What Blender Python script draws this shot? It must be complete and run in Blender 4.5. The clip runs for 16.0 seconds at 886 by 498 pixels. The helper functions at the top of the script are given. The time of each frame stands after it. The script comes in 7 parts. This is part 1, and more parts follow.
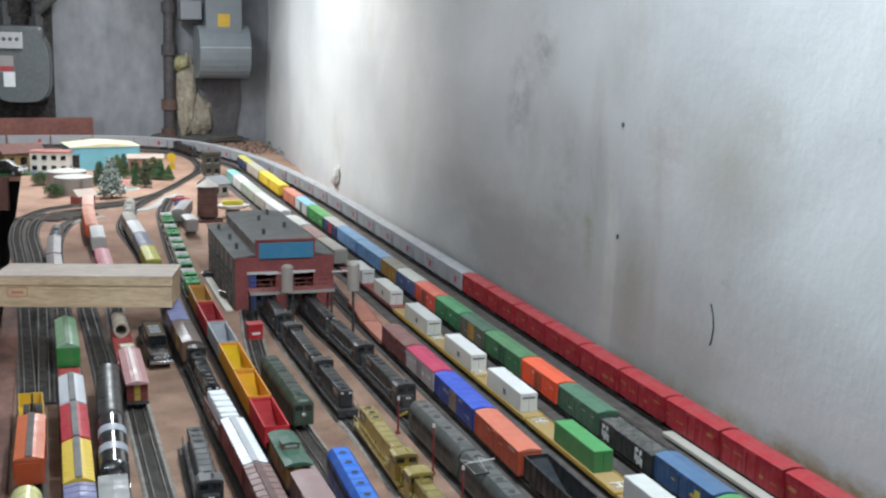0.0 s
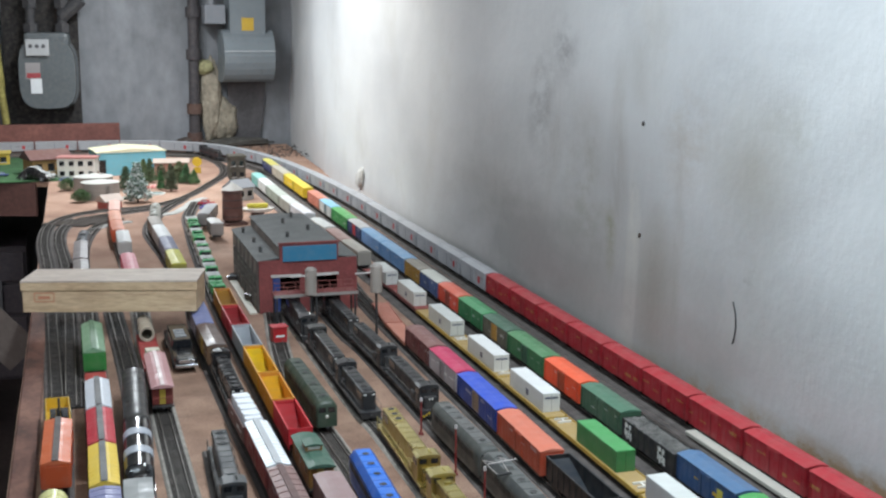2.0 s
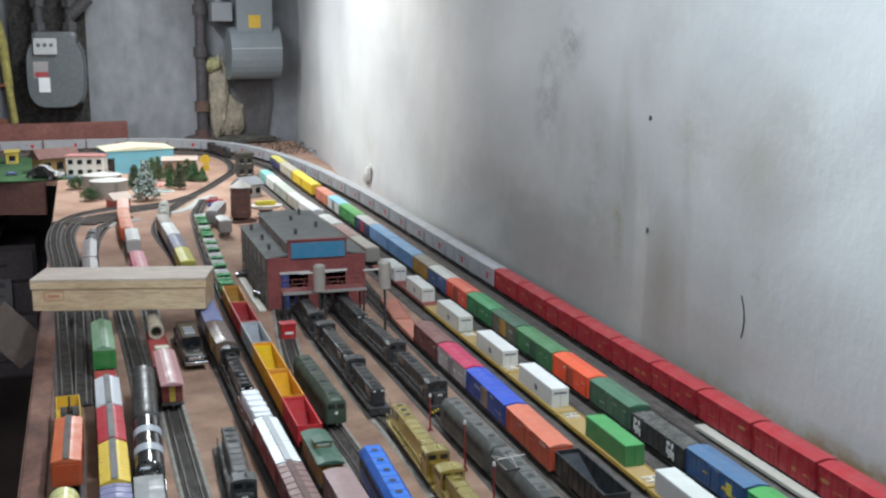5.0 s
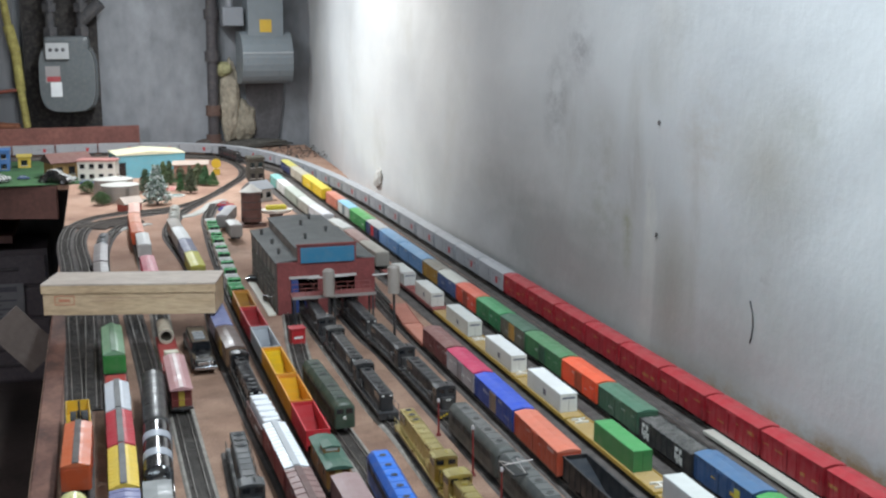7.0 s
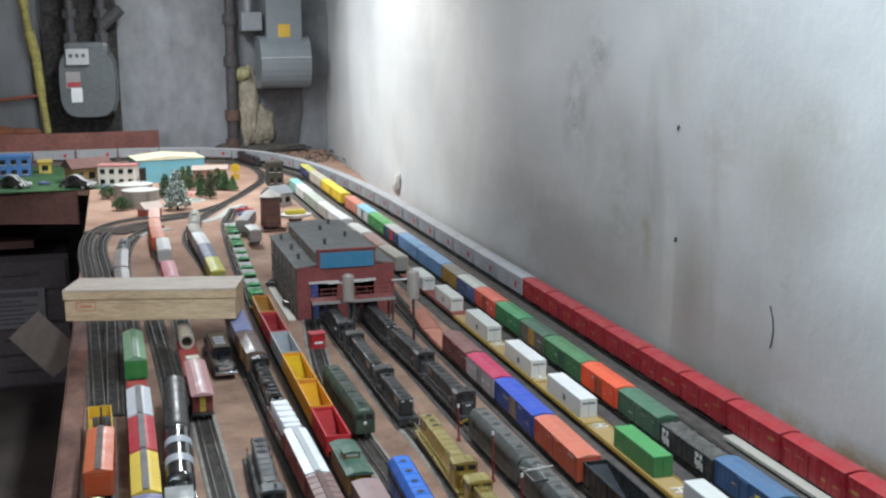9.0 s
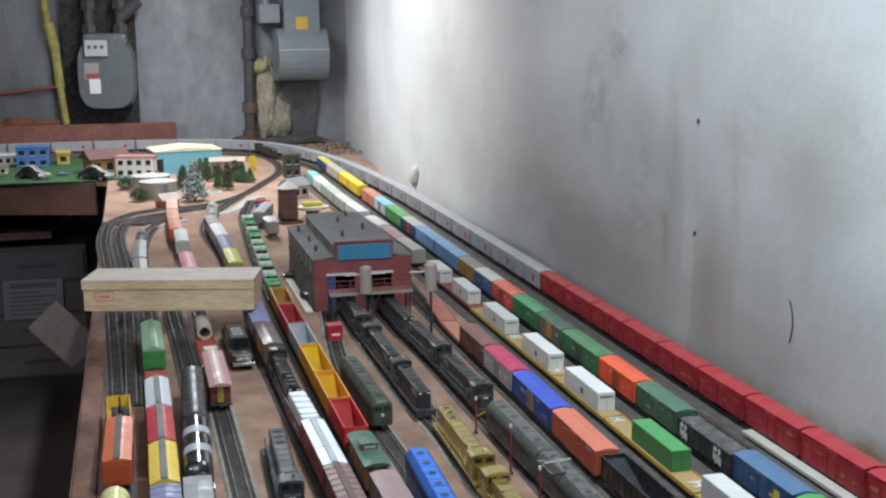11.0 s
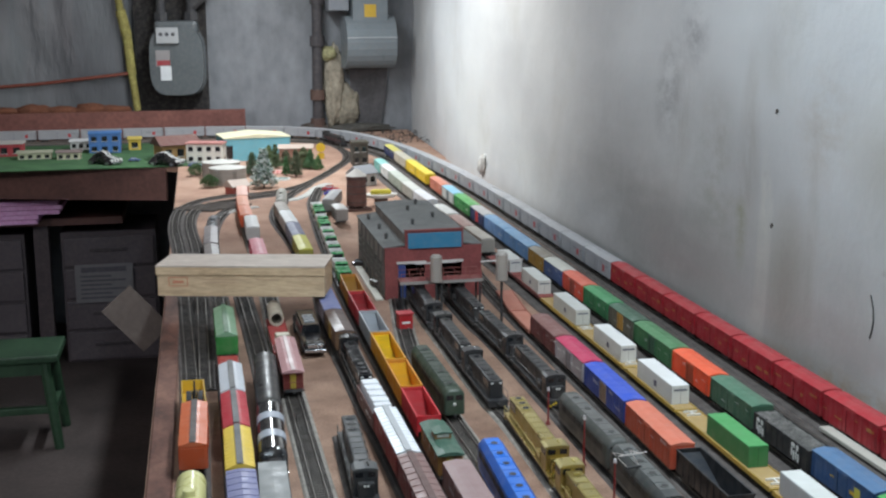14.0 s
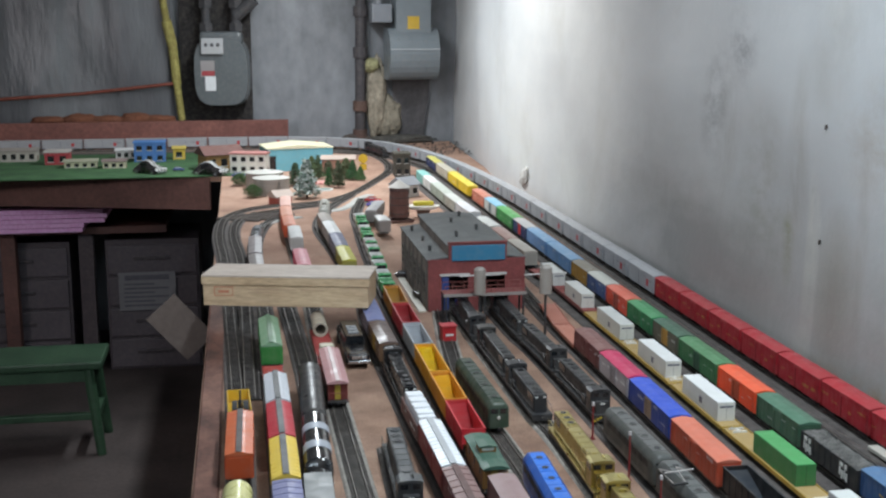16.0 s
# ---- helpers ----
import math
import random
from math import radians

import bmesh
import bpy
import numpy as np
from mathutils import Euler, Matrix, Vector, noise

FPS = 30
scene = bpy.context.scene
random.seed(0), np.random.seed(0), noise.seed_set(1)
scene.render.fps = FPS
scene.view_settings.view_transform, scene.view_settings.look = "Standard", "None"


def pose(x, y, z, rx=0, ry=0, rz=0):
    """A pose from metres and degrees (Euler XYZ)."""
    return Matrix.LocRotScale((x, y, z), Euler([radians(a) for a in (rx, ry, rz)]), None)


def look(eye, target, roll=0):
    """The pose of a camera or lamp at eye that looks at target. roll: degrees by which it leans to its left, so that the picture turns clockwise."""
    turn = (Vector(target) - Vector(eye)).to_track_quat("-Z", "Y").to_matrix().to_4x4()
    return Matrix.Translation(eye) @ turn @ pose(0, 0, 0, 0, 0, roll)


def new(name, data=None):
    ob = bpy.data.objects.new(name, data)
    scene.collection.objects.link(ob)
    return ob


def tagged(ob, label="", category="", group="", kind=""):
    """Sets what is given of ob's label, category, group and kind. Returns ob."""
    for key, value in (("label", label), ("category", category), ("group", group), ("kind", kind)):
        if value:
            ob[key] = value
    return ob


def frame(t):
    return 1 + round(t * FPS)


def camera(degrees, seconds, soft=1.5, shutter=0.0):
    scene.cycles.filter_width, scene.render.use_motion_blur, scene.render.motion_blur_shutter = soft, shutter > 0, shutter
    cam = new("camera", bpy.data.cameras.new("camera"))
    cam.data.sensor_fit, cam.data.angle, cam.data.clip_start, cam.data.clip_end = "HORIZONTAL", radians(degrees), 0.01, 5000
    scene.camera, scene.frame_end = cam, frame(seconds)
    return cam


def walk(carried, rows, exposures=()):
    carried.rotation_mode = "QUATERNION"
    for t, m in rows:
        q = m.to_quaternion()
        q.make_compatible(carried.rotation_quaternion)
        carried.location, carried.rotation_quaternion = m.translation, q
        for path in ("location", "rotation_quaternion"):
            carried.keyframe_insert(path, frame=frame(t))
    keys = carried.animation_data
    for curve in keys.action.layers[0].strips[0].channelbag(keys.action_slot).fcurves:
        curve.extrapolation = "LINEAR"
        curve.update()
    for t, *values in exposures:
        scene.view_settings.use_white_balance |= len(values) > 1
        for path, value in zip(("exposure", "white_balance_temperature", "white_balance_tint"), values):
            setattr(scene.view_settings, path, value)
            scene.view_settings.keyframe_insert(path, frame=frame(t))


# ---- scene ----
cam = camera(40, 16.0, soft=2.3)
PATH = [
    (0.0, pose(0.0367, 0.0213, 1.5213, 79.453, -1.142, -18.062)),
    (0.5, pose(0.0391, 0.0212, 1.5182, 79.144, -0.947, -17.391)),
    (1.0, pose(0.0442, 0.0148, 1.5213, 79.564, -0.654, -17.478)),
    (1.5, pose(0.0385, 0.0150, 1.5241, 79.209, -0.297, -17.010)),
    (2.0, pose(0.0450, 0.0135, 1.5247, 79.430, -0.230, -16.907)),
    (2.5, pose(0.0496, 0.0115, 1.5320, 80.114, 0.028, -17.482)),
    (3.0, pose(0.0458, 0.0118, 1.5278, 79.831, 0.025, -16.970)),
    (3.5, pose(0.0439, 0.0115, 1.5277, 79.597, 0.085, -16.709)),
    (6.0, pose(0.0494, 0.0110, 1.5253, 79.113, 0.272, -16.578)),
    (6.5, pose(0.0512, 0.0100, 1.5270, 79.104, 0.276, -16.550)),
    (7.0, pose(0.0497, 0.0080, 1.5290, 79.377, 0.350, -16.047)),
    (7.5, pose(0.0455, 0.0087, 1.5310, 79.430, 0.729, -15.855)),
    (8.0, pose(0.0424, 0.0100, 1.5306, 79.092, 0.792, -15.247)),
    (8.5, pose(0.0460, 0.0089, 1.5329, 79.296, 0.708, -15.382)),
    (9.0, pose(0.0470, 0.0055, 1.5344, 79.507, 0.658, -15.234)),
    (11.5, pose(0.0407, 0.0098, 1.5315, 78.890, 0.514, -14.090)),
    (12.0, pose(0.0389, 0.0119, 1.5310, 78.514, 0.580, -13.584)),
    (12.5, pose(0.0368, 0.0131, 1.5314, 78.601, 0.266, -13.102)),
    (13.0, pose(0.0311, 0.0142, 1.5309, 78.745, 0.194, -12.603)),
    (13.5, pose(0.0296, 0.0170, 1.5322, 78.768, 0.391, -12.077)),
    (14.0, pose(0.0267, 0.0189, 1.5322, 78.689, 0.333, -11.476)),
    (14.5, pose(0.0252, 0.0199, 1.5351, 79.028, 0.198, -11.210)),
    (15.0, pose(0.0244, 0.0173, 1.5369, 79.269, 0.086, -11.008)),
    (15.5, pose(0.0203, 0.0179, 1.5366, 79.246, 0.166, -10.479)),
    (16.0, pose(0.0147, 0.0190, 1.5354, 79.218, 0.062, -9.598)),
]
walk(cam, PATH, [(0.0, 0.06), (9.0, 0.02), (16.0, -0.07)])

# ---- light ----
world = bpy.data.worlds.new("world")
scene.world = world
world.use_nodes = True
world.node_tree.nodes["Background"].inputs[0].default_value = (0.55, 0.6, 0.7, 1)
world.node_tree.nodes["Background"].inputs[1].default_value = 0.03


def area_lamp(name, eye, target, size, size_y, watts, colour):
    data = bpy.data.lights.new(name, "AREA")
    data.shape, data.size, data.size_y, data.energy, data.color = "RECTANGLE", size, size_y, watts, colour
    ob = new(name, data)
    ob.matrix_world = look(eye, target)
    return ob


area_lamp("tube_light", (0.55, 1.25, 2.34), (0.55, 1.35, 0.9), 0.12, 1.2, 25, (0.80, 0.91, 1.0))
area_lamp("tube_light", (0.3, 4.65, 1.98), (0.3, 4.66, 0.9), 0.07, 1.5, 29, (0.88, 0.95, 1.0))
area_lamp("tube_light", (-0.5, -0.3, 2.3), (0.6, 2.2, 1.1), 1.2, 0.12, 13, (0.72, 0.88, 1.0))
area_lamp("room_light", (-1.5, 2.0, 1.75), (-0.75, 5.2, 0.65), 0.3, 0.3, 14.0, (1.0, 0.92, 0.95))
spot = bpy.data.lights.new("reflector_lamp", "SPOT")
spot.energy, spot.color, spot.shadow_soft_size, spot.spot_size, spot.spot_blend = 43, (1.0, 0.99, 0.94), 0.08, radians(74), 1.0
new("reflector_lamp", spot).matrix_world = look((0.06, 3.68, 2.30), (0.985, 3.74, 1.34))

# ---- materials ----
TT = 0.92  # height of the table top
MATS = {}


def nodes_of(name):
    m = bpy.data.materials.new(name)
    m.use_nodes = True
    t = m.node_tree
    return m, t, t.nodes["Principled BSDF"]


def add_noise(t, scale, detail=4.0, stretch=(1, 1, 1), rough=0.55):
    co = t.nodes.new("ShaderNodeTexCoord")
    mp = t.nodes.new("ShaderNodeMapping")
    mp.inputs["Scale"].default_value = stretch
    n = t.nodes.new("ShaderNodeTexNoise")
    n.inputs["Scale"].default_value, n.inputs["Detail"].default_value, n.inputs["Roughness"].default_value = scale, detail, rough
    t.links.new(co.outputs["Object"], mp.inputs[0])
    t.links.new(mp.outputs[0], n.inputs["Vector"])
    return n.outputs["Fac"]


def add_ramp(t, fac, stops):
    r = t.nodes.new("ShaderNodeValToRGB")
    while len(r.color_ramp.elements) < len(stops):
        r.color_ramp.elements.new(0.5)
    for e, (at, c) in zip(r.color_ramp.elements, stops):
        e.position, e.color = at, (*c, 1)
    t.links.new(fac, r.inputs[0])
    return r.outputs[0]


def add_mix(t, fac, a, b, mode="MIX"):
    m = t.nodes.new("ShaderNodeMix")
    m.data_type, m.blend_type = "RGBA", mode
    for sock, v in ((m.inputs[0], fac), (m.inputs[6], a), (m.inputs[7], b)):
        if isinstance(v, (int, float)):
            sock.default_value = v
        elif isinstance(v, tuple):
            sock.default_value = (*v, 1)
        else:
            t.links.new(v, sock)
    return m.outputs[2]


def add_bump(t, shader, height, strength=0.3, distance=0.01):
    b = t.nodes.new("ShaderNodeBump")
    b.inputs["Strength"].default_value, b.inputs["Distance"].default_value = strength, distance
    t.links.new(height, b.inputs["Height"])
    t.links.new(b.outputs[0], shader.inputs["Normal"])


def paint(colour, rough=0.45, metal=0.0, dirt=0.16):
    """Model-car plastic or paint with dust and slight fading."""
    key = (colour, rough, metal, dirt)
    if key not in MATS:
        m, t, s = nodes_of("paint")
        dust = add_ramp(t, add_noise(t, 60, 5), [(0.42, (0, 0, 0)), (0.75, (1, 1, 1))])
        fade = add_noise(t, 14, 3)
        scaled = t.nodes.new("ShaderNodeMath")
        scaled.operation = "MULTIPLY"
        scaled.inputs[1].default_value = dirt
        t.links.new(dust, scaled.inputs[0])
        base = add_mix(t, fade, tuple(c * 0.82 for c in colour), tuple(min(1, c * 1.12) for c in colour))
        t.links.new(add_mix(t, scaled.outputs[0], base, (0.3, 0.26, 0.22)), s.inputs["Base Color"])
        rr = add_ramp(t, add_noise(t, 45, 3), [(0.3, (max(rough - 0.12, 0.04),) * 3), (0.7, (rough + 0.15,) * 3)])
        t.links.new(rr, s.inputs["Roughness"])
        s.inputs["Metallic"].default_value = metal
        s.inputs["Specular IOR Level"].default_value = 0.36 if rough > 0.12 else 0.6
        add_bump(t, s, add_noise(t, 240, 3), 0.12, 0.001)
        MATS[key] = m
    return MATS[key]


def surface(name, stops, scale, rough, bump=0.4, depth=0.004, fine=120, stretch=(1, 1, 1)):
    if name not in MATS:
        m, t, s = nodes_of(name)
        big = add_ramp(t, add_noise(t, scale, 6, stretch), stops)
        small = add_noise(t, fine, 4, stretch)
        t.links.new(add_mix(t, 0.35, big, add_ramp(t, small, [(0.3, (0.25,) * 3), (0.7, (0.85,) * 3)]), "OVERLAY"), s.inputs["Base Color"])
        s.inputs["Roughness"].default_value = rough
        add_bump(t, s, small, bump, depth)
        MATS[name] = m
    return MATS[name]


def add_stain_shade(t, colour, y, z, wide, high, tint, amount, breakup):
    """One old stain or soft painted shade of its own shape on the long wall, broken up by noise."""
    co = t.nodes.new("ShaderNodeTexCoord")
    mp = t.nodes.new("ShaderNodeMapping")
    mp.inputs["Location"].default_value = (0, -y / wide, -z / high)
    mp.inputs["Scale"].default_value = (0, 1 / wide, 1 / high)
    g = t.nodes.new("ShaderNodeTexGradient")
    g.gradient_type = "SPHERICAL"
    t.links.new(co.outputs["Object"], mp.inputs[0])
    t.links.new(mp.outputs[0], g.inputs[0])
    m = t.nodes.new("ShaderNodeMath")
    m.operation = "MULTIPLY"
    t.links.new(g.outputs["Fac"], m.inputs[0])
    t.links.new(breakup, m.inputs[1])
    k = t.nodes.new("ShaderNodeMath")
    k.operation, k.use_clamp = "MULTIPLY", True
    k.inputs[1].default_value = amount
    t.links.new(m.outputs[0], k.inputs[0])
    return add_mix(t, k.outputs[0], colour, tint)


def plaster():
    """Whitewashed rough wall with grey damp, brown runs, scuffs and shade painted low down."""
    if "plaster" not in MATS:
        m, t, s = nodes_of("plaster")
        base = add_ramp(t, add_noise(t, 2.4, 7, (1, 0.4, 1)), [(0.3, (0.54, 0.55, 0.56)), (0.5, (0.64, 0.65, 0.65)), (0.7, (0.72, 0.73, 0.73))])
        runs = add_ramp(t, add_noise(t, 6, 6, (1, 0.5, 0.4), 0.65), [(0.54, (0, 0, 0)), (0.78, (0.45, 0.45, 0.45))])
        pale = add_ramp(t, add_noise(t, 8, 6, (1, 0.6, 0.45), 0.65), [(0.58, (0, 0, 0)), (0.76, (0.4, 0.4, 0.4))])
        spots = add_ramp(t, add_noise(t, 12, 8, (1, 0.5, 0.9), 0.8), [(0.65, (0, 0, 0)), (0.76, (0.55, 0.55, 0.55))])
        c = add_mix(t, runs, base, (0.46, 0.44, 0.39))
        c = add_mix(t, pale, c, (0.78, 0.78, 0.76))
        c = add_mix(t, spots, c, (0.30, 0.29, 0.27))
        drip = add_ramp(t, add_noise(t, 26, 7, (1, 0.6, 0.16), 0.75), [(0.40, (0, 0, 0)), (0.66, (1, 1, 1))])
        blot = add_ramp(t, add_noise(t, 18, 8, (1, 0.5, 0.9), 0.75), [(0.42, (0, 0, 0)), (0.68, (1, 1, 1))])
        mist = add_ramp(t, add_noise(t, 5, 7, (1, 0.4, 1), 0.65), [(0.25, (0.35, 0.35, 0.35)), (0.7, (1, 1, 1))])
        BROWN_STAIN, OLIVE, CHALK, RUST = (0.27, 0.22, 0.16), (0.30, 0.29, 0.20), (0.74, 0.73, 0.68), (0.36, 0.26, 0.16)
        for y, z, w, h, tint, amount, tex in (
                (1.86, TT + 0.12, 0.10, 0.20, BROWN_STAIN, 1.7, mist), (1.95, TT + 0.16, 0.035, 0.24, CHALK, 3.2, drip), (1.97, TT + 0.05, 0.05, 0.06, CHALK, 2.0, blot),
                (2.17, TT + 0.22, 0.13, 0.26, OLIVE, 1.1, blot), (2.34, TT + 0.36, 0.07, 0.20, BROWN_STAIN, 0.5, drip),
                (1.75, TT + 0.42, 0.12, 0.12, RUST, 0.5, blot), (1.46, TT + 0.46, 0.09, 0.06, OLIVE, 0.5, blot),
                (2.02, TT + 0.32, 0.05, 0.25, BROWN_STAIN, 0.55, drip), (1.78, TT + 0.2, 0.03, 0.3, BROWN_STAIN, 0.55, drip),
                # the broad grey at y 2.5 paints the light's fall-off between the lamps
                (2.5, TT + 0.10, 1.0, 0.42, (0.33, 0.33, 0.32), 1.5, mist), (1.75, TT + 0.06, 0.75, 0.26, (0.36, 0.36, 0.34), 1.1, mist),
                (2.42, TT + 0.44, 0.09, 0.13, (0.27, 0.27, 0.27), 1.3, blot), (2.30, TT + 0.56, 0.10, 0.10, (0.30, 0.30, 0.31), 1.2, blot), (1.55, TT + 0.40, 0.16, 0.16, (0.44, 0.42, 0.38), 1.0, mist), (2.05, TT + 0.22, 0.03, 0.10, OLIVE, 1.4, blot),
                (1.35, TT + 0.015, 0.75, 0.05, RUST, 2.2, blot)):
            c = add_stain_shade(t, c, y, z, w, h, tint, amount, tex)
        t.links.new(c, s.inputs["Base Color"])
        s.inputs["Roughness"].default_value = 0.5
        add_bump(t, s, add_noise(t, 6, 9, (1, 1, 0.8), 0.62), 0.3, 0.02)
        MATS["plaster"] = m
    return MATS["plaster"]


def sheet_plastic():
    if "sheet" not in MATS:
        m, t, s = nodes_of("sheet")
        c = add_ramp(t, add_noise(t, 3, 5, (1, 1, 0.3)), [(0.3, (0.075, 0.075, 0.083)), (0.7, (0.19, 0.20, 0.21))])
        t.links.new(c, s.inputs["Base Color"])
        s.inputs["Roughness"].default_value = 0.32
        add_bump(t, s, add_noise(t, 8, 6, (1, 1, 0.25)), 0.6, 0.03)
        MATS["sheet"] = m
    return MATS["sheet"]


def sand():
    """Sandy tan scenery with trodden dark patches and dust."""
    if "sand" not in MATS:
        m, t, s = nodes_of("sand")
        base = add_ramp(t, add_noise(t, 7, 6), [(0.3, (0.27, 0.15, 0.105)), (0.5, (0.37, 0.225, 0.16)), (0.72, (0.44, 0.29, 0.215))])
        dirt = add_ramp(t, add_noise(t, 4.5, 7, (1, 0.5, 1), 0.7), [(0.5, (0, 0, 0)), (0.7, (0.75, 0.75, 0.75))])
        grain = add_noise(t, 300, 4)
        c = add_mix(t, dirt, base, (0.15, 0.095, 0.072))
        # oily grey-brown cinders on the yard's ground, fading out towards the town
        place = t.nodes.new("ShaderNodeTexCoord")
        split = t.nodes.new("ShaderNodeSeparateXYZ")
        t.links.new(place.outputs["Object"], split.inputs[0])
        wander = t.nodes.new("ShaderNodeMath")
        wander.operation = "ADD"
        t.links.new(split.outputs["Y"], wander.inputs[0])
        t.links.new(add_noise(t, 5, 5), wander.inputs[1])
        span = t.nodes.new("ShaderNodeMapRange")
        span.inputs["From Min"].default_value = 2.5
        span.inputs["From Max"].default_value = 3.7
        span.inputs["To Min"].default_value = 0.62
        span.inputs["To Max"].default_value = 0.0
        t.links.new(wander.outputs[0], span.inputs["Value"])
        cinders = add_ramp(t, add_noise(t, 16, 6), [(0.35, (0.15, 0.085, 0.056)), (0.65, (0.35, 0.22, 0.15))])
        c = add_mix(t, span.outputs[0], c, cinders)
        c = add_mix(t, 0.4, c, add_ramp(t, grain, [(0.3, (0.25,) * 3), (0.7, (0.85,) * 3)]), "OVERLAY")
        t.links.new(c, s.inputs["Base Color"])
        s.inputs["Roughness"].default_value = 0.92
        add_bump(t, s, grain, 0.5, 0.003)
        MATS["sand"] = m
    return MATS["sand"]


def timber():
    return surface("timber", [(0.3, (0.42, 0.29, 0.17)), (0.6, (0.58, 0.44, 0.28))], 9, 0.65, 0.2, 0.002, 80, (1, 14, 10))


BALLAST = lambda: surface("ballast", [(0.3, (0.055, 0.047, 0.043)), (0.7, (0.125, 0.108, 0.10))], 30, 0.85, 0.5, 0.002, 500)
TIE = lambda: paint((0.038, 0.032, 0.029), 0.7)
RAIL = lambda: paint((0.22, 0.20, 0.18), 0.55, 0.6, 0.35)
BLACK = (0.032, 0.032, 0.034)
TRUCK = lambda: paint(BLACK, 0.55)
WHEEL = lambda: paint((0.05, 0.045, 0.04), 0.4, 0.6)
GLASS_DARK = lambda: paint((0.01, 0.012, 0.015), 0.12, 0.0, 0.05)
WHITE_INK = lambda: paint((0.75, 0.75, 0.72), 0.5)

# ---- mesh helpers ----


def box(bm, x0, x1, y0, y1, z0, z1, bevel=0.0):
    r = bmesh.ops.create_cube(bm, size=1)
    for v in r["verts"]:
        v.co = Vector((x0 + (v.co.x + 0.5) * (x1 - x0), y0 + (v.co.y + 0.5) * (y1 - y0), z0 + (v.co.z + 0.5) * (z1 - z0)))
    if bevel:
        es = list({e for v in r["verts"] for e in v.link_edges})
        bmesh.ops.bevel(bm, geom=es, offset=bevel, segments=2, affect="EDGES", profile=0.6)
    return bm


def cyl(bm, a, b, r, r2=None, seg=12):
    a, b = Vector(a), Vector(b)
    d = b - a
    m = Matrix.Translation((a + b) / 2) @ d.to_track_quat("Z", "Y").to_matrix().to_4x4()
    bmesh.ops.create_cone(bm, cap_ends=True, segments=seg, radius1=r, radius2=r if r2 is None else r2, depth=d.length, matrix=m)
    return bm


def prism(bm, outline, y0, y1):
    """A closed outline of (x, z) pulled along y."""
    lo = [bm.verts.new((x, y0, z)) for x, z in outline]
    hi = [bm.verts.new((x, y1, z)) for x, z in outline]
    n = len(outline)
    bm.faces.new(lo), bm.faces.new(hi[::-1])
    for i in range(n):
        bm.faces.new((lo[i], hi[i], hi[(i + 1) % n], lo[(i + 1) % n]))
    bmesh.ops.recalc_face_normals(bm, faces=bm.faces)
    return bm


def part(name, bm, material, parent=None, label="", smooth=False, crease=0):
    me = bpy.data.meshes.new(name)
    if crease:
        smooth = True
        for e in bm.edges:
            e.smooth = len(e.link_faces) == 2 and e.calc_face_angle() < radians(crease)
    bm.to_mesh(me)
    bm.free()
    if smooth:
        for p in me.polygons:
            p.use_smooth = True
    me.materials.append(material)
    ob = new(name, me)
    if parent:
        ob.parent = parent
    if label:
        ob["label"] = label
    return ob


def B(*a, **k):
    return box(bmesh.new(), *a, **k)


def thing(name, label, category, group="", kind=""):
    return tagged(new(name), label, category, group, kind)


def put(root, x0, y0, x1=None, y1=None, z=TT):
    """Set a thing between two ends, near end first."""
    x1 = x0 if x1 is None else x1
    y1 = y0 + 1 if y1 is None else y1
    root.matrix_world = Matrix.Translation(((x0 + x1) / 2, (y0 + y1) / 2, z)) @ pose(0, 0, 0, 0, 0, math.degrees(math.atan2(x0 - x1, y1 - y0)))
    return root


def stand(root, x, y, turn=0, z=TT):
    root.matrix_world = pose(x, y, z, 0, 0, turn)
    return root


# ---- the room ----
def wall_x(y, z):
    s = min(1, max(0, (y - 4.2) / 2.0))
    return 0.985 + 0.12 * s * s * (3 - 2 * s) + 0.022 * noise.noise((y * 1.1, z * 1.3, 3.1)) + 0.010 * noise.noise((y * 3.4, z * 3, 1.7)) + 0.004 * noise.noise((y * 9 + z * 5, z * 6, 6.3))


def grid_wall(name, us, vs, point, thick, material, label):
    bm = bmesh.new()
    front = [[bm.verts.new(point(u, v)) for v in vs] for u in us]
    for i in range(len(us) - 1):
        for j in range(len(vs) - 1):
            bm.faces.new((front[i][j], front[i + 1][j], front[i + 1][j + 1], front[i][j + 1]))
    r = bmesh.ops.extrude_face_region(bm, geom=bm.faces[:])
    for v in r["geom"]:
        if isinstance(v, bmesh.types.BMVert):
            v.co += Vector(thick)
    bmesh.ops.recalc_face_normals(bm, faces=bm.faces)
    return tagged(part(name, bm, material, None, "", True), label, "wall", kind="structure")


steps = lambda a, b, n: [a + (b - a) * i / n for i in range(n + 1)]
grid_wall("wall_east", steps(-1.6, 6.3, 220), steps(0, 2.45, 70), lambda u, v: (wall_x(u, v), u, v), (0.25, 0, 0), plaster(), "rough whitewashed basement wall with damp streaks, stains and painted-in shade")
grid_wall("wall_north", steps(-3.2, 1.4, 60), steps(0, 2.45, 30), lambda u, v: (u, 6.12 + 0.02 * noise.noise((u * 1.4, v * 1.4, 8)), v), (0, 0.25, 0),
          surface("grey_render", [(0.3, (0.17, 0.178, 0.19)), (0.7, (0.255, 0.265, 0.285))], 2.2, 0.6, 0.25, 0.008, 14, (1, 1, 0.6)), "grey rendered basement end wall")
tagged(part("wall_west", B(-3.4, -3.2, -1.6, 6.3, 0, 2.45), plaster()), "plain whitewashed basement wall", "wall", kind="structure")
tagged(part("wall_south", B(-3.2, 1.3, -1.8, -1.6, 0, 2.45), plaster()), "plain whitewashed basement wall behind", "wall", kind="structure")
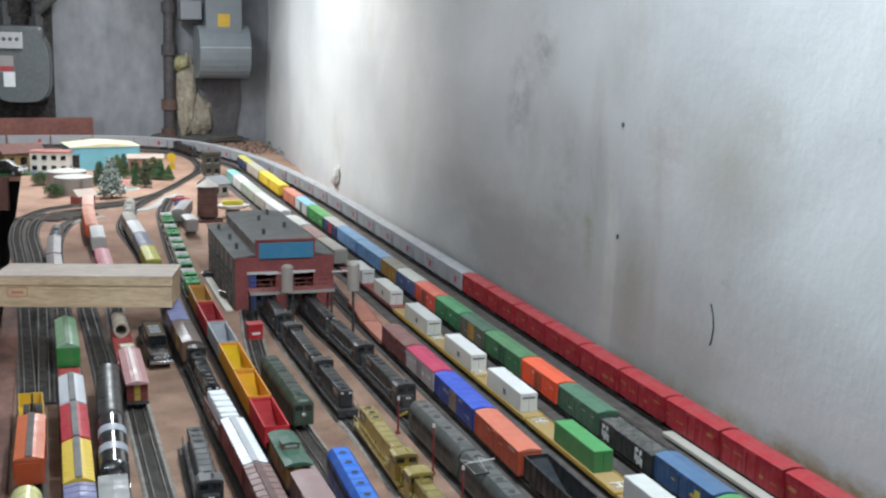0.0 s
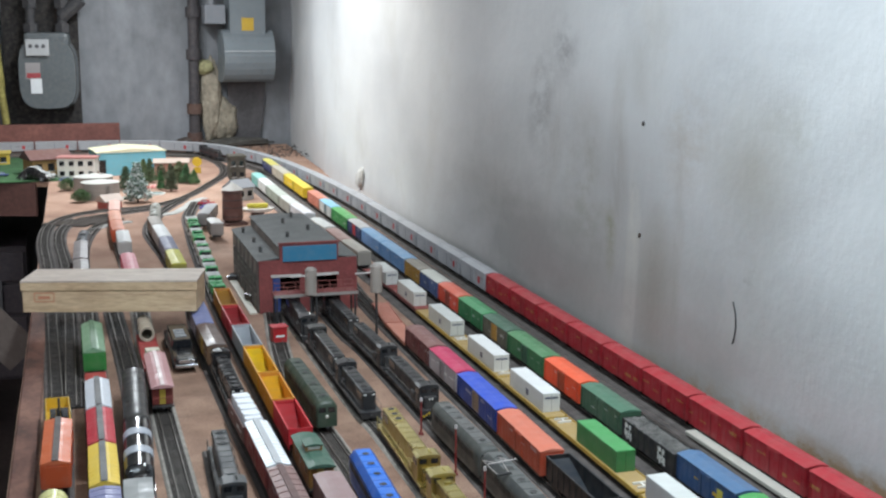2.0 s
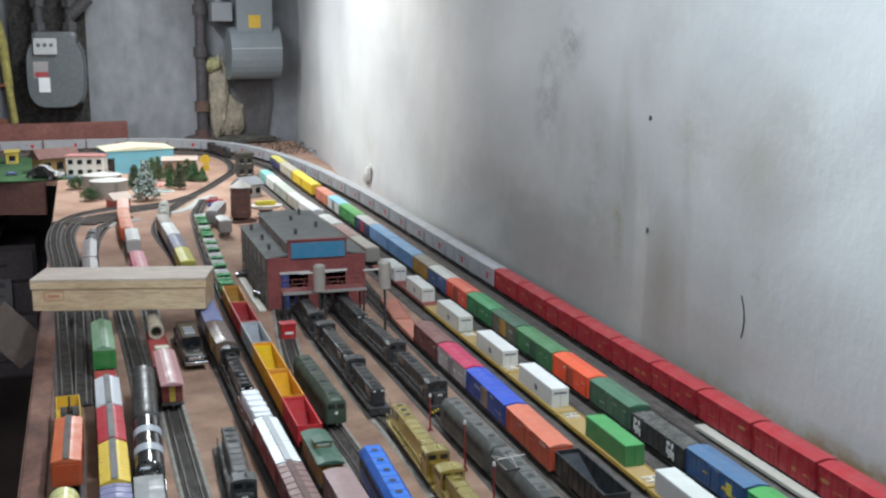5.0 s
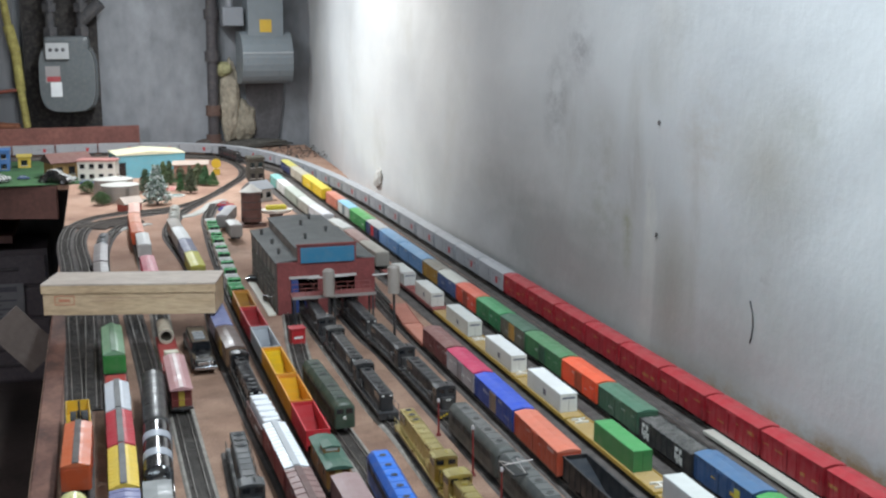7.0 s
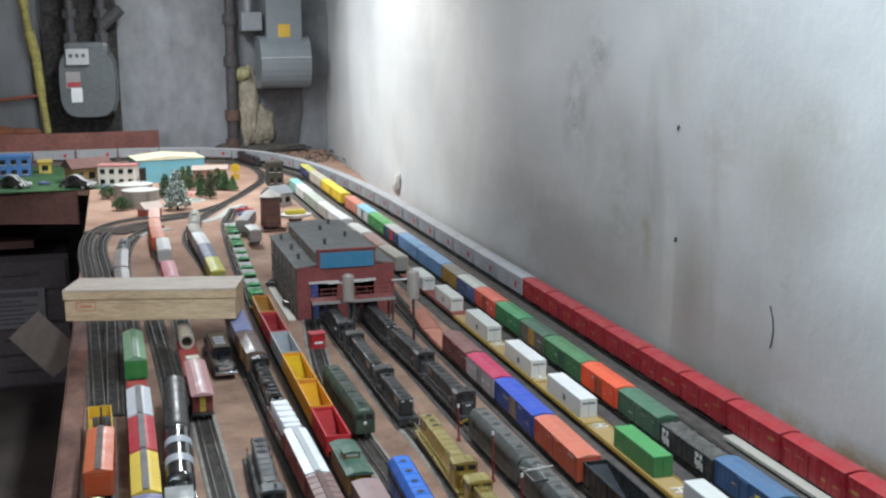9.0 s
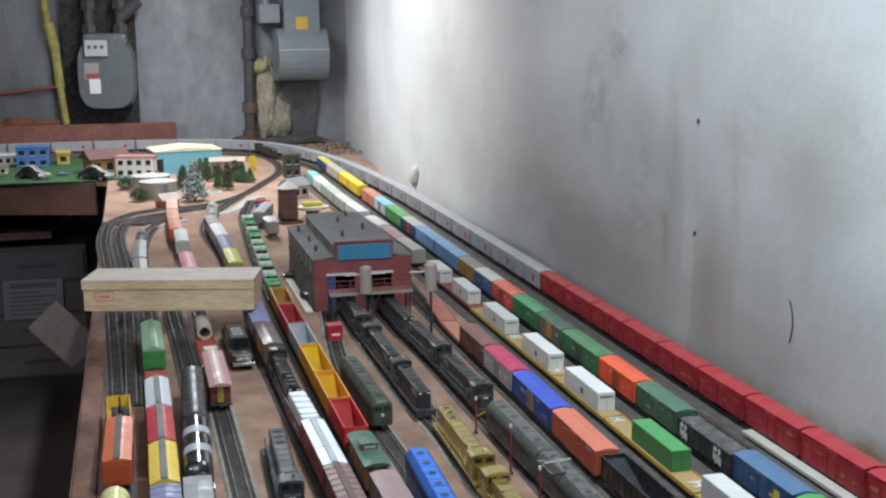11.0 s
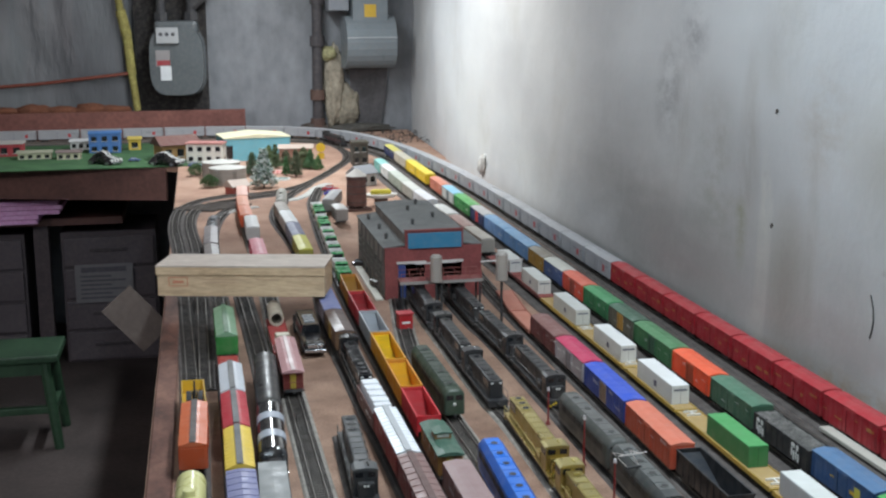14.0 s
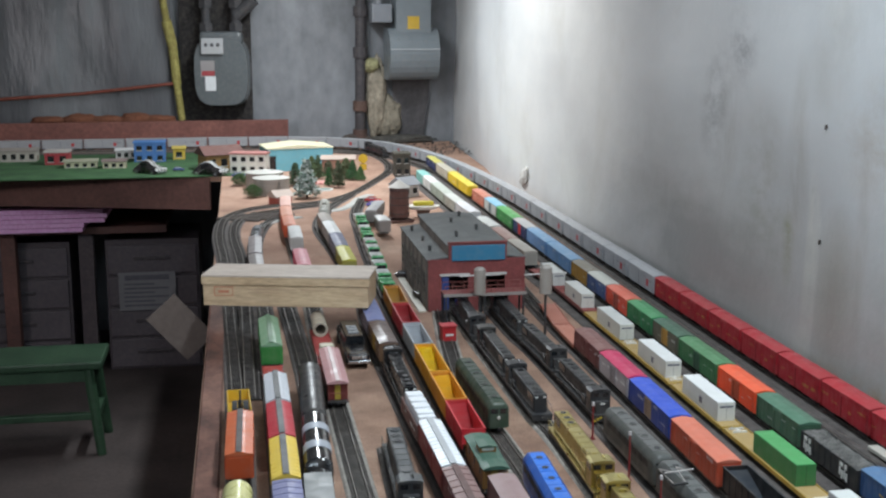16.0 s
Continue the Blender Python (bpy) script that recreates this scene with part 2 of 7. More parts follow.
tagged(part("floor", B(-3.4, 1.4, -1.8, 6.4, -0.2, 0), surface("concrete", [(0.3, (0.032, 0.024, 0.023)), (0.7, (0.07, 0.054, 0.05))], 3, 0.75, 0.3, 0.004, 60)), "dark dusty concrete basement floor", "floor", kind="structure")
tagged(part("ceiling", B(-3.4, 1.4, -1.8, 6.4, 2.45, 2.6), surface("limewash", [(0.3, (0.62, 0.62, 0.60)), (0.7, (0.74, 0.74, 0.72))], 4, 0.8)), "plain boarded basement ceiling", "ceiling", kind="structure")

# ---- the layout table ----
table = thing("layout_table", "L-shaped plywood railway table covered in sandy tan scenery", "table")
L_SHAPE = [(-0.063, 0.5), (0.962, 0.5), (0.962, 3.2), (1.0, 4.2), (1.07, 6.08), (-1.9, 6.08), (-1.9, 5.42), (-0.26, 4.93), (-0.05, 4.85)]
bm = bmesh.new()
bot = [bm.verts.new((x, y, TT - 0.02)) for x, y in L_SHAPE]
top = [bm.verts.new((x, y, TT)) for x, y in L_SHAPE]
bm.faces.new(bot[::-1]), bm.faces.new(top)
for i in range(len(top)):
    bm.faces.new((bot[i], bot[(i + 1) % len(top)], top[(i + 1) % len(top)], top[i]))
bmesh.ops.recalc_face_normals(bm, faces=bm.faces)
part("tabletop", bm, sand(), table)
BROWN = surface("brown_board", [(0.3, (0.075, 0.032, 0.026)), (0.7, (0.15, 0.066, 0.052))], 5, 0.6, 0.2, 0.002, 60)


def board(name, a, b, z0, z1, thick, material, parent, label=""):
    """An upright board along the line a to b, its face to the right of that line."""
    d = (Vector(b) - Vector(a))
    n = Vector((d.y, -d.x)).normalized() * thick
    bm = bmesh.new()
    vs = [bm.verts.new((p[0], p[1], z)) for z in (z0, z1) for p in (a, b, Vector(b) + n, Vector(a) + n)]
    for f in ((0, 1, 2, 3), (7, 6, 5, 4), (0, 4, 5, 1), (1, 5, 6, 2), (2, 6, 7, 3), (3, 7, 4, 0)):
        bm.faces.new([vs[i] for i in f])
    bmesh.ops.recalc_face_normals(bm, faces=bm.faces)
    return part(name, bm, material, parent, label)


EDGE = surface("edge_paint", [(0.36, (0.035, 0.02, 0.016)), (0.5, (0.13, 0.058, 0.042)), (0.72, (0.24, 0.12, 0.085))], 11, 0.75, 0.3, 0.002, 140, (1, 0.6, 1))
board("fascia", (-0.0645, 0.5), (-0.0515, 4.85), TT - 0.10, TT - 0.022, 0.02, BROWN, table, "dark brown side board")
board("fascia", (-1.9, 5.416), (-0.095, 4.87), TT - 0.13, TT - 0.004, 0.02, BROWN, table, "dark brown front board")
for x, y in ((-0.02, 0.7), (0.88, 0.7), (-0.02, 2.8), (0.88, 2.8), (-0.02, 4.8), (-1.8, 5.5), (-0.95, 5.3), (-1.8, 6.0)):
    part("leg", B(x - 0.03, x + 0.03, y - 0.03, y + 0.03, 0, TT - 0.021, bevel=0.004), BROWN, table)


# ---- tracks ----
def smooth_line(points, n=10):
    p = [Vector((*q, 0)) for q in points]
    if len(p) == 2:
        m = max(2, int((p[1] - p[0]).length / 0.05))
        return [p[0].lerp(p[1], i / m) for i in range(m + 1)]
    p = [p[0] * 2 - p[1]] + p + [p[-1] * 2 - p[-2]]
    out = []
    for i in range(1, len(p) - 2):
        for k in range(n):
            t = k / n
            a, b, c, d = p[i - 1:i + 3]
            out.append(0.5 * (2 * b + (c - a) * t + (2 * a - 5 * b + 4 * c - d) * t * t + (3 * b - a - 3 * c + d) * t ** 3))
    return out + [p[-2]]


def ribbon(line, lo, hi, z0, z1):
    bm = bmesh.new()
    rings = []
    for i, q in enumerate(line):
        d = (line[min(i + 1, len(line) - 1)] - line[max(i - 1, 0)]).normalized()
        n = Vector((d.y, -d.x, 0))
        slope = 0.003 if hi - lo > 0.01 else 0
        rings.append([bm.verts.new(q + n * o + Vector((0, 0, z))) for o, z in ((lo, z0), (lo + slope, z1), (hi - slope, z1), (hi, z0))])
    for a, b in zip(rings, rings[1:]):
        for k in range(4):
            bm.faces.new((a[k], a[(k + 1) % 4], b[(k + 1) % 4], b[k]))
    bm.faces.new(rings[0]), bm.faces.new(rings[-1][::-1])
    bmesh.ops.recalc_face_normals(bm, faces=bm.faces)
    return bm


part("edge_strip", ribbon(smooth_line([(-0.0445, 0.5), (-0.0375, 3.0)]), -0.0175, 0.0175, TT + 0.0002, TT + 0.0036), EDGE, table, "scuffed brown wooden edge strip")


def track(points, grey=False, n=10, half=0.021):
    line = smooth_line(points, n)
    root = thing("railway_track", "model railway track with steel rails on dark ballast", "track", "tracks of the layout", "structure")
    root.location = (0, 0, TT)
    part("roadbed", ribbon(line, -half, half, 0.0005, 0.003), surface("grey_bed", [(0.3, (0.21, 0.19, 0.165)), (0.7, (0.33, 0.30, 0.265))], 30, 0.85) if grey else BALLAST(), root)
    verts, faces, gone = [], [], 0.0
    for a, b in zip(line, line[1:]):
        d = b - a
        length = d.length
        d.normalize()
        nrm = Vector((d.y, -d.x, 0))
        while gone < length:
            c = a + d * gone
            k = len(verts)
            for z in (0.0028, 0.0044):
                for sx, sy in ((-1, -1), (1, -1), (1, 1), (-1, 1)):
                    verts.append(c + nrm * 0.015 * sx + d * 0.0015 * sy + Vector((0, 0, z)))
            faces += [[k + j for j in f] for f in ((4, 5, 6, 7), (0, 1, 5, 4), (1, 2, 6, 5), (2, 3, 7, 6), (3, 0, 4, 7))]
            gone += 0.0075
        gone -= length
    me = bpy.data.meshes.new("sleepers")
    me.from_pydata([tuple(v) for v in verts], [], faces)
    me.materials.append(TIE())
    sl = new("sleepers", me)
    sl.parent = root
    sl["kind"] = "stuff"
    for o in (-0.00825, 0.00825):
        part("rail", ribbon(line, o - 0.0006, o + 0.0006, 0.0042, 0.0068), RAIL(), root)
    return root


OUTER = [(0.922, 0.6), (0.922, 2.0), (0.922, 3.2), (0.915, 3.9), (0.885, 4.5), (0.83, 5.0), (0.72, 5.45), (0.52, 5.75), (0.2, 5.87), (-0.4, 5.89), (-1.8, 5.89)]
track(OUTER, half=0.027)
track([(0.865, 0.6), (0.865, 2.0), (0.862, 3.3), (0.845, 4.2), (0.79, 4.9), (0.66, 5.42), (0.42, 5.68), (0.1, 5.76), (-0.5, 5.78), (-1.8, 5.78)], half=0.029)
track([(0.800, 0.6), (0.800, 4.0), (0.793, 5.0)], half=0.035)
track([(0.726, 0.6), (0.726, 2.4), (0.722, 2.8), (0.705, 3.5), (0.69, 4.6)], half=0.036)
track([(0.633, 0.6), (0.633, 2.3), (0.66, 2.9), (0.70, 3.4)])
track([(0.55, 0.6), (0.55, 2.0), (0.54, 2.3), (0.54, 2.9)])
track([(0.461, 0.6), (0.468, 1.6), (0.46, 1.9), (0.46, 2.9)], True)
track([(0.372, 0.6), (0.386, 1.45), (0.384, 1.65), (0.378, 1.95), (0.395, 2.2), (0.43, 2.5)], True)
track([(0.328, 0.6), (0.328, 2.6), (0.338, 2.9), (0.349, 3.28), (0.363, 3.58), (0.38, 3.85), (0.43, 4.15)])
track([(0.276, 0.6), (0.275, 1.45), (0.268, 1.8), (0.264, 2.3), (0.28, 2.75), (0.262, 3.2), (0.245, 3.6), (0.3, 3.95), (0.4, 4.25)])
track([(0.208, 0.6), (0.211, 1.4), (0.2195, 1.69)])
track([(0.166, 0.6), (0.159, 1.8), (0.159, 2.3), (0.164, 2.8), (0.158, 3.3), (0.158, 3.9)], True)
track([(0.09, 0.6), (0.104, 1.5), (0.121, 1.96), (0.108, 2.6)])
track([(0.061, 0.6), (0.0622, 1.9), (0.06, 2.4), (0.05, 3.1), (0.06, 3.45), (0.1, 3.72), (0.17, 3.86)])
track([(-0.004, 0.6), (0.004, 1.7), (-0.012, 2.5), (-0.028, 3.1), (-0.045, 3.5), (-0.03, 3.8), (0.03, 3.96), (0.13, 4.04), (0.27, 4.09), (0.4, 4.27), (0.53, 4.62), (0.625, 4.95), (0.64, 5.3), (0.58, 5.6), (0.4, 5.7)])

track([(0.022, 1.95), (0.02, 2.6), (0.012, 3.1), (-0.006, 3.5), (0.008, 3.74), (0.06, 3.87), (0.15, 3.95), (0.27, 4.03)])


# ---- rolling stock ----
def truck_pair(root, length, axles=2, inset=0.026):
    for s in (-1, 1):
        yc = s * (length / 2 - inset)
        bm = bmesh.new()
        box(bm, -0.0125, -0.0105, yc - 0.013, yc + 0.013, 0.0095, 0.0145)
        box(bm, 0.0105, 0.0125, yc - 0.013, yc + 0.013, 0.0095, 0.0145)
        box(bm, -0.0105, 0.0105, yc - 0.003, yc + 0.003, 0.011, 0.017)
        t = part("truck", bm, TRUCK(), root)
        for k in range(axles):
            o = (k / (axles - 1) - 0.5) * (0.019 if axles == 2 else 0.028)
            bm = bmesh.new()
            cyl(bm, (-0.0098, yc + o, 0.0113), (-0.0074, yc + o, 0.0113), 0.0048, seg=10)
            cyl(bm, (0.0074, yc + o, 0.0113), (0.0098, yc + o, 0.0113), 0.0048, seg=10)
            cyl(bm, (-0.0074, yc + o, 0.0113), (0.0074, yc + o, 0.0113), 0.001, seg=6)
            part("wheelset", bm, WHEEL(), t)
    for s in (-1, 1):
        y = s * length / 2
        part("coupler", B(-0.0016, 0.0016, min(y, y + s * 0.005), max(y, y + s * 0.005), 0.013, 0.016), TRUCK(), root)


def lettering(root, length, w, z, ink, side=1, seed=1, count=3):
    """Unreadable lettering as plain bars on both sides."""
    rnd = random.Random(seed)
    for s in (-1, 1):
        y = -length * 0.42
        for _ in range(count):
            dy = length * rnd.uniform(0.06, 0.16)
            zz = z + rnd.uniform(-0.007, 0.009)
            x = s * w / 2
            part("lettering", B(min(x, x + s * 0.0004), max(x, x + s * 0.0004), y, y + dy, zz, zz + rnd.choice((0.0014, 0.002, 0.0045))), ink, root)
            y += dy + length * rnd.uniform(0.06, 0.16)
            if abs(y) < length * 0.1:
                y = length * 0.12


SEED = [0]


def boxcar(x0, y0, x1, y1, side, roof=None, door=None, label="", w=0.0325, eave=0.0495, ribs=0, ink=None, smooth_roof=False, group="freight cars on the layout", board_roof=False, h=0.0035, walk_colour=None, letters=3, emblem=None):
    SEED[0] += 1
    gap = 0.004
    length = math.hypot(x1 - x0, y1 - y0) - 2 * gap
    roof, door = roof or side, door or side
    if len(label.split()) < 4:
        label += " on its track"
    root = thing("boxcar", label or "model boxcar standing on its track", "boxcar", group)
    n = max(5, int(length / 0.013))
    edge = []
    for i in range(n + 1):
        y = -length / 2 + 0.0015 + (length - 0.003) * i / n
        if abs(y) > 0.016:
            edge += [(w / 2, y - 0.0006), (w / 2 + 0.0006, y - 0.0005), (w / 2 + 0.0006, y + 0.0005), (w / 2, y + 0.0006)]
    edge = [(w / 2 - 0.0006, -length / 2)] + edge + [(w / 2 - 0.0006, length / 2)]
    bm = prism(bmesh.new(), edge + [(-x, y) for x, y in reversed(edge)], 0.0165, eave)
    bm.transform(Matrix(((1, 0, 0, 0), (0, 0, 1, 0), (0, 1, 0, 0), (0, 0, 0, 1))))
    bmesh.ops.recalc_face_normals(bm, faces=bm.faces)
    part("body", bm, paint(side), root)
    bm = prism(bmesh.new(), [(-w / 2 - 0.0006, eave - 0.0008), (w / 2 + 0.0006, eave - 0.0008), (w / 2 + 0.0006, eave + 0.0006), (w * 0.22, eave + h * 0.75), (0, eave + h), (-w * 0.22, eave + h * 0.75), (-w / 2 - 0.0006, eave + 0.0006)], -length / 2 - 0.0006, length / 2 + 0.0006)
    # many cars pass a lighter side colour here, painting in light from above
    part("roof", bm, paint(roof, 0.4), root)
    if ribs:
        for i in range(ribs):
            y = -length / 2 + length * (i + 0.5) / ribs
            bm = prism(bmesh.new(), [(-w / 2, eave + 0.0002), (-w / 2, eave + 0.0016), (0, eave + h + 0.0009), (w / 2, eave + 0.0016), (w / 2, eave + 0.0002), (0, eave + h - 0.0008)], y - 0.0009, y + 0.0009)
            part("roof_rib", bm, paint(roof, 0.4), root)
    if board_roof:
        part("running_board", B(-0.0042, 0.0042, -length / 2 - 0.001, length / 2 + 0.001, eave + h + 0.0002, eave + h + 0.0013), paint(walk_colour or tuple(c * 0.6 for c in roof), 0.55), root)
    for s in (-1, 1):
        y = s * length / 2
        part("end_panel", B(-w / 2 + 0.003, w / 2 - 0.003, min(y, y + s * 0.0008), max(y, y + s * 0.0008), 0.0195, eave - 0.004, bevel=0.0003), paint(tuple(c * 0.9 for c in side)), root)
        x = s * w / 2
        d = part("door", B(min(x, x + s * 0.0013), max(x, x + s * 0.0013), -0.0145, 0.0145, 0.0185, eave - 0.002, bevel=0.0003), paint(door), root)
        part("door_bar", B(min(x + s * 0.0013, x + s * 0.0019), max(x + s * 0.0013, x + s * 0.0019), 0.006, 0.0075, 0.02, eave - 0.004), paint(tuple(c * 0.5 for c in door)), d)
        for e in (-1, 1):
            bm = bmesh.new()
            y = e * (length / 2 - 0.004)
            for k in range(6):
                z = 0.02 + k * 0.0045
                box(bm, min(x + s * 0.0009, x + s * 0.0013), max(x + s * 0.0009, x + s * 0.0013), y - 0.0028, y + 0.0028, z, z + 0.0006)
            for o in (-0.0028, 0.0024):
                box(bm, min(x + s * 0.0005, x + s * 0.0012), max(x + s * 0.0005, x + s * 0.0012), y + o, y + o + 0.0004, 0.0185, 0.0445)
            part("ladder", bm, paint(tuple(c * 0.7 for c in side)), root)
    part("underframe", B(-0.006, 0.006, -length / 2 + 0.002, length / 2 - 0.002, 0.0125, 0.0163), TRUCK(), root)
    lettering(root, length, w + 0.0002, 0.034, ink or paint(tuple(0.55 * c + 0.3 for c in side), 0.5), seed=SEED[0], count=letters)
    if emblem:
        for s in (-1, 1):
            x = s * (w / 2 + 0.0002)
            part("emblem", B(min(x, x + s * 0.0005), max(x, x + s * 0.0005), -length * 0.3, -length * 0.3 + 0.013, 0.026, 0.041), emblem, root)
    truck_pair(root, length)
    return put(root, x0, y0, x1, y1)


def hopper(x0, y0, x1, y1, colour, label="", inside=None, w=0.0335, top=0.047):
    gap = 0.0035
    length = math.hypot(x1 - x0, y1 - y0) - 2 * gap
    h, q = length / 2, w / 2
    root = thing("hopper_car", label or "open-topped model hopper car, empty", "hopper car", "open hoppers in one train")
    bm = bmesh.new()
    for s in (-1, 1):
        x = s * q
        box(bm, min(x, x - s * 0.0012), max(x, x - s * 0.0012), -h, h, 0.0185, top)
        for i in range(9):
            y = -h + 0.004 + (length - 0.008) * i / 8
            box(bm, min(x, x + s * 0.0009), max(x, x + s * 0.0009), y - 0.0007, y + 0.0007, 0.0185, top - 0.001)
        box(bm, min(x - s * 0.0016, x + s * 0.001), max(x - s * 0.0016, x + s * 0.001), -h, h, top - 0.0005, top + 0.0014)
        y = s * h
        box(bm, -q + 0.0012, q - 0.0012, min(y, y - s * 0.0012), max(y, y - s * 0.0012), 0.026, top)
        box(bm, -q, q, min(y, y - s * 0.0016), max(y, y - s * 0.0016), top, top + 0.0016)
    part("body", bm, paint(colour), root)
    for s in (-1, 1):
        bm = bmesh.new()
        a = [bm.verts.new((x, s * (h - 0.0013), 0.043)) for x in (-q + 0.0013, q - 0.0013)]
        b = [bm.verts.new((x, s * 0.012, 0.019)) for x in (q - 0.0013, -q + 0.0013)]
        bm.faces.new(a + b)
        bmesh.ops.solidify(bm, geom=bm.faces[:], thickness=0.0008)
        part("slope_sheet", bm, paint(inside or colour), root)
    part("hopper_floor", prism(bmesh.new(), [(-q + 0.0013, 0.0182), (q - 0.0013, 0.0182), (q - 0.0013, 0.0192), (0, 0.0225), (-q + 0.0013, 0.0192)], -0.013, 0.013), paint(inside or colour), root)
    for s in (-1, 1):
        part("hopper_door", B(-0.009, 0.009, s * 0.012 - 0.006, s * 0.012 + 0.006, 0.0105, 0.0182, bevel=0.001), paint(tuple(c * 0.7 for c in colour)), root)
    part("underframe", B(-0.004, 0.004, -h + 0.002, h - 0.002, 0.0135, 0.0178), TRUCK(), root)
    truck_pair(root, length, inset=0.022)
    return put(root, x0, y0, x1, y1)


def gondola(x0, y0, x1, y1, colour, load=None, label="", top=0.036, bold=False):
    length = math.hypot(x1 - x0, y1 - y0) - 0.007
    h, q = length / 2, 0.017
    root = thing("gondola_car", label or "low-sided model gondola car", "gondola car", "freight cars on the layout")
    bm = B(-q, q, -h, h, 0.0165, 0.0185)
    for s in (-1, 1):
        box(bm, min(s * q, s * (q - 0.0012)), max(s * q, s * (q - 0.0012)), -h, h, 0.0185, top)
        box(bm, -q + 0.0012, q - 0.0012, min(s * h, s * (h - 0.0012)), max(s * h, s * (h - 0.0012)), 0.0185, top)
        for i in range(10):
            y = -h + 0.004 + (length - 0.008) * i / 9
            box(bm, min(s * q, s * (q + 0.0009)), max(s * q, s * (q + 0.0009)), y - 0.0007, y + 0.0007, 0.0185, top)
    part("body", bm, paint(colour), root)
    if load:
        bm = bmesh.new()
        nx, ny = 7, max(6, int(length / 0.005))
        g = [[bm.verts.new((-q + 0.0015 + (2 * q - 0.003) * i / nx, -h + 0.0015 + (length - 0.003) * j / ny, top - 0.002 + 0.005 * abs(noise.noise((i * 0.9, j * 0.7, length * 50))))) for j in range(ny + 1)] for i in range(nx + 1)]
        for i in range(nx):
            for j in range(ny):
                bm.faces.new((g[i][j], g[i + 1][j], g[i + 1][j + 1], g[i][j + 1]))
        part("load", bm, load, root, "heaped loose load")
    if bold:
        for s in (-1, 1):
            x = s * (q + 0.001)
            for y in (0.34, -0.30):
                bm = bmesh.new()
                for dy, z0, z1, wide in ((0, 0.020, 0.031, 0.004), (0.006, 0.022, 0.034, 0.0035), (0.012, 0.020, 0.032, 0.004), (0.018, 0.024, 0.035, 0.0035), (0.002, 0.0355, 0.042, 0.006), (0.012, 0.0365, 0.042, 0.009)):
                    box(bm, min(x, x + s * 0.0004), max(x, x + s * 0.0004), length * y + dy - 0.008, length * y + dy - 0.008 + wide, z0, z1)
                part("lettering", bm, WHITE_INK(), root, "large white block marking")
    else:
        lettering(root, length, 2 * q + 0.002, 0.026, WHITE_INK(), seed=int(y0 * 100), count=3)
    truck_pair(root, length)
    return put(root, x0, y0, x1, y1)


def flatcar(x0, y0, x1, y1, deck, frame_colour, label="", stakes=True):
    length = math.hypot(x1 - x0, y1 - y0) - 0.007
    h, q = length / 2, 0.0165
    root = thing("flatcar", label or "model intermodal flatcar", "flatcar", "freight cars on the layout")
    part("frame", B(-q, q, -h, h, 0.0135, 0.0168, bevel=0.0005), paint(frame_colour), root)
    n = max(6, int(length / 0.006))
    outline = [(-h + 0.001, 0.0169), (h - 0.001, 0.0169)]
    for i in range(n, 0, -1):
        y = -h + 0.001 + (length - 0.002) * i / n
        outline += [(y, 0.0177), (y - (length - 0.002) / n * 0.88, 0.0177), (y - (length - 0.002) / n * 0.94, 0.0171)]
    bm = prism(bmesh.new(), outline[:-1], -q + 0.0012, q - 0.0012)
    bm.transform(Matrix(((0, 1, 0, 0), (1, 0, 0, 0), (0, 0, 1, 0), (0, 0, 0, 1))))
    bmesh.ops.recalc_face_normals(bm, faces=bm.faces)
    part("deck", bm, paint(deck, 0.7), root)
    for s in (-1, 1):
        if length > 0.25:
            bm = B(-0.0105, 0.0105, s * (h - 0.024) - 0.0015, s * (h - 0.024) + 0.0015, 0.0178, 0.0205)
            box(bm, -0.0105, 0.0105, s * (h - 0.010) - 0.0012, s * (h - 0.010) + 0.0012, 0.0178, 0.0205)
            box(bm, -0.0014, 0.0014, s * (h - 0.017) - 0.0055, s * (h - 0.017) + 0.0055, 0.0178, 0.0202)
            part("hitch", bm, paint((0.72, 0.70, 0.64), 0.5), root, "white trailer hitch frame")
        part("side_sill", B(min(s * q, s * (q + 0.0012)), max(s * q, s * (q + 0.0012)), -h, h, 0.0125, 0.0182), paint(frame_colour), root)
    truck_pair(root, length)
    return put(root, x0, y0, x1, y1)


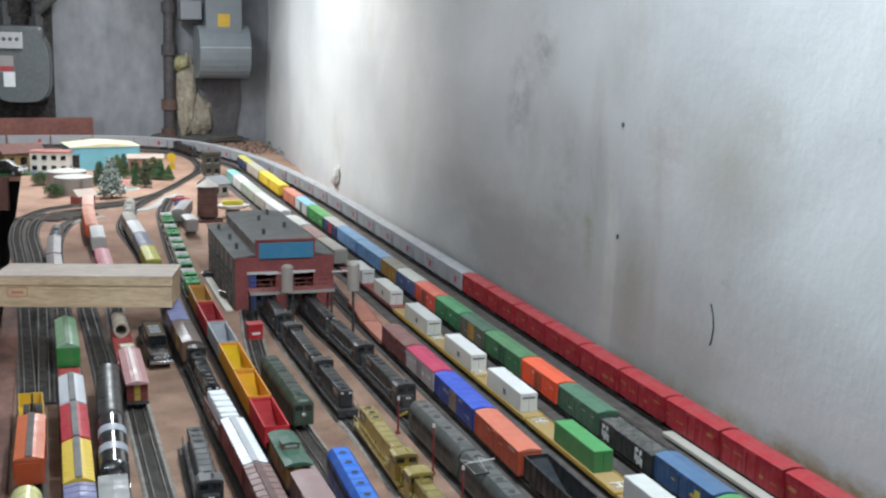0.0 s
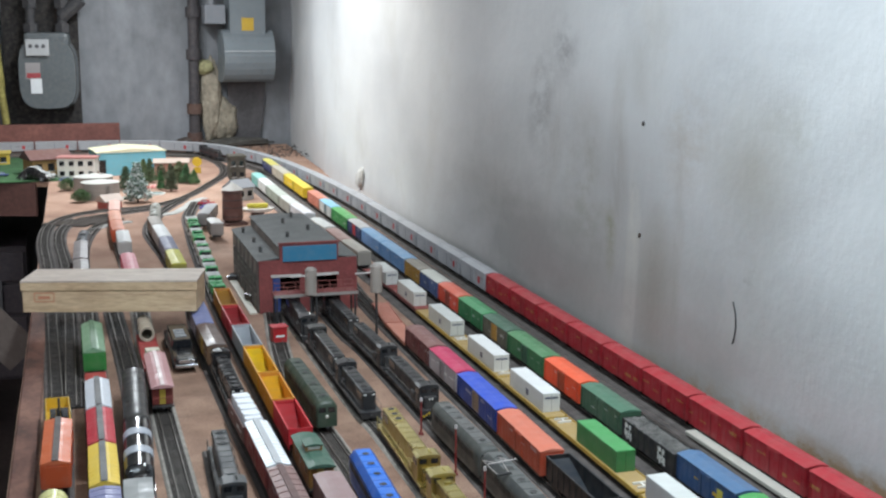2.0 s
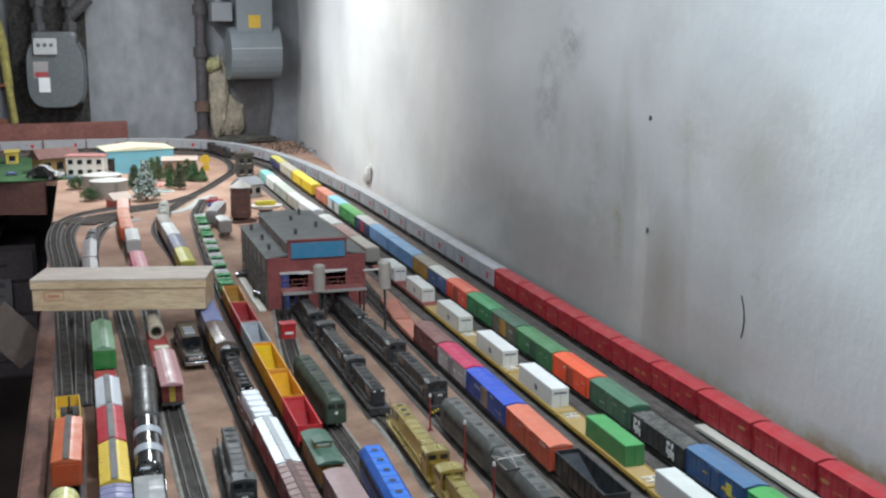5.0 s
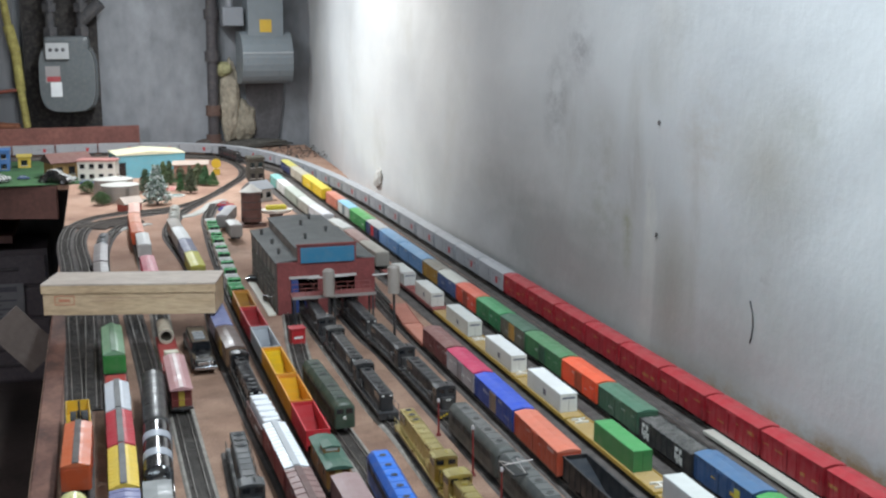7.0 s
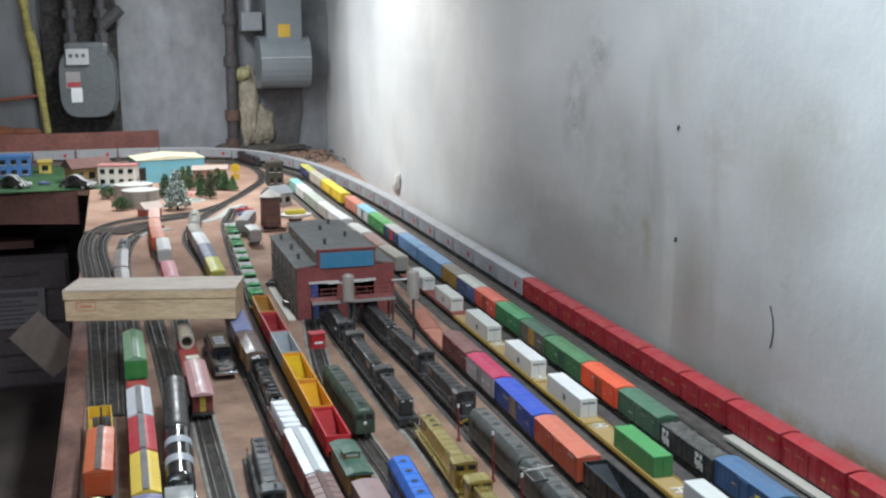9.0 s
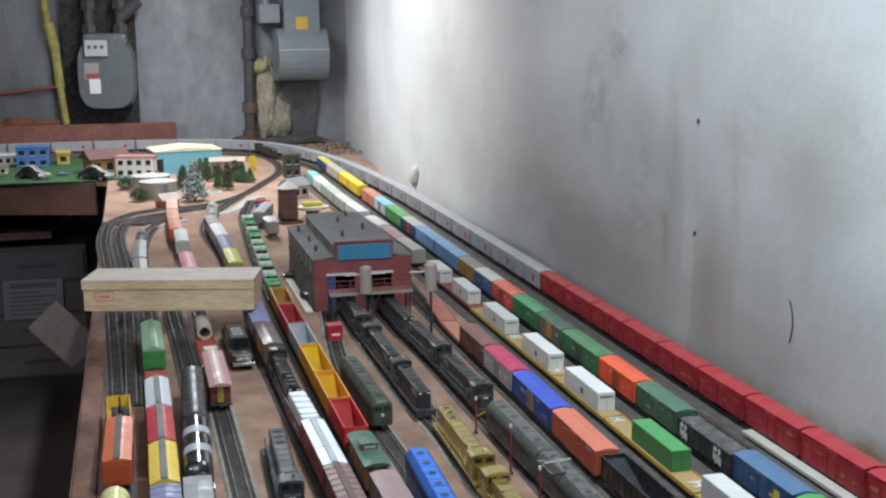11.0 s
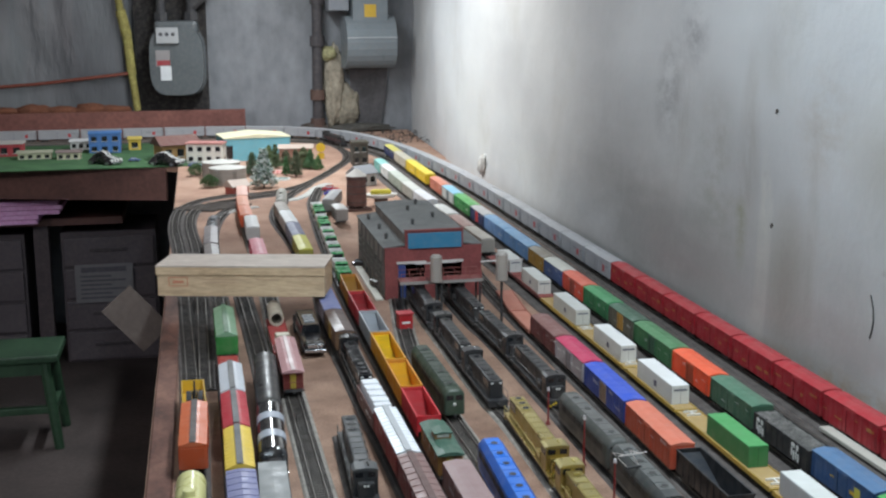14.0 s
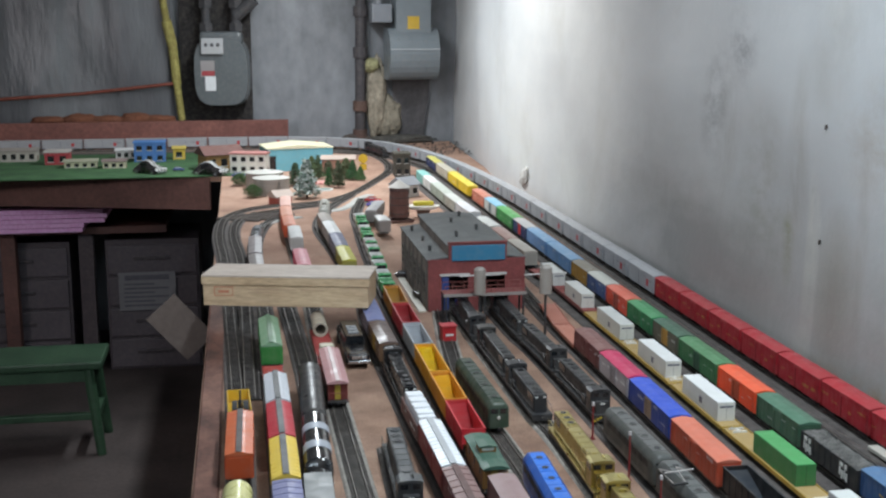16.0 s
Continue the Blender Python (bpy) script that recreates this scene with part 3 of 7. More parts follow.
def container(x, y0, y1, colour, top=None, label="", w=0.028, hgt=0.029, x1=None, base=0.0178, end_bars=True):
    length = (y1 - y0)
    h, q = length / 2, w / 2
    root = thing("shipping_container", label or "model shipping container riding on a flatcar", "container", "containers on flatcars")
    bm = B(-q, q, -h, h, 0, hgt, bevel=0.0006)
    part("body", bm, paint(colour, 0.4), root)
    # top usually the body colour lightened, overhead light put into the paint
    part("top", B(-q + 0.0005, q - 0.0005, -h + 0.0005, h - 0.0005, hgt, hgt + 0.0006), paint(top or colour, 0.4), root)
    for s in (-1, 1):
        bm = bmesh.new()
        n = int(length / 0.006)
        for i in range(1, n):
            y = -h + length * i / n
            box(bm, min(s * q, s * (q + 0.0003)), max(s * q, s * (q + 0.0003)), y - 0.0004, y + 0.0004, 0.002, hgt - 0.002)
        part("side_ribs", bm, paint(tuple(c * 0.93 for c in colour), 0.45), root)
    if end_bars:
        bm = bmesh.new()
        box(bm, -q * 0.75, q * 0.75, -h - 0.0003, -h, hgt * 0.72, hgt * 0.82)
        part("lettering", bm, paint((0.15, 0.16, 0.2)), root)
        bm = bmesh.new()
        box(bm, -q - 0.0004, -q, -h + length * 0.42, -h + length * 0.5, hgt * 0.3, hgt * 0.62)
        part("mark", bm, paint((0.1, 0.1, 0.14)), root)
    bm = bmesh.new()
    box(bm, -0.0004, 0.0004, -h - 0.0004, -h, 0.001, hgt - 0.001)
    part("door_seam", bm, paint(tuple(c * 0.6 for c in colour)), root)
    return put(root, x, y0, x if x1 is None else x1, y1, TT + base)


def tank_outline(w, z0, z1, n=18, boxy=False):
    """Body section with straight sides and a rounded or chamfered roof."""
    if boxy:
        q = w / 2
        half = [(q, z0), (q, z1 - 0.0105), (q * 0.96, z1 - 0.0078), (q * 0.66, z1 - 0.0016), (q * 0.56, z1 - 0.0004), (q * 0.2, z1)]
        return half + [(-x, z) for x, z in reversed(half)]
    pts = [(w / 2, z0), (w / 2, z1 - w * 0.32)]
    for i in range(1, n):
        a = math.pi * i / n
        pts.append((w / 2 * math.cos(a), z1 - w * 0.32 + w * 0.32 * math.sin(a)))
    return [(-w / 2, z0)] + pts + [(-w / 2, z1 - w * 0.32)]


def hood_loco(x0, y0, x1, y1, colour, roof=None, cab_near=True, label="", trim=(0.6, 0.6, 0.55), metal=0.0, rough=0.45, group="locomotives on the layout", nose_mark=None):
    length = math.hypot(x1 - x0, y1 - y0) - 0.008
    h = length / 2
    m, mr = paint(colour, rough, metal), paint(roof or colour, rough, metal)
    s = -1 if cab_near else 1
    root = thing("diesel_locomotive", label or "black model diesel locomotive with long hood", "locomotive", group)
    part("walkway", B(-0.0165, 0.0165, -h, h, 0.0165, 0.0195, bevel=0.0005), m, root)
    cy = s * (h - 0.03)
    part("cab", B(-0.0158, 0.0158, cy - 0.0125, cy + 0.0125, 0.0195, 0.051, bevel=0.0012), m, root)
    part("cab_roof", prism(bmesh.new(), [(-0.0165, 0.0512), (0.0165, 0.0512), (0.0125, 0.0537), (0, 0.0547), (-0.0125, 0.0537)], cy - 0.0133, cy + 0.0133), mr, root)
    for sx in (-1, 1):
        for o in (-0.0055, 0.0055):
            part("cab_window", B(min(sx * 0.0158, sx * 0.0161), max(sx * 0.0158, sx * 0.0161), cy + o - 0.004, cy + o + 0.004, 0.04, 0.0475), GLASS_DARK(), root)
    for e in (-1, 1):
        y = cy + e * 0.0125
        for sx in (-1, 1):
            part("windscreen", B(sx * 0.0078 - 0.0048, sx * 0.0078 + 0.0048, min(y, y + e * 0.0003), max(y, y + e * 0.0003), 0.0425, 0.0488), GLASS_DARK(), root)
    a, b = cy - s * 0.0128, -s * (h - 0.012)
    bm = B(-0.0105, 0.0105, min(a, b), max(a, b), 0.0195, 0.0475, bevel=0.0022)
    n = int(abs(a - b) / 0.009)
    for sx in (-1, 1):
        for i in range(n):
            y = min(a, b) + 0.004 + i * 0.009
            box(bm, min(sx * 0.0105, sx * 0.0108), max(sx * 0.0105, sx * 0.0108), y, y + 0.0074, 0.0215, 0.042)
    part("long_hood", bm, m, root)
    a, b = cy + s * 0.0128, s * (h - 0.007)
    if abs(a - b) > 0.004:
        part("short_hood", B(-0.0105, 0.0105, min(a, b), max(a, b), 0.0195, 0.038, bevel=0.002), m, root)
    for i in range(3):
        y = -s * (h - 0.026 - i * 0.022)
        fan = part("roof_fan", cyl(bmesh.new(), (0, y, 0.0472), (0, y, 0.0488), 0.0075, 0.007, 16), mr, root)
        part("fan_grille", cyl(bmesh.new(), (0, y, 0.0488), (0, y, 0.0492), 0.005, 0.005, 12), TRUCK(), fan)
    for k in range(5):
        y = cy - s * (0.045 + k * 0.021)
        if abs(y) < h - 0.02:
            part("roof_panel", B(-0.0078, 0.0078, y - 0.0085, y + 0.0085, 0.0473, 0.0479, bevel=0.0002), mr, root)
    for sx in (-1, 1):
        y = -s * (h - 0.034)
        part("radiator_grille", B(min(sx * 0.0105, sx * 0.0112), max(sx * 0.0105, sx * 0.0112), y - 0.017, y + 0.017, 0.0335, 0.0445), GLASS_DARK(), root)
        part("blower_housing", B(min(sx * 0.0105, sx * 0.0142), max(sx * 0.0105, sx * 0.0142), cy - s * 0.034 - 0.009, cy - s * 0.034 + 0.009, 0.0195, 0.033, bevel=0.0012), m, root)
        part("number_board", B(sx * 0.0065 - 0.0022, sx * 0.0065 + 0.0022, min(-s * (h - 0.0118), -s * (h - 0.0112)), max(-s * (h - 0.0118), -s * (h - 0.0112)), 0.0425, 0.0445), WHITE_INK(), root, "white number board")
        part("air_tank", cyl(bmesh.new(), (sx * 0.0135, -0.02, 0.0135), (sx * 0.0135, 0.02, 0.0135), 0.0022, seg=8), TRUCK(), root)
    part("horn", cyl(bmesh.new(), (0.004, cy - 0.006, 0.0553), (0.004, cy + 0.004, 0.0553), 0.0009, 0.0016, 8), paint(trim, 0.3), root)
    part("exhaust", B(-0.004, 0.004, cy - s * 0.03 - 0.002, cy - s * 0.03 + 0.002, 0.0472, 0.0505), mr, root)
    for sx in (-1, 1):
        bm = bmesh.new()
        a, b = cy - s * 0.016, -s * (h - 0.003)
        cyl(bm, (sx * 0.0158, min(a, b), 0.031), (sx * 0.0158, max(a, b), 0.031), 0.00045, seg=6)
        for i in range(7):
            y = min(a, b) + abs(a - b) * i / 6
            cyl(bm, (sx * 0.0158, y, 0.0194), (sx * 0.0158, y, 0.031), 0.0004, seg=5)
        part("handrail", bm, paint(trim, 0.4), root)
        part("headlight", cyl(bmesh.new(), (sx * 0.002, s * (h - 0.0075), 0.035), (sx * 0.002, s * (h - 0.0062), 0.035), 0.0016, seg=8), paint((0.8, 0.8, 0.75), 0.2), root)
    for e in (-1, 1):
        y = e * h
        part("pilot", B(-0.0155, 0.0155, min(y, y - e * 0.002), max(y, y - e * 0.002), 0.009, 0.0165), m, root)
    if nose_mark:
        for k in range(3):
            part("nose_stripe", B(-0.0155 + k * 0.0045, -0.0125 + k * 0.0045, -h - 0.0006, -h, 0.009 + k * 0.0022, 0.0125 + k * 0.0022), paint(nose_mark), root, "yellow warning stripe")
    part("fuel_tank", B(-0.0125, 0.0125, -0.022, 0.022, 0.0088, 0.0165, bevel=0.002), TRUCK(), root)
    truck_pair(root, length, 3, 0.03)
    return put(root, x0, y0, x1, y1)


def body_loco(x0, y0, x1, y1, colour, roof=None, label="", nose=None, bands=(), w=0.033, rough=0.35, top=0.0545, nose_near=True, panels=True, kind_name="streamlined_locomotive", metal=0.0, blunt=False, pilot=None, boxy=False, fans=4):
    """Full-width carbody with a rounded roof, sloped nose and roof gear."""
    length = math.hypot(x1 - x0, y1 - y0) - 0.007
    h = length / 2
    s = -1 if nose_near else 1
    m, mr = paint(colour, rough, metal), paint(roof or colour, rough, metal)
    root = thing(kind_name, label or "dark model locomotive with full-width body", "locomotive", "locomotives on the layout")
    a, b = s * (h - 0.02), -s * h
    part("body", prism(bmesh.new(), tank_outline(w, 0.0155, top, boxy=boxy), min(a, b), max(a, b)), m, root, crease=25)
    bm = bmesh.new()
    rings = []
    for k, (dy, shrink, drop) in enumerate(((0, 0, 0), (0.004, 0.0, 0.004), (0.007, 0.0006, 0.0125), (0.014, 0.003, 0.0145), (0.019, 0.0075, 0.019), (0.02, 0.012, 0.025)) if not blunt else ((0, 0, 0), (0.014, 0, 0.0), (0.018, 0.001, 0.002), (0.02, 0.003, 0.005))):
        rings.append([bm.verts.new((x * (1 - shrink / (w / 2)), a + s * dy, 0.0155 + (z - 0.0155) * (1 - drop / (top - 0.0155)))) for x, z in tank_outline(w, 0.0155, top, boxy=boxy)])
    for p, q in zip(rings, rings[1:]):
        for i in range(len(p)):
            bm.faces.new((p[i], p[(i + 1) % len(p)], q[(i + 1) % len(p)], q[i]))
    bm.faces.new(rings[-1])
    bmesh.ops.recalc_face_normals(bm, faces=bm.faces)
    part("nose", bm, paint(nose or colour, rough), root, crease=40)
    if pilot:
        y = s * h
        part("pilot", B(-w / 2 + 0.001, w / 2 - 0.001, min(y - s * 0.004, y), max(y - s * 0.004, y), 0.008, 0.017, bevel=0.001), paint(pilot), root, "bright red pilot")
    wy = 0.0195 if blunt else 0.0048
    for sx in (-1, 1):
        part("windscreen", B(sx * 0.0068 - 0.0052, sx * 0.0068 + 0.0052, a + min(s * wy, s * (wy + 0.001)), a + max(s * wy, s * (wy + 0.001)), 0.038 if blunt else 0.0425, 0.0455 if blunt else 0.0478), GLASS_DARK(), root)
        for i in range(0 if blunt else 5):
            y = -h + length * (i + 0.7) / 6
            part("porthole", cyl(bmesh.new(), (sx * w / 2, y, 0.036), (sx * (w / 2 + 0.0004), y, 0.036), 0.0026, seg=12), GLASS_DARK(), root)
        part("side_skirt", B(min(sx * w / 2, sx * (w / 2 + 0.0006)), max(sx * w / 2, sx * (w / 2 + 0.0006)), min(a, b), max(a, b), 0.0145, 0.0185), mr, root)
    part("headlight", cyl(bmesh.new(), (0, a + s * 0.0185, 0.032), (0, a + s * 0.0212, 0.031), 0.0026, seg=10), paint((0.8, 0.8, 0.75), 0.2), root)
    if panels:
        for i in range(fans):
            y = -h + 0.03 + i * (length - 0.06) / (fans - 1)
            f = part("roof_fan", cyl(bmesh.new(), (0, y, top - 0.0006), (0, y, top + 0.0012), 0.0068, 0.0064, 14), mr, root)
            part("fan_grille", cyl(bmesh.new(), (0, y, top + 0.0012), (0, y, top + 0.0016), 0.0046, seg=10), TRUCK(), f)
        part("roof_hatch", B(-0.006, 0.006, -0.004, 0.004, top - 0.0008, top + 0.0008), mr, root)
    if boxy:
        n = int(length / 0.024)
        for i in range(n):
            y = -h + 0.02 + (length - 0.03) * i / n
            part("roof_panel", B(-w * 0.29, w * 0.29, y, y + (length - 0.03) / n - 0.0016, top - 0.0012, top + 0.0005, bevel=0.0003), mr, root)
            for sx in (-1, 1):
                part("side_grille", B(min(sx * w / 2, sx * (w / 2 + 0.0005)), max(sx * w / 2, sx * (w / 2 + 0.0005)), y, y + (length - 0.03) / n - 0.004, 0.033, 0.0425), TRUCK(), root)
    for y, dy, c in bands:
        part("roof_band", prism(bmesh.new(), tank_outline(w + 0.0012, 0.0435, top + 0.0006), y - dy / 2, y + dy / 2), paint(c, 0.4), root, crease=25)
    truck_pair(root, length, 3, 0.032)
    return put(root, x0, y0, x1, y1)


def tank_car(x0, y0, x1, y1, colour, label="", r=0.0165, dome=None):
    length = math.hypot(x1 - x0, y1 - y0) - 0.007
    h = length / 2
    root = thing("tank_car", label or "model tank car", "tank car", "freight cars on the layout")
    part("underframe", B(-0.012, 0.012, -h, h, 0.0135, 0.0165), TRUCK(), root)
    bm = bmesh.new()
    cyl(bm, (0, -h + 0.006, 0.0165 + r), (0, h - 0.006, 0.0165 + r), r, seg=24)
    for s in (-1, 1):
        cyl(bm, (0, s * (h - 0.006), 0.0165 + r), (0, s * (h - 0.002), 0.0165 + r), r, r * 0.6, 24)
    part("tank", bm, paint(colour, 0.3), root, crease=35)
    part("dome", cyl(bmesh.new(), (0, 0, 0.0165 + 1.9 * r), (0, 0, 0.0165 + 2.35 * r), 0.0075, 0.0068, 16), paint(dome or colour, 0.35), root)
    for s in (-1, 1):
        bm = bmesh.new()
        cyl(bm, (s * (r + 0.0015), -h + 0.004, 0.0165 + r), (s * (r + 0.0015), h - 0.004, 0.0165 + r), 0.0004, seg=5)
        part("handrail", bm, TRUCK(), root)
    truck_pair(root, length, inset=0.02)
    return put(root, x0, y0, x1, y1)


def caboose(x0, y0, x1, y1, side, roof, label="", cupola=True, w=0.0335):
    length = math.hypot(x1 - x0, y1 - y0) - 0.007
    h = length / 2
    root = thing("caboose", label, "caboose", "freight cars on the layout")
    b = h - 0.01
    part("body", B(-w / 2 + 0.001, w / 2 - 0.001, -b, b, 0.0165, 0.046, bevel=0.0006), paint(side), root)
    part("platform", B(-w / 2, w / 2, -h, h, 0.0145, 0.0165), TRUCK(), root)
    roofline = [(-w / 2 - 0.001, 0.0455), (w / 2 + 0.001, 0.0455), (w / 2 + 0.001, 0.047), (0.008, 0.0503), (0, 0.0508), (-0.008, 0.0503), (-w / 2 - 0.001, 0.047)]
    part("roof", prism(bmesh.new(), roofline, -h, h), paint(roof, 0.5), root)
    if cupola:
        c = part("cupola", B(-0.011, 0.011, -0.012, 0.012, 0.05, 0.0575), paint(side), root)
        part("cupola_roof", prism(bmesh.new(), [(-0.0125, 0.0573), (0.0125, 0.0573), (0.0125, 0.0585), (0, 0.0605), (-0.0125, 0.0585)], -0.0145, 0.0145), paint(roof, 0.5), c)
        for s in (-1, 1):
            part("cupola_window", B(-0.008, 0.008, min(s * 0.012, s * 0.0123), max(s * 0.012, s * 0.0123), 0.0525, 0.0558), paint((0.7, 0.7, 0.65)), c)
    else:
        part("running_board", B(-0.003, 0.003, -h, h, 0.0509, 0.052), paint((0.55, 0.42, 0.4)), root)
    for s in (-1, 1):
        for i in range(3):
            y = -b + 2 * b * (i + 0.5) / 3
            x = s * (w / 2 - 0.001)
            part("window", B(min(x, x + s * 0.0003), max(x, x + s * 0.0003), y - 0.004, y + 0.004, 0.031, 0.041), GLASS_DARK(), root)
        bm = bmesh.new()
        for sx in (-1, 1):
            cyl(bm, (sx * (w / 2 - 0.002), s * (h - 0.001), 0.0165), (sx * (w / 2 - 0.002), s * (h - 0.001), 0.0455), 0.0006, seg=6)
        cyl(bm, (-w / 2 + 0.002, s * (h - 0.001), 0.03), (w / 2 - 0.002, s * (h - 0.001), 0.03), 0.0005, seg=6)
        part("end_railing", bm, paint(side), root)
        part("end_door", B(-0.0045, 0.0045, min(s * b, s * (b + 0.0004)), max(s * b, s * (b + 0.0004)), 0.0175, 0.042), paint((0.5, 0.36, 0.06)), root)
    truck_pair(root, length, inset=0.02)
    return put(root, x0, y0, x1, y1)


# ---- colours of the cars ----
RED, DEEP_RED, MAROON = (0.55, 0.03, 0.035), (0.34, 0.018, 0.028), (0.17, 0.035, 0.035)
ORANGE, VERMILION, CORAL = (0.60, 0.12, 0.045), (0.90, 0.10, 0.035), (0.62, 0.22, 0.15)
YELLOW, MUSTARD, TAN = (0.80, 0.55, 0.03), (0.62, 0.38, 0.03), (0.52, 0.47, 0.38)
GREEN, DARK_GREEN, PINE = (0.04, 0.30, 0.09), (0.05, 0.15, 0.08), (0.032, 0.055, 0.036)
BLUE, SKY, NAVY = (0.025, 0.07, 0.45), (0.22, 0.42, 0.66), (0.03, 0.05, 0.14)
GREY, PALE, WHITE = (0.36, 0.37, 0.39), (0.62, 0.63, 0.60), (0.80, 0.80, 0.78)
BROWN_RED, GREY_DARK, GOLD = (0.22, 0.09, 0.07), (0.06, 0.063, 0.062), (0.46, 0.36, 0.12)
GOLD_INK, RED_INK = paint((0.40, 0.17, 0.05)), paint((0.45, 0.03, 0.04))


# ---- the train on the outer track ----
def along(points, n=14):
    line = smooth_line(points, n)
    run = [0.0]
    for a, b in zip(line, line[1:]):
        run.append(run[-1] + (b - a).length)

    def at(s):
        s = min(max(s, 0), run[-1] - 1e-6)
        i = next(k for k in range(len(run) - 1) if run[k + 1] > s)
        return line[i].lerp(line[i + 1], (s - run[i]) / (run[i + 1] - run[i]))
    return at, run[-1]


outer_at, outer_end = along(OUTER)
s = 1.266 - 0.6 - 0.156 * 3
number = 0
while s < outer_end - 0.2:
    red = number < 11
    a, b = outer_at(s), outer_at(s + (0.156 if red else 0.19))
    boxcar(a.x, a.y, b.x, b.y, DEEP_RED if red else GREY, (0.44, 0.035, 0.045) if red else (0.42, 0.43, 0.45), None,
           "red model boxcar with gold lettering in a long train" if red else "plain grey model boxcar in a long train", eave=0.0548, ink=GOLD_INK if red else paint((0.26, 0.26, 0.27)), letters=4 if red else 2, emblem=None if red else RED_INK,
           group="red cars of the outer train" if red else "grey cars of the outer train")
    s += 0.156 if red else 0.19
    number += 1

hood_loco(0.922, 0.555, 0.922, 0.795, (0.02, 0.08, 0.34), (0.03, 0.11, 0.42), True, "blue model diesel leading the red cars", (0.5, 0.5, 0.5))

# ---- boxcar row beside the outer line ----
X = 0.800
# same-hue roofs below are the side colour with top light painted in
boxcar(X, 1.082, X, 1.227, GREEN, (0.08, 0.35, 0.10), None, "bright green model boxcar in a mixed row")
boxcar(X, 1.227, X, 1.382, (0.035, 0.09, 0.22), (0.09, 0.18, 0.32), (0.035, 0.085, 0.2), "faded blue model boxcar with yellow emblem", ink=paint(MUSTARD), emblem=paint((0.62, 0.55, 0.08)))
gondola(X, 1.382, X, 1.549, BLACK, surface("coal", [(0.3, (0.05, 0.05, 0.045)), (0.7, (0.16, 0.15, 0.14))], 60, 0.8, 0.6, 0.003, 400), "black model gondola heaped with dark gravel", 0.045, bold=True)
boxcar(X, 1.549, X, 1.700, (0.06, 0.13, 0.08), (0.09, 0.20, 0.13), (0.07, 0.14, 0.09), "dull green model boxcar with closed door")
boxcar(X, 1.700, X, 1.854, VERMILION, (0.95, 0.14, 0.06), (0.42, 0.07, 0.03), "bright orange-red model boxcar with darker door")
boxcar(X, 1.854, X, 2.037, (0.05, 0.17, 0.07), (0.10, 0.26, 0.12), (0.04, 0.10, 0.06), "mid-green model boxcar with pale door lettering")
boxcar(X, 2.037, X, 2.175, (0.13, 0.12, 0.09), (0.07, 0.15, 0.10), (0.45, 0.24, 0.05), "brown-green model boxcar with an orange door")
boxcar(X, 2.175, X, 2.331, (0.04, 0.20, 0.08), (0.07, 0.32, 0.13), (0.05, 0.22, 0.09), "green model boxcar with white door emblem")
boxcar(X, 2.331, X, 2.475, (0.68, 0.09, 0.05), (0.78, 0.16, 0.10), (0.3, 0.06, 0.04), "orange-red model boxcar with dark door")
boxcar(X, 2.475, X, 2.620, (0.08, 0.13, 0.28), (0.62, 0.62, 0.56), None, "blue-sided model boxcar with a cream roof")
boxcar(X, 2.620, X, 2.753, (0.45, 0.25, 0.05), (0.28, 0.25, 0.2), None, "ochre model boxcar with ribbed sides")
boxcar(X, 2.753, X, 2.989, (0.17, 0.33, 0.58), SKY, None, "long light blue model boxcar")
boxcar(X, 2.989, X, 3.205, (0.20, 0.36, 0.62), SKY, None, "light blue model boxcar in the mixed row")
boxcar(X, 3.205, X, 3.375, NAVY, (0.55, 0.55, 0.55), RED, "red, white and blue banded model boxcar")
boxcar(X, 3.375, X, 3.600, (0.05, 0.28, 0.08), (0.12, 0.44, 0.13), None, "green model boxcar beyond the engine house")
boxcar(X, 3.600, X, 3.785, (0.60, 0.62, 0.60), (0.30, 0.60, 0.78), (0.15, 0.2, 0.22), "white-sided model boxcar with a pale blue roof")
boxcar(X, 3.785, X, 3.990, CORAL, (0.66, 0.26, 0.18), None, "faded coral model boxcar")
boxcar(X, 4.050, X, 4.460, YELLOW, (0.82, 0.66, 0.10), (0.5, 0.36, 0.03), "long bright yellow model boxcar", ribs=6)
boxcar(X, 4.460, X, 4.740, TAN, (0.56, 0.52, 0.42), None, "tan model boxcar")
boxcar(X, 4.740, X, 4.985, NAVY, (0.66, 0.60, 0.16), None, "navy model boxcar with a yellow roof")

# ---- container row ----
X = 0.726
for a, b in ((1.06, 1.34), (1.34, 1.65), (1.65, 1.875), (1.875, 2.15), (2.15, 2.385)):
    flatcar(X, a, X, b, (0.42, 0.29, 0.12), (0.48, 0.31, 0.05), "yellow-framed model flatcar with a tan plank deck")
flatcar(X, 2.385, X, 2.60, (0.30, 0.08, 0.07), MAROON, "dark red model flatcar carrying a container")
flatcar(X, 2.60, X - 0.01, 2.83, (0.30, 0.08, 0.07), MAROON, "dark red model flatcar carrying a container")
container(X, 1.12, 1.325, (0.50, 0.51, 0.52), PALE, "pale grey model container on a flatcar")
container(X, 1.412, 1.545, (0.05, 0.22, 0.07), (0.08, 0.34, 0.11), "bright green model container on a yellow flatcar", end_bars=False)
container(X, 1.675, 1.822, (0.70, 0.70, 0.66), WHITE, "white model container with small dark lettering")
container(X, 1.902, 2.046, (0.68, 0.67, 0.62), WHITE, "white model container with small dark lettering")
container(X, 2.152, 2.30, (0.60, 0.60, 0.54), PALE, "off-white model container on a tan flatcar")
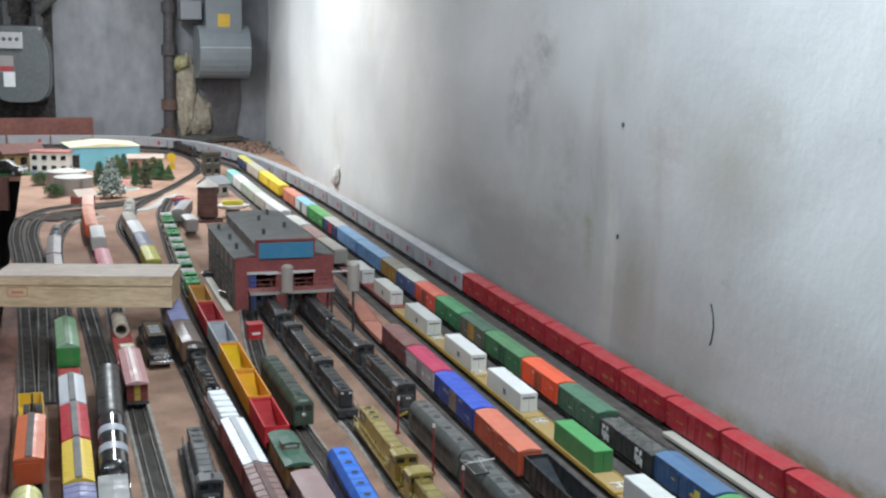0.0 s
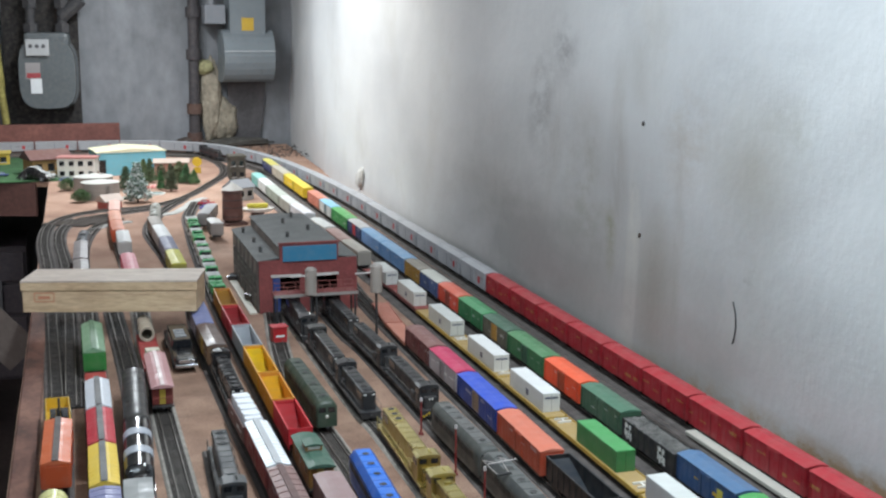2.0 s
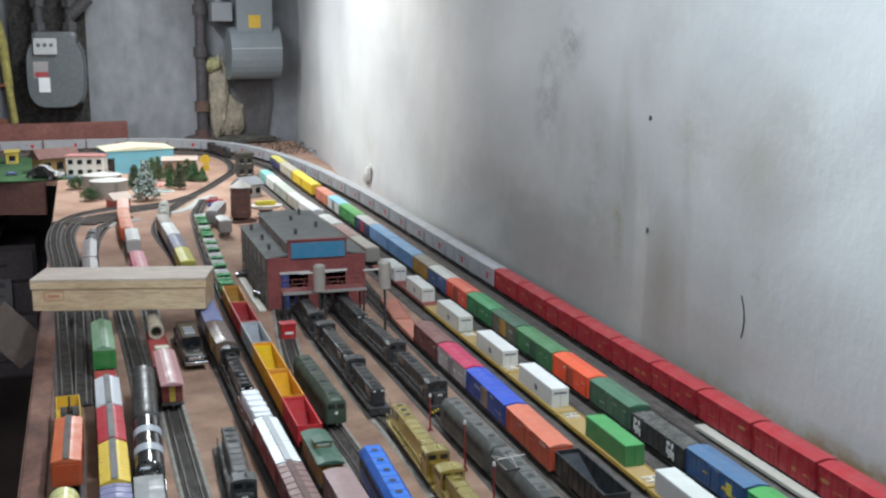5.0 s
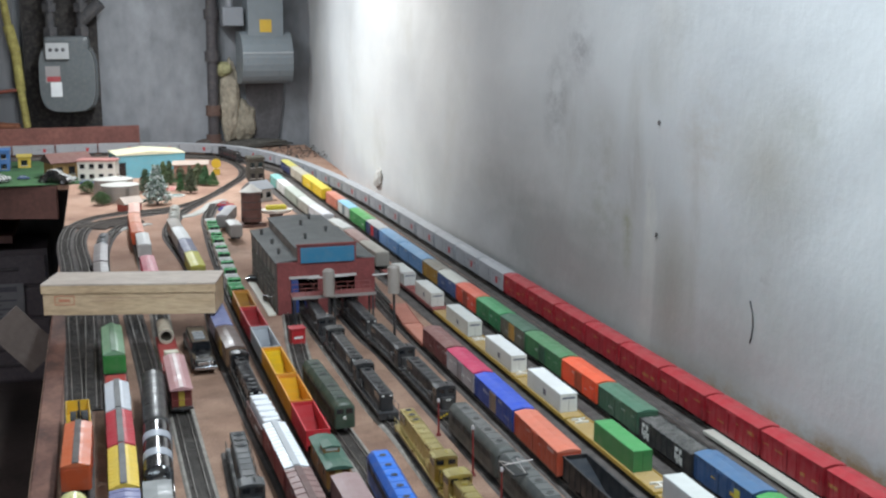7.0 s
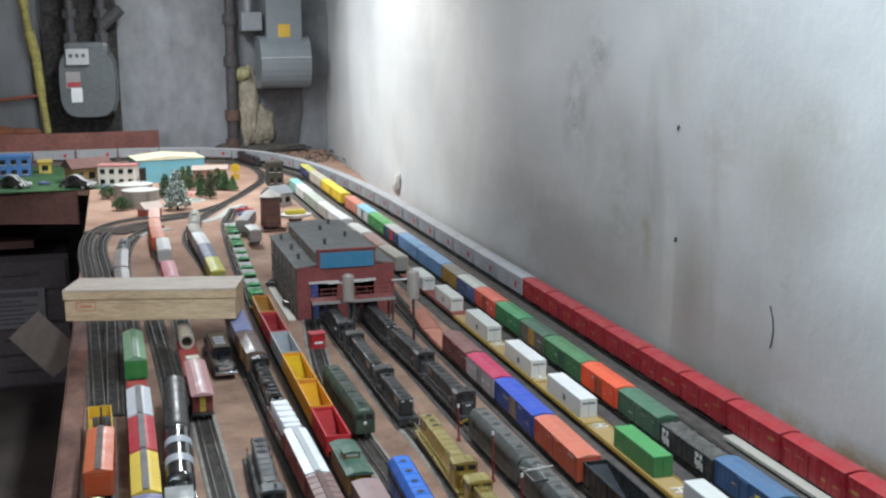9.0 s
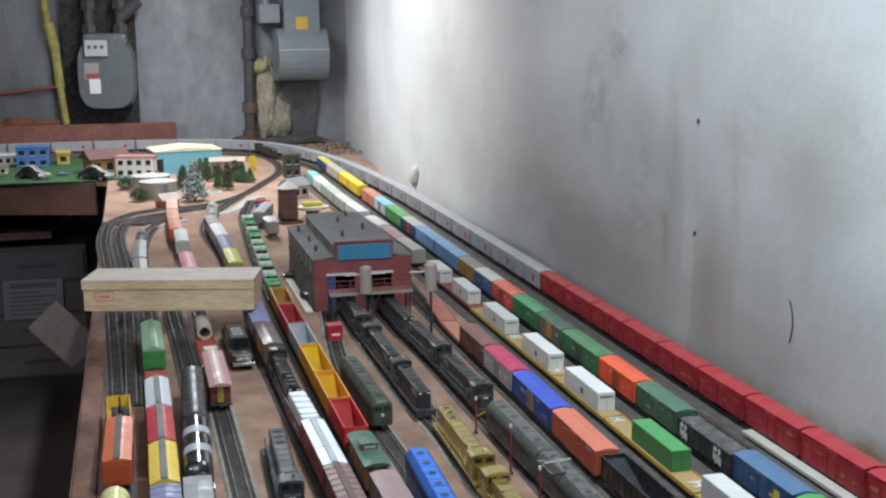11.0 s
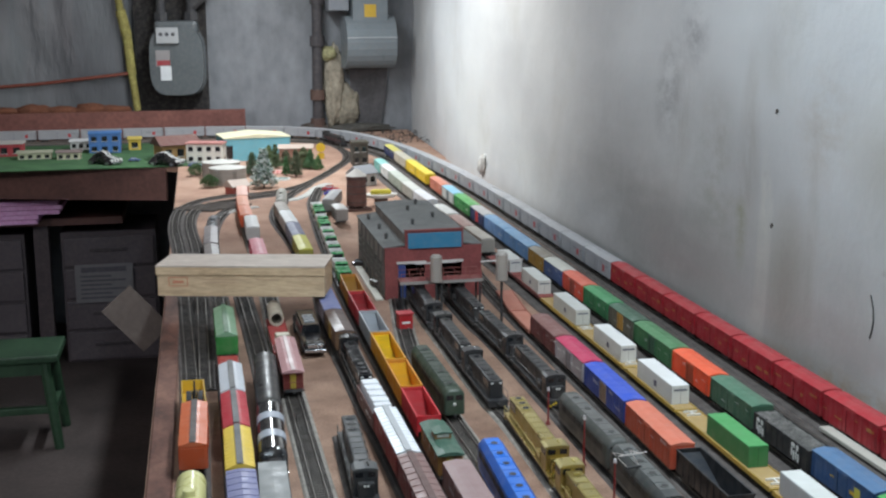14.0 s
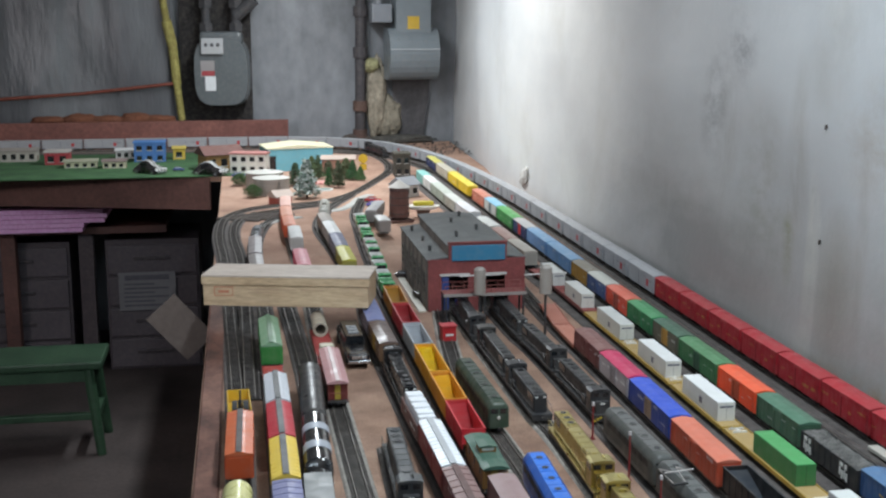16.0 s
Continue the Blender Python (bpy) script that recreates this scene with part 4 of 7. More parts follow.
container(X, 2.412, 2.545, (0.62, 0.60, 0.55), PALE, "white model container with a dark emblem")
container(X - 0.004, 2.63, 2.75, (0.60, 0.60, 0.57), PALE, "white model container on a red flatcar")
boxcar(0.716, 2.87, 0.71, 3.05, (0.36, 0.33, 0.29), (0.50, 0.46, 0.40), None, "grey-tan model boxcar beside the engine house")
boxcar(0.71, 3.05, 0.708, 3.23, (0.36, 0.22, 0.20), (0.42, 0.27, 0.24), None, "faded brown model boxcar")
boxcar(0.708, 3.25, 0.70, 3.42, (0.55, 0.55, 0.50), (0.70, 0.72, 0.70), None, "white-roofed model boxcar")
boxcar(0.70, 3.50, 0.693, 3.71, (0.60, 0.62, 0.64), (0.78, 0.79, 0.82), None, "white-roofed model boxcar")
boxcar(0.693, 3.71, 0.69, 3.90, (0.40, 0.42, 0.38), (0.66, 0.68, 0.64), None, "grey model boxcar with pale roof")
boxcar(0.69, 3.90, 0.69, 4.17, (0.36, 0.42, 0.36), (0.52, 0.56, 0.50), None, "grey-green model boxcar")
boxcar(0.69, 4.17, 0.69, 4.36, (0.72, 0.74, 0.72), WHITE, None, "white model boxcar")
boxcar(0.69, 4.36, 0.69, 4.52, (0.20, 0.50, 0.46), (0.30, 0.60, 0.56), None, "teal model boxcar")

# ---- row with the red and blue cars ----
X = 0.633
hopper(X, 1.26, X, 1.425, (0.02, 0.021, 0.024), "empty black model hopper car", (0.05, 0.06, 0.075))
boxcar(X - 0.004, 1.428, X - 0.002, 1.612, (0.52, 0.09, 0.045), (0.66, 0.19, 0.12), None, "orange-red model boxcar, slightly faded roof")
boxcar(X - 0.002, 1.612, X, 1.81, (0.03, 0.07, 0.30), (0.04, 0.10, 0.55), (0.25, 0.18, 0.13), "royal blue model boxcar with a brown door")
boxcar(X, 1.81, X, 1.971, (0.46, 0.42, 0.43), (0.56, 0.04, 0.12), (0.30, 0.27, 0.28), "silver-sided model boxcar with a crimson roof", ink=WHITE_INK(), letters=5)
boxcar(X, 1.971, X, 2.129, (0.17, 0.05, 0.05), (0.23, 0.10, 0.09), None, "maroon model boxcar")
flatcar(X, 2.129, X + 0.004, 2.29, (0.50, 0.20, 0.14), (0.42, 0.13, 0.08), "salmon-red model flatcar, empty")
flatcar(X + 0.004, 2.29, X + 0.02, 2.47, (0.44, 0.17, 0.12), (0.40, 0.12, 0.08), "salmon-red model flatcar, empty")

# ---- locomotives before the engine house ----
body_loco(0.549, 1.06, 0.549, 1.26, GREY_DARK, (0.11, 0.115, 0.11), "dark grey model diesel with roof panels", rough=0.5, blunt=True, boxy=True)
body_loco(0.549, 1.26, 0.550, 1.45, GREY_DARK, (0.11, 0.115, 0.11), "dark grey model diesel with roof panels", rough=0.5, nose_near=False, blunt=True, boxy=True)
body_loco(0.550, 1.45, 0.547, 1.665, (0.075, 0.078, 0.072), (0.12, 0.12, 0.115), "dark grey model diesel beside the red boxcars", rough=0.5, nose_near=True, blunt=True, boxy=True)
hood_loco(0.552, 1.725, 0.550, 1.965, BLACK, (0.03, 0.03, 0.032), True, "black model diesel locomotive with yellow nose stripe", (0.06, 0.06, 0.06), nose_mark=(0.6, 0.42, 0.03))
hood_loco(0.550, 1.965, 0.543, 2.21, BLACK, (0.03, 0.03, 0.032), True, "black model diesel locomotive with long hood", (0.08, 0.08, 0.08))
hood_loco(0.542, 2.21, 0.54, 2.46, BLACK, None, False, "black model diesel locomotive by the sanding tower", (0.08, 0.08, 0.08))
hood_loco(0.462, 1.17, 0.465, 1.43, GOLD, (0.62, 0.53, 0.22), False, "gold-painted model diesel locomotive", (0.50, 0.40, 0.13), 0.9, 0.34)
hood_loco(0.465, 1.43, 0.471, 1.695, GOLD, (0.62, 0.53, 0.22), True, "gold-painted model diesel locomotive", (0.50, 0.40, 0.13), 0.9, 0.34)
hood_loco(0.460, 1.742, 0.459, 1.955, BLACK, (0.03, 0.03, 0.032), False, "black model switching locomotive", (0.05, 0.05, 0.05))
hood_loco(0.459, 1.955, 0.459, 2.20, (0.02, 0.02, 0.021), (0.05, 0.05, 0.048), False, "black model locomotive with grey roof", (0.06, 0.06, 0.06))
hood_loco(0.457, 2.22, 0.46, 2.46, BLACK, None, True, "black model diesel at the engine house door", (0.08, 0.08, 0.08))
body_loco(0.384, 1.705, 0.379, 1.96, PINE, (0.038, 0.055, 0.042), "dark green model diesel with full-width body", rough=0.45, blunt=True, boxy=True)
body_loco(0.378, 1.225, 0.388, 1.508, (0.02, 0.09, 0.36), (0.03, 0.16, 0.58), "bright blue model diesel locomotive with dark roof fans", rough=0.4, nose_near=False, blunt=True, boxy=True, w=0.034, fans=7)

# ---- hopper train ----
X = 0.328
hopper(X, 1.615, X, 1.756, (0.55, 0.03, 0.04), "empty bright red model hopper car")
hopper(X, 1.756, X, 1.905, (0.66, 0.26, 0.02), "empty amber model hopper car", (0.95, 0.48, 0.015))
hopper(X, 1.905, X, 2.08, (0.70, 0.32, 0.02), "empty yellow model hopper car", (0.97, 0.62, 0.015))
hopper(X, 2.08, X, 2.236, (0.36, 0.38, 0.40), "empty grey model hopper car", (0.50, 0.53, 0.57))
hopper(X, 2.236, X, 2.401, (0.45, 0.03, 0.04), "empty red model hopper car")
hopper(X, 2.401, X + 0.003, 2.563, (0.50, 0.22, 0.04), "empty orange model hopper car", (0.55, 0.28, 0.04))
caboose(X, 1.462, X, 1.60, (0.28, 0.14, 0.04), (0.055, 0.12, 0.085), "wooden-sided model caboose with a green roof")
boxcar(X + 0.002, 1.27, X, 1.44, (0.24, 0.13, 0.12), (0.30, 0.20, 0.195), None, "faded mauve-brown model boxcar", w=0.034)
boxcar(X + 0.002, 1.09, X + 0.002, 1.27, DARK_GREEN, (0.07, 0.13, 0.09), None, "dark green model boxcar")

# ---- white-roofed row ----
X = 0.268
boxcar(0.276, 1.11, 0.276, 1.295, MAROON, (0.22, 0.11, 0.10), None, "brown-red model boxcar")
boxcar(0.276, 1.295, 0.275, 1.476, MAROON, (0.22, 0.13, 0.12), None, "brown-red model boxcar with a dull roof", ribs=9, board_roof=True)
boxcar(0.275, 1.476, 0.272, 1.664, (0.34, 0.07, 0.06), (0.80, 0.81, 0.83), None, "red model boxcar with a ribbed white roof", w=0.031, ribs=13, board_roof=True, walk_colour=(0.45, 0.46, 0.47))
gondola(0.272, 1.664, 0.268, 1.812, (0.16, 0.08, 0.07), None, "brown model gondola stacked with white blocks", 0.04)
for k in range(9):
    blk = thing("white_block", "small white plaster block loaded in a gondola", "block", "white blocks in the gondola")
    part("block", B(-0.0125, 0.0125, -0.0062, 0.0062, 0, 0.032 + 0.002 * (k % 2), bevel=0.002), paint((0.82, 0.83, 0.85), 0.4), blk)
    stand(blk, 0.2715 - 0.0004 * k, 1.681 + k * 0.0143, 4 * (-1) ** k, TT + 0.0186)
hood_loco(0.269, 1.816, 0.268, 2.08, (0.014, 0.014, 0.016), None, False, "glossy black model locomotive", (0.10, 0.10, 0.10), rough=0.16)
boxcar(0.267, 2.085, 0.264, 2.25, (0.16, 0.09, 0.05), (0.14, 0.10, 0.09), (0.40, 0.24, 0.04), "brown model boxcar with ochre door")
boxcar(0.264, 2.25, 0.264, 2.44, (0.22, 0.18, 0.2), (0.24, 0.27, 0.48), None, "model boxcar with a periwinkle blue roof")
X = 0.206
hood_loco(X + 0.005, 1.405, X + 0.0135, 1.665, (0.03, 0.031, 0.033), (0.075, 0.078, 0.08), True, "dark grey model diesel with roof fans and low nose", (0.05, 0.05, 0.05))
tank_car(X, 1.16, X, 1.345, (0.05, 0.05, 0.055), "dark grey model tank car")
# ---- left-hand sidings ----
caboose(0.159, 1.868, 0.160, 2.082, (0.20, 0.04, 0.035), (0.46, 0.24, 0.24), "dark red model caboose with a dusty pink roof", cupola=False)
flatcar(0.160, 2.085, 0.159, 2.335, (0.35, 0.05, 0.045), (0.32, 0.04, 0.04), "red model flatcar carrying a tan pipe")
pl = thing("pipe_load", "hollow tan pipe section riding on a red flatcar", "pipe section")
for k, (r0, r1, a, b) in enumerate(((0.0165, 0.0130, -0.05, 0.05), (0.018, 0.0166, -0.05, -0.043), (0.018, 0.0166, -0.015, -0.008))):
    bm = bmesh.new()
    rings = [[bm.verts.new((r * math.cos(2 * math.pi * i / 24), y, 0.018 + r * math.sin(2 * math.pi * i / 24))) for i in range(24)] for r, y in ((r0, a), (r0, b), (r1, b), (r1, a))]
    for m in range(4):
        p, q = rings[m], rings[(m + 1) % 4]
        for i in range(24):
            bm.faces.new((p[i], p[(i + 1) % 24], q[(i + 1) % 24], q[i]))
    bmesh.ops.recalc_face_normals(bm, faces=bm.faces)
    part("pipe" if k == 0 else "hoop", bm, paint((0.42, 0.36, 0.28) if k == 0 else (0.50, 0.45, 0.36), 0.5), pl)
put(pl, 0.159, 2.272, 0.159, 2.372, TT + 0.0178)
pl.scale = (0.78, 1, 0.78)
body_loco(0.1115, 1.712, 0.120, 1.972, (0.022, 0.023, 0.025), (0.03, 0.031, 0.033), "dark grey model streamlined coach with rounded roof", rough=0.38, w=0.036, top=0.056, panels=False, blunt=True)
body_loco(0.104, 1.496, 0.1115, 1.712, (0.014, 0.014, 0.016), (0.05, 0.052, 0.055), "glossy black model streamliner with silver roof bands and red pilot", None, bands=((0.045, 0.026, (0.36, 0.38, 0.42)), (-0.029, 0.026, (0.36, 0.38, 0.42))), rough=0.08, w=0.037, top=0.057, panels=False, pilot=(0.5, 0.03, 0.03))
boxcar(0.095, 1.27, 0.101, 1.487, (0.16, 0.165, 0.16), (0.19, 0.195, 0.19), None, "grey flat-roofed model boxcar", h=0.0015, w=0.034, letters=2)
X = 0.0622
WIDE = 0.0355
boxcar(X, 1.780, X, 1.932, (0.36, 0.37, 0.38), (0.62, 0.63, 0.66), None, "silver-grey model reefer with ribbed roof", w=WIDE, ribs=12, board_roof=True, h=0.0065, walk_colour=(0.12, 0.12, 0.12))
boxcar(X, 1.622, X, 1.780, (0.42, 0.03, 0.04), (0.50, 0.05, 0.065), None, "red model reefer with ribbed roof", w=WIDE, ribs=12, board_roof=True, h=0.0065, walk_colour=(0.12, 0.12, 0.12))
boxcar(X - 0.001, 1.467, X, 1.622, (0.55, 0.36, 0.03), (0.76, 0.53, 0.09), None, "mustard-yellow model reefer with ribbed roof", w=WIDE, ribs=11, board_roof=True, h=0.0065, walk_colour=(0.12, 0.12, 0.12))
boxcar(X - 0.001, 1.27, X - 0.001, 1.467, (0.14, 0.14, 0.24), (0.20, 0.20, 0.33), None, "dusky purple model boxcar with ribbed roof", w=WIDE, ribs=10)
flatcar(X, 1.935, X, 2.095, (0.40, 0.06, 0.05), (0.36, 0.05, 0.04), "low red model flatcar, empty, behind the reefers")
boxcar(X, 2.10, X - 0.001, 2.31, (0.04, 0.22, 0.05), (0.20, 0.36, 0.22), None, "green model boxcar with a paler roof", w=0.036, h=0.007, board_roof=True)
boxcar(0.003, 1.562, 0.006, 1.748, (0.52, 0.09, 0.03), (0.60, 0.14, 0.055), None, "orange model boxcar with a grey roof walk", w=0.036, board_roof=True, h=0.0045, walk_colour=(0.09, 0.075, 0.07))
gondola(0.006, 1.748, 0.0025, 1.892, (0.62, 0.38, 0.03), None, "short yellow model gondola with black machinery", 0.04)
tank_car(-0.003, 1.30, 0.001, 1.478, (0.62, 0.58, 0.26), "pale yellow model tank car", r=0.0185)
crate = thing("small_crate", "small cream block standing on a red flatcar", "crate")
part("block", B(-0.012, 0.012, -0.010, 0.010, 0, 0.027, bevel=0.0015), paint((0.55, 0.50, 0.38), 0.6), crate)
stand(crate, 0.159, 2.118, 4, TT + 0.0178)
winch = thing("winch", "black model winch machinery in a yellow gondola", "winch")
part("bed", B(-0.010, 0.010, -0.012, 0.012, 0, 0.004), TRUCK(), winch)
for sx in (-1, 1):
    part("drum", cyl(bmesh.new(), (sx * 0.004, 0, 0.01), (sx * 0.011, 0, 0.01), 0.0075, seg=14), TRUCK(), winch)
    part("gear", cyl(bmesh.new(), (sx * 0.0015, 0.009, 0.009), (sx * 0.0035, 0.009, 0.009), 0.006, seg=12), TRUCK(), winch)
part("mast", cyl(bmesh.new(), (0, 0.002, 0.004), (0, 0.006, 0.026), 0.0015, seg=6), TRUCK(), winch)
stand(winch, 0.006, 1.815, 0, TT + 0.0186)
winch.scale = (1.15, 1.7, 1.5)

# ---- cars beyond the carton ----
boxcar(0.267, 2.84, 0.266, 3.03, (0.30, 0.27, 0.06), (0.58, 0.55, 0.08), None, "model boxcar with a mustard-yellow roof")
boxcar(0.266, 3.03, 0.264, 3.22, (0.20, 0.2, 0.24), (0.17, 0.18, 0.27), None, "slate-blue model boxcar")
boxcar(0.264, 3.222, 0.258, 3.418, (0.38, 0.36, 0.33), (0.78, 0.79, 0.78), None, "grey model boxcar with a white roof")
boxcar(0.258, 3.42, 0.255, 3.57, (0.26, 0.22, 0.18), (0.40, 0.36, 0.32), None, "grey-brown model boxcar")
boxcar(0.159, 2.80, 0.158, 3.01, (0.55, 0.10, 0.14), (0.62, 0.20, 0.24), None, "rose-red model boxcar")
boxcar(0.159, 3.165, 0.160, 3.352, (0.44, 0.42, 0.40), (0.66, 0.66, 0.65), None, "white-roofed grey model boxcar")
boxcar(0.151, 3.36, 0.150, 3.53, (0.62, 0.12, 0.05), (0.70, 0.27, 0.17), None, "orange-red model boxcar")
boxcar(0.150, 3.53, 0.152, 3.712, (0.62, 0.17, 0.09), (0.74, 0.36, 0.25), None, "faded orange model boxcar with pink roof")
boxcar(0.153, 3.722, 0.160, 3.925, (0.60, 0.25, 0.17), (0.80, 0.50, 0.42), None, "pale salmon model boxcar by the red barn")
boxcar(0.05, 2.72, 0.048, 2.96, (0.16, 0.13, 0.12), (0.26, 0.23, 0.22), None, "dull grey-brown model boxcar")
boxcar(0.048, 2.97, 0.052, 3.21, (0.17, 0.15, 0.15), (0.30, 0.27, 0.27), None, "dull grey model boxcar")
tank_car(0.053, 3.22, 0.062, 3.40, (0.16, 0.17, 0.18), "dark grey model tank car")


# ---- toy vehicles ----
def toy_truck(x, y, turn, body, cab, label, z=TT, s=1.0):
    root = thing("toy_truck", label, "toy truck", "toy vehicles")
    part("chassis", B(-0.008 * s, 0.008 * s, -0.024 * s, 0.024 * s, 0.003, 0.006 * s), TRUCK(), root)
    part("cab", B(-0.009 * s, 0.009 * s, -0.024 * s, -0.011 * s, 0.006 * s, 0.019 * s, bevel=0.0015 * s), paint(cab, 0.25), root)
    part("windscreen", B(-0.0075 * s, 0.0075 * s, -0.0243 * s, -0.024 * s, 0.012 * s, 0.0175 * s), GLASS_DARK(), root)
    part("body", B(-0.0095 * s, 0.0095 * s, -0.010 * s, 0.024 * s, 0.006 * s, 0.017 * s, bevel=0.001 * s), paint(body, 0.25), root)
    for sx in (-1, 1):
        for yy in (-0.016 * s, 0.014 * s):
            part("wheel", cyl(bmesh.new(), (sx * 0.0065 * s, yy, 0.0038 * s), (sx * 0.0095 * s, yy, 0.0038 * s), 0.0038 * s, seg=10), TRUCK(), root)
    return stand(root, x, y, turn, z)


def toy_car(x, y, turn, body, label, z=TT, s=1.0, stripes=False, bumper=False):
    root = thing("toy_car", label, "toy car", "toy vehicles")
    part("body", B(-0.009 * s, 0.009 * s, -0.023 * s, 0.023 * s, 0.003 * s, 0.010 * s, bevel=0.003 * s), paint(body, 0.12), root)
    part("cabin", prism(bmesh.new(), [(-0.0085 * s, 0.0098 * s), (0.0085 * s, 0.0098 * s), (0.0068 * s, 0.0158 * s), (-0.0068 * s, 0.0158 * s)], -0.009 * s, 0.014 * s), paint(body, 0.12), root)
    if bumper:
        part("bumper", B(-0.0088 * s, 0.0088 * s, -0.0242 * s, -0.023 * s, 0.004 * s, 0.0062 * s, bevel=0.0004 * s), paint((0.6, 0.62, 0.65), 0.15, 0.9), root, "chrome bumper")
        part("grille", B(-0.006 * s, 0.006 * s, -0.0235 * s, -0.0229 * s, 0.0068 * s, 0.0088 * s), paint((0.5, 0.52, 0.55), 0.2, 0.9), root, "chrome grille")
        for k in (-1, 0, 1):
            part("roof_light", B(-0.0042 * s, 0.0042 * s, (k * 0.004 - 0.0012) * s, (k * 0.004 + 0.0012) * s, 0.0158 * s, 0.0164 * s), paint((0.30, 0.32, 0.34), 0.3), root, "silver roof light")
    if stripes:
        # white strips stand for reflections on the glossy bonnet
        for sx in (-1, 1):
            part("stripe", B(sx * 0.003 * s - 0.0014 * s, sx * 0.003 * s + 0.0014 * s, -0.021 * s, -0.0095 * s, 0.010 * s, 0.0104 * s), WHITE_INK(), root, "white highlight stripe on the bonnet")
            part("fender", cyl(bmesh.new(), (sx * 0.0078 * s, -0.018 * s, 0.007 * s), (sx * 0.0078 * s, 0.018 * s, 0.007 * s), 0.0032 * s, seg=12), paint(body, 0.1), root, smooth=True)
    for e in (-1, 1):
        y0 = -0.0093 * s if e < 0 else 0.014 * s
        part("windscreen", B(-0.007 * s, 0.007 * s, y0, y0 + 0.0003, 0.0105 * s, 0.015 * s), GLASS_DARK() if bumper else paint((0.6, 0.65, 0.7), 0.1), root)
    for sx in (-1, 1):
        part("side_window", B(sx * 0.0077 * s - 0.0004, sx * 0.0077 * s + 0.0004, -0.006 * s, 0.011 * s, 0.0108 * s, 0.0148 * s), GLASS_DARK() if bumper else paint((0.5, 0.55, 0.6), 0.1), root)
        for yy in (-0.014 * s, 0.014 * s):
            part("wheel", cyl(bmesh.new(), (sx * 0.0065 * s, yy, 0.0036 * s), (sx * 0.0093 * s, yy, 0.0036 * s), 0.0036 * s, seg=10), TRUCK(), root)
    return stand(root, x, y, turn, z)


limo = toy_car(0.214, 2.218, 1, (0.012, 0.012, 0.014), "long glossy black die-cast toy limousine with chrome bumper", TT, 3.2, bumper=True)
limo.scale = (0.70, 1.55, 0.86)
green_at = lambda y: 0.329 + 0.034 * min(1, max(0, (y - 2.62) / 0.95))
y = 2.575
shades = ((0.03, 0.30, 0.09), (0.55, 0.58, 0.56), (0.60, 0.62, 0.60), (0.04, 0.34, 0.10), (0.05, 0.28, 0.09))
for k in range(5):
    flatcar(green_at(y), y, green_at(y + 0.2), y + 0.2, (0.12, 0.10, 0.09), (0.06, 0.06, 0.06), "dark model flatcar loaded with toy trucks")
    for j in range(2):
        yy = y + 0.052 + j * 0.092
        c = shades[k] if j != 1 else (0.62, 0.64, 0.62)
        toy_truck(green_at(yy), yy, 0, c, shades[(k + j) % 2 * 3], "green and white toy truck tied on a flatcar", TT + 0.0178, 1.6)
    y += 0.205
boxcar(0.419, 3.395, 0.415, 3.495, (0.30, 0.27, 0.25), (0.66, 0.66, 0.64), None, "small white-roofed model car near the water tower")
boxcar(0.397, 3.58, 0.447, 3.775, (0.28, 0.27, 0.26), (0.40, 0.40, 0.41), None, "grey model boxcar on the curved lead")
toy_car(0.40, 2.86, 50, (0.10, 0.09, 0.09), "dark toy car on the yard ground")
toy_car(0.425, 2.74, 70, (0.30, 0.28, 0.27), "grey toy car on the yard ground")
toy_truck(0.405, 2.62, 20, (0.10, 0.09, 0.08), (0.07, 0.06, 0.06), "dark toy truck beside the engine house")
ramp_root = thing("white_ramp", "long white plank lying beside the engine house", "plank")
part("plank", B(-0.008, 0.008, -0.17, 0.17, 0, 0.004, bevel=0.001), paint((0.72, 0.68, 0.58)), ramp_root)
put(ramp_root, 0.390, 2.486, 0.390, 2.86)


# ---- engine house ----
BRICK = surface("model_brick", [(0.3, (0.15, 0.035, 0.035)), (0.7, (0.24, 0.06, 0.055))], 18, 0.75, 0.3, 0.001, 300)
ROOFING = surface("roofing", [(0.3, (0.085, 0.09, 0.088)), (0.7, (0.16, 0.165, 0.16))], 12, 0.8, 0.3, 0.001, 200)
eh = thing("engine_house", "dark red two-stall model engine house with grey roof and blue sign", "model building")
x0, x1, y0, y1 = 0.403, 0.612, 2.505, 2.93
xa, xb = 0.447, 0.572
zl, zm = 0.112, 0.146
T = 0.004
prev = x0
for a, b in ((0.431, 0.489), (0.511, 0.569)):
    part("wall_pier", B(prev, a, y0, y0 + T, 0, zl), BRICK, eh)
    part("wall_head", B(a, b, y0, y0 + T, 0.076, zl), BRICK, eh)
    prev = b
part("wall_pier", B(prev, x1, y0, y0 + T, 0, zl), BRICK, eh)
part("gable", B(xa, xb, y0, y0 + T, zl, zm), BRICK, eh)
part("side_wall", B(x0, x0 + T, y0 + T, y1, 0, zl - 0.004), surface("old_siding", [(0.3, (0.13, 0.115, 0.10)), (0.7, (0.24, 0.22, 0.20))], 20, 0.8), eh, "weathered grey side wall")
part("side_wall", B(x1 - T, x1, y0 + T, y1, 0, zl - 0.004), BRICK, eh)
part("rear_wall", B(x0 + T, x1 - T, y1 - T, y1, 0, zl - 0.004), BRICK, eh)
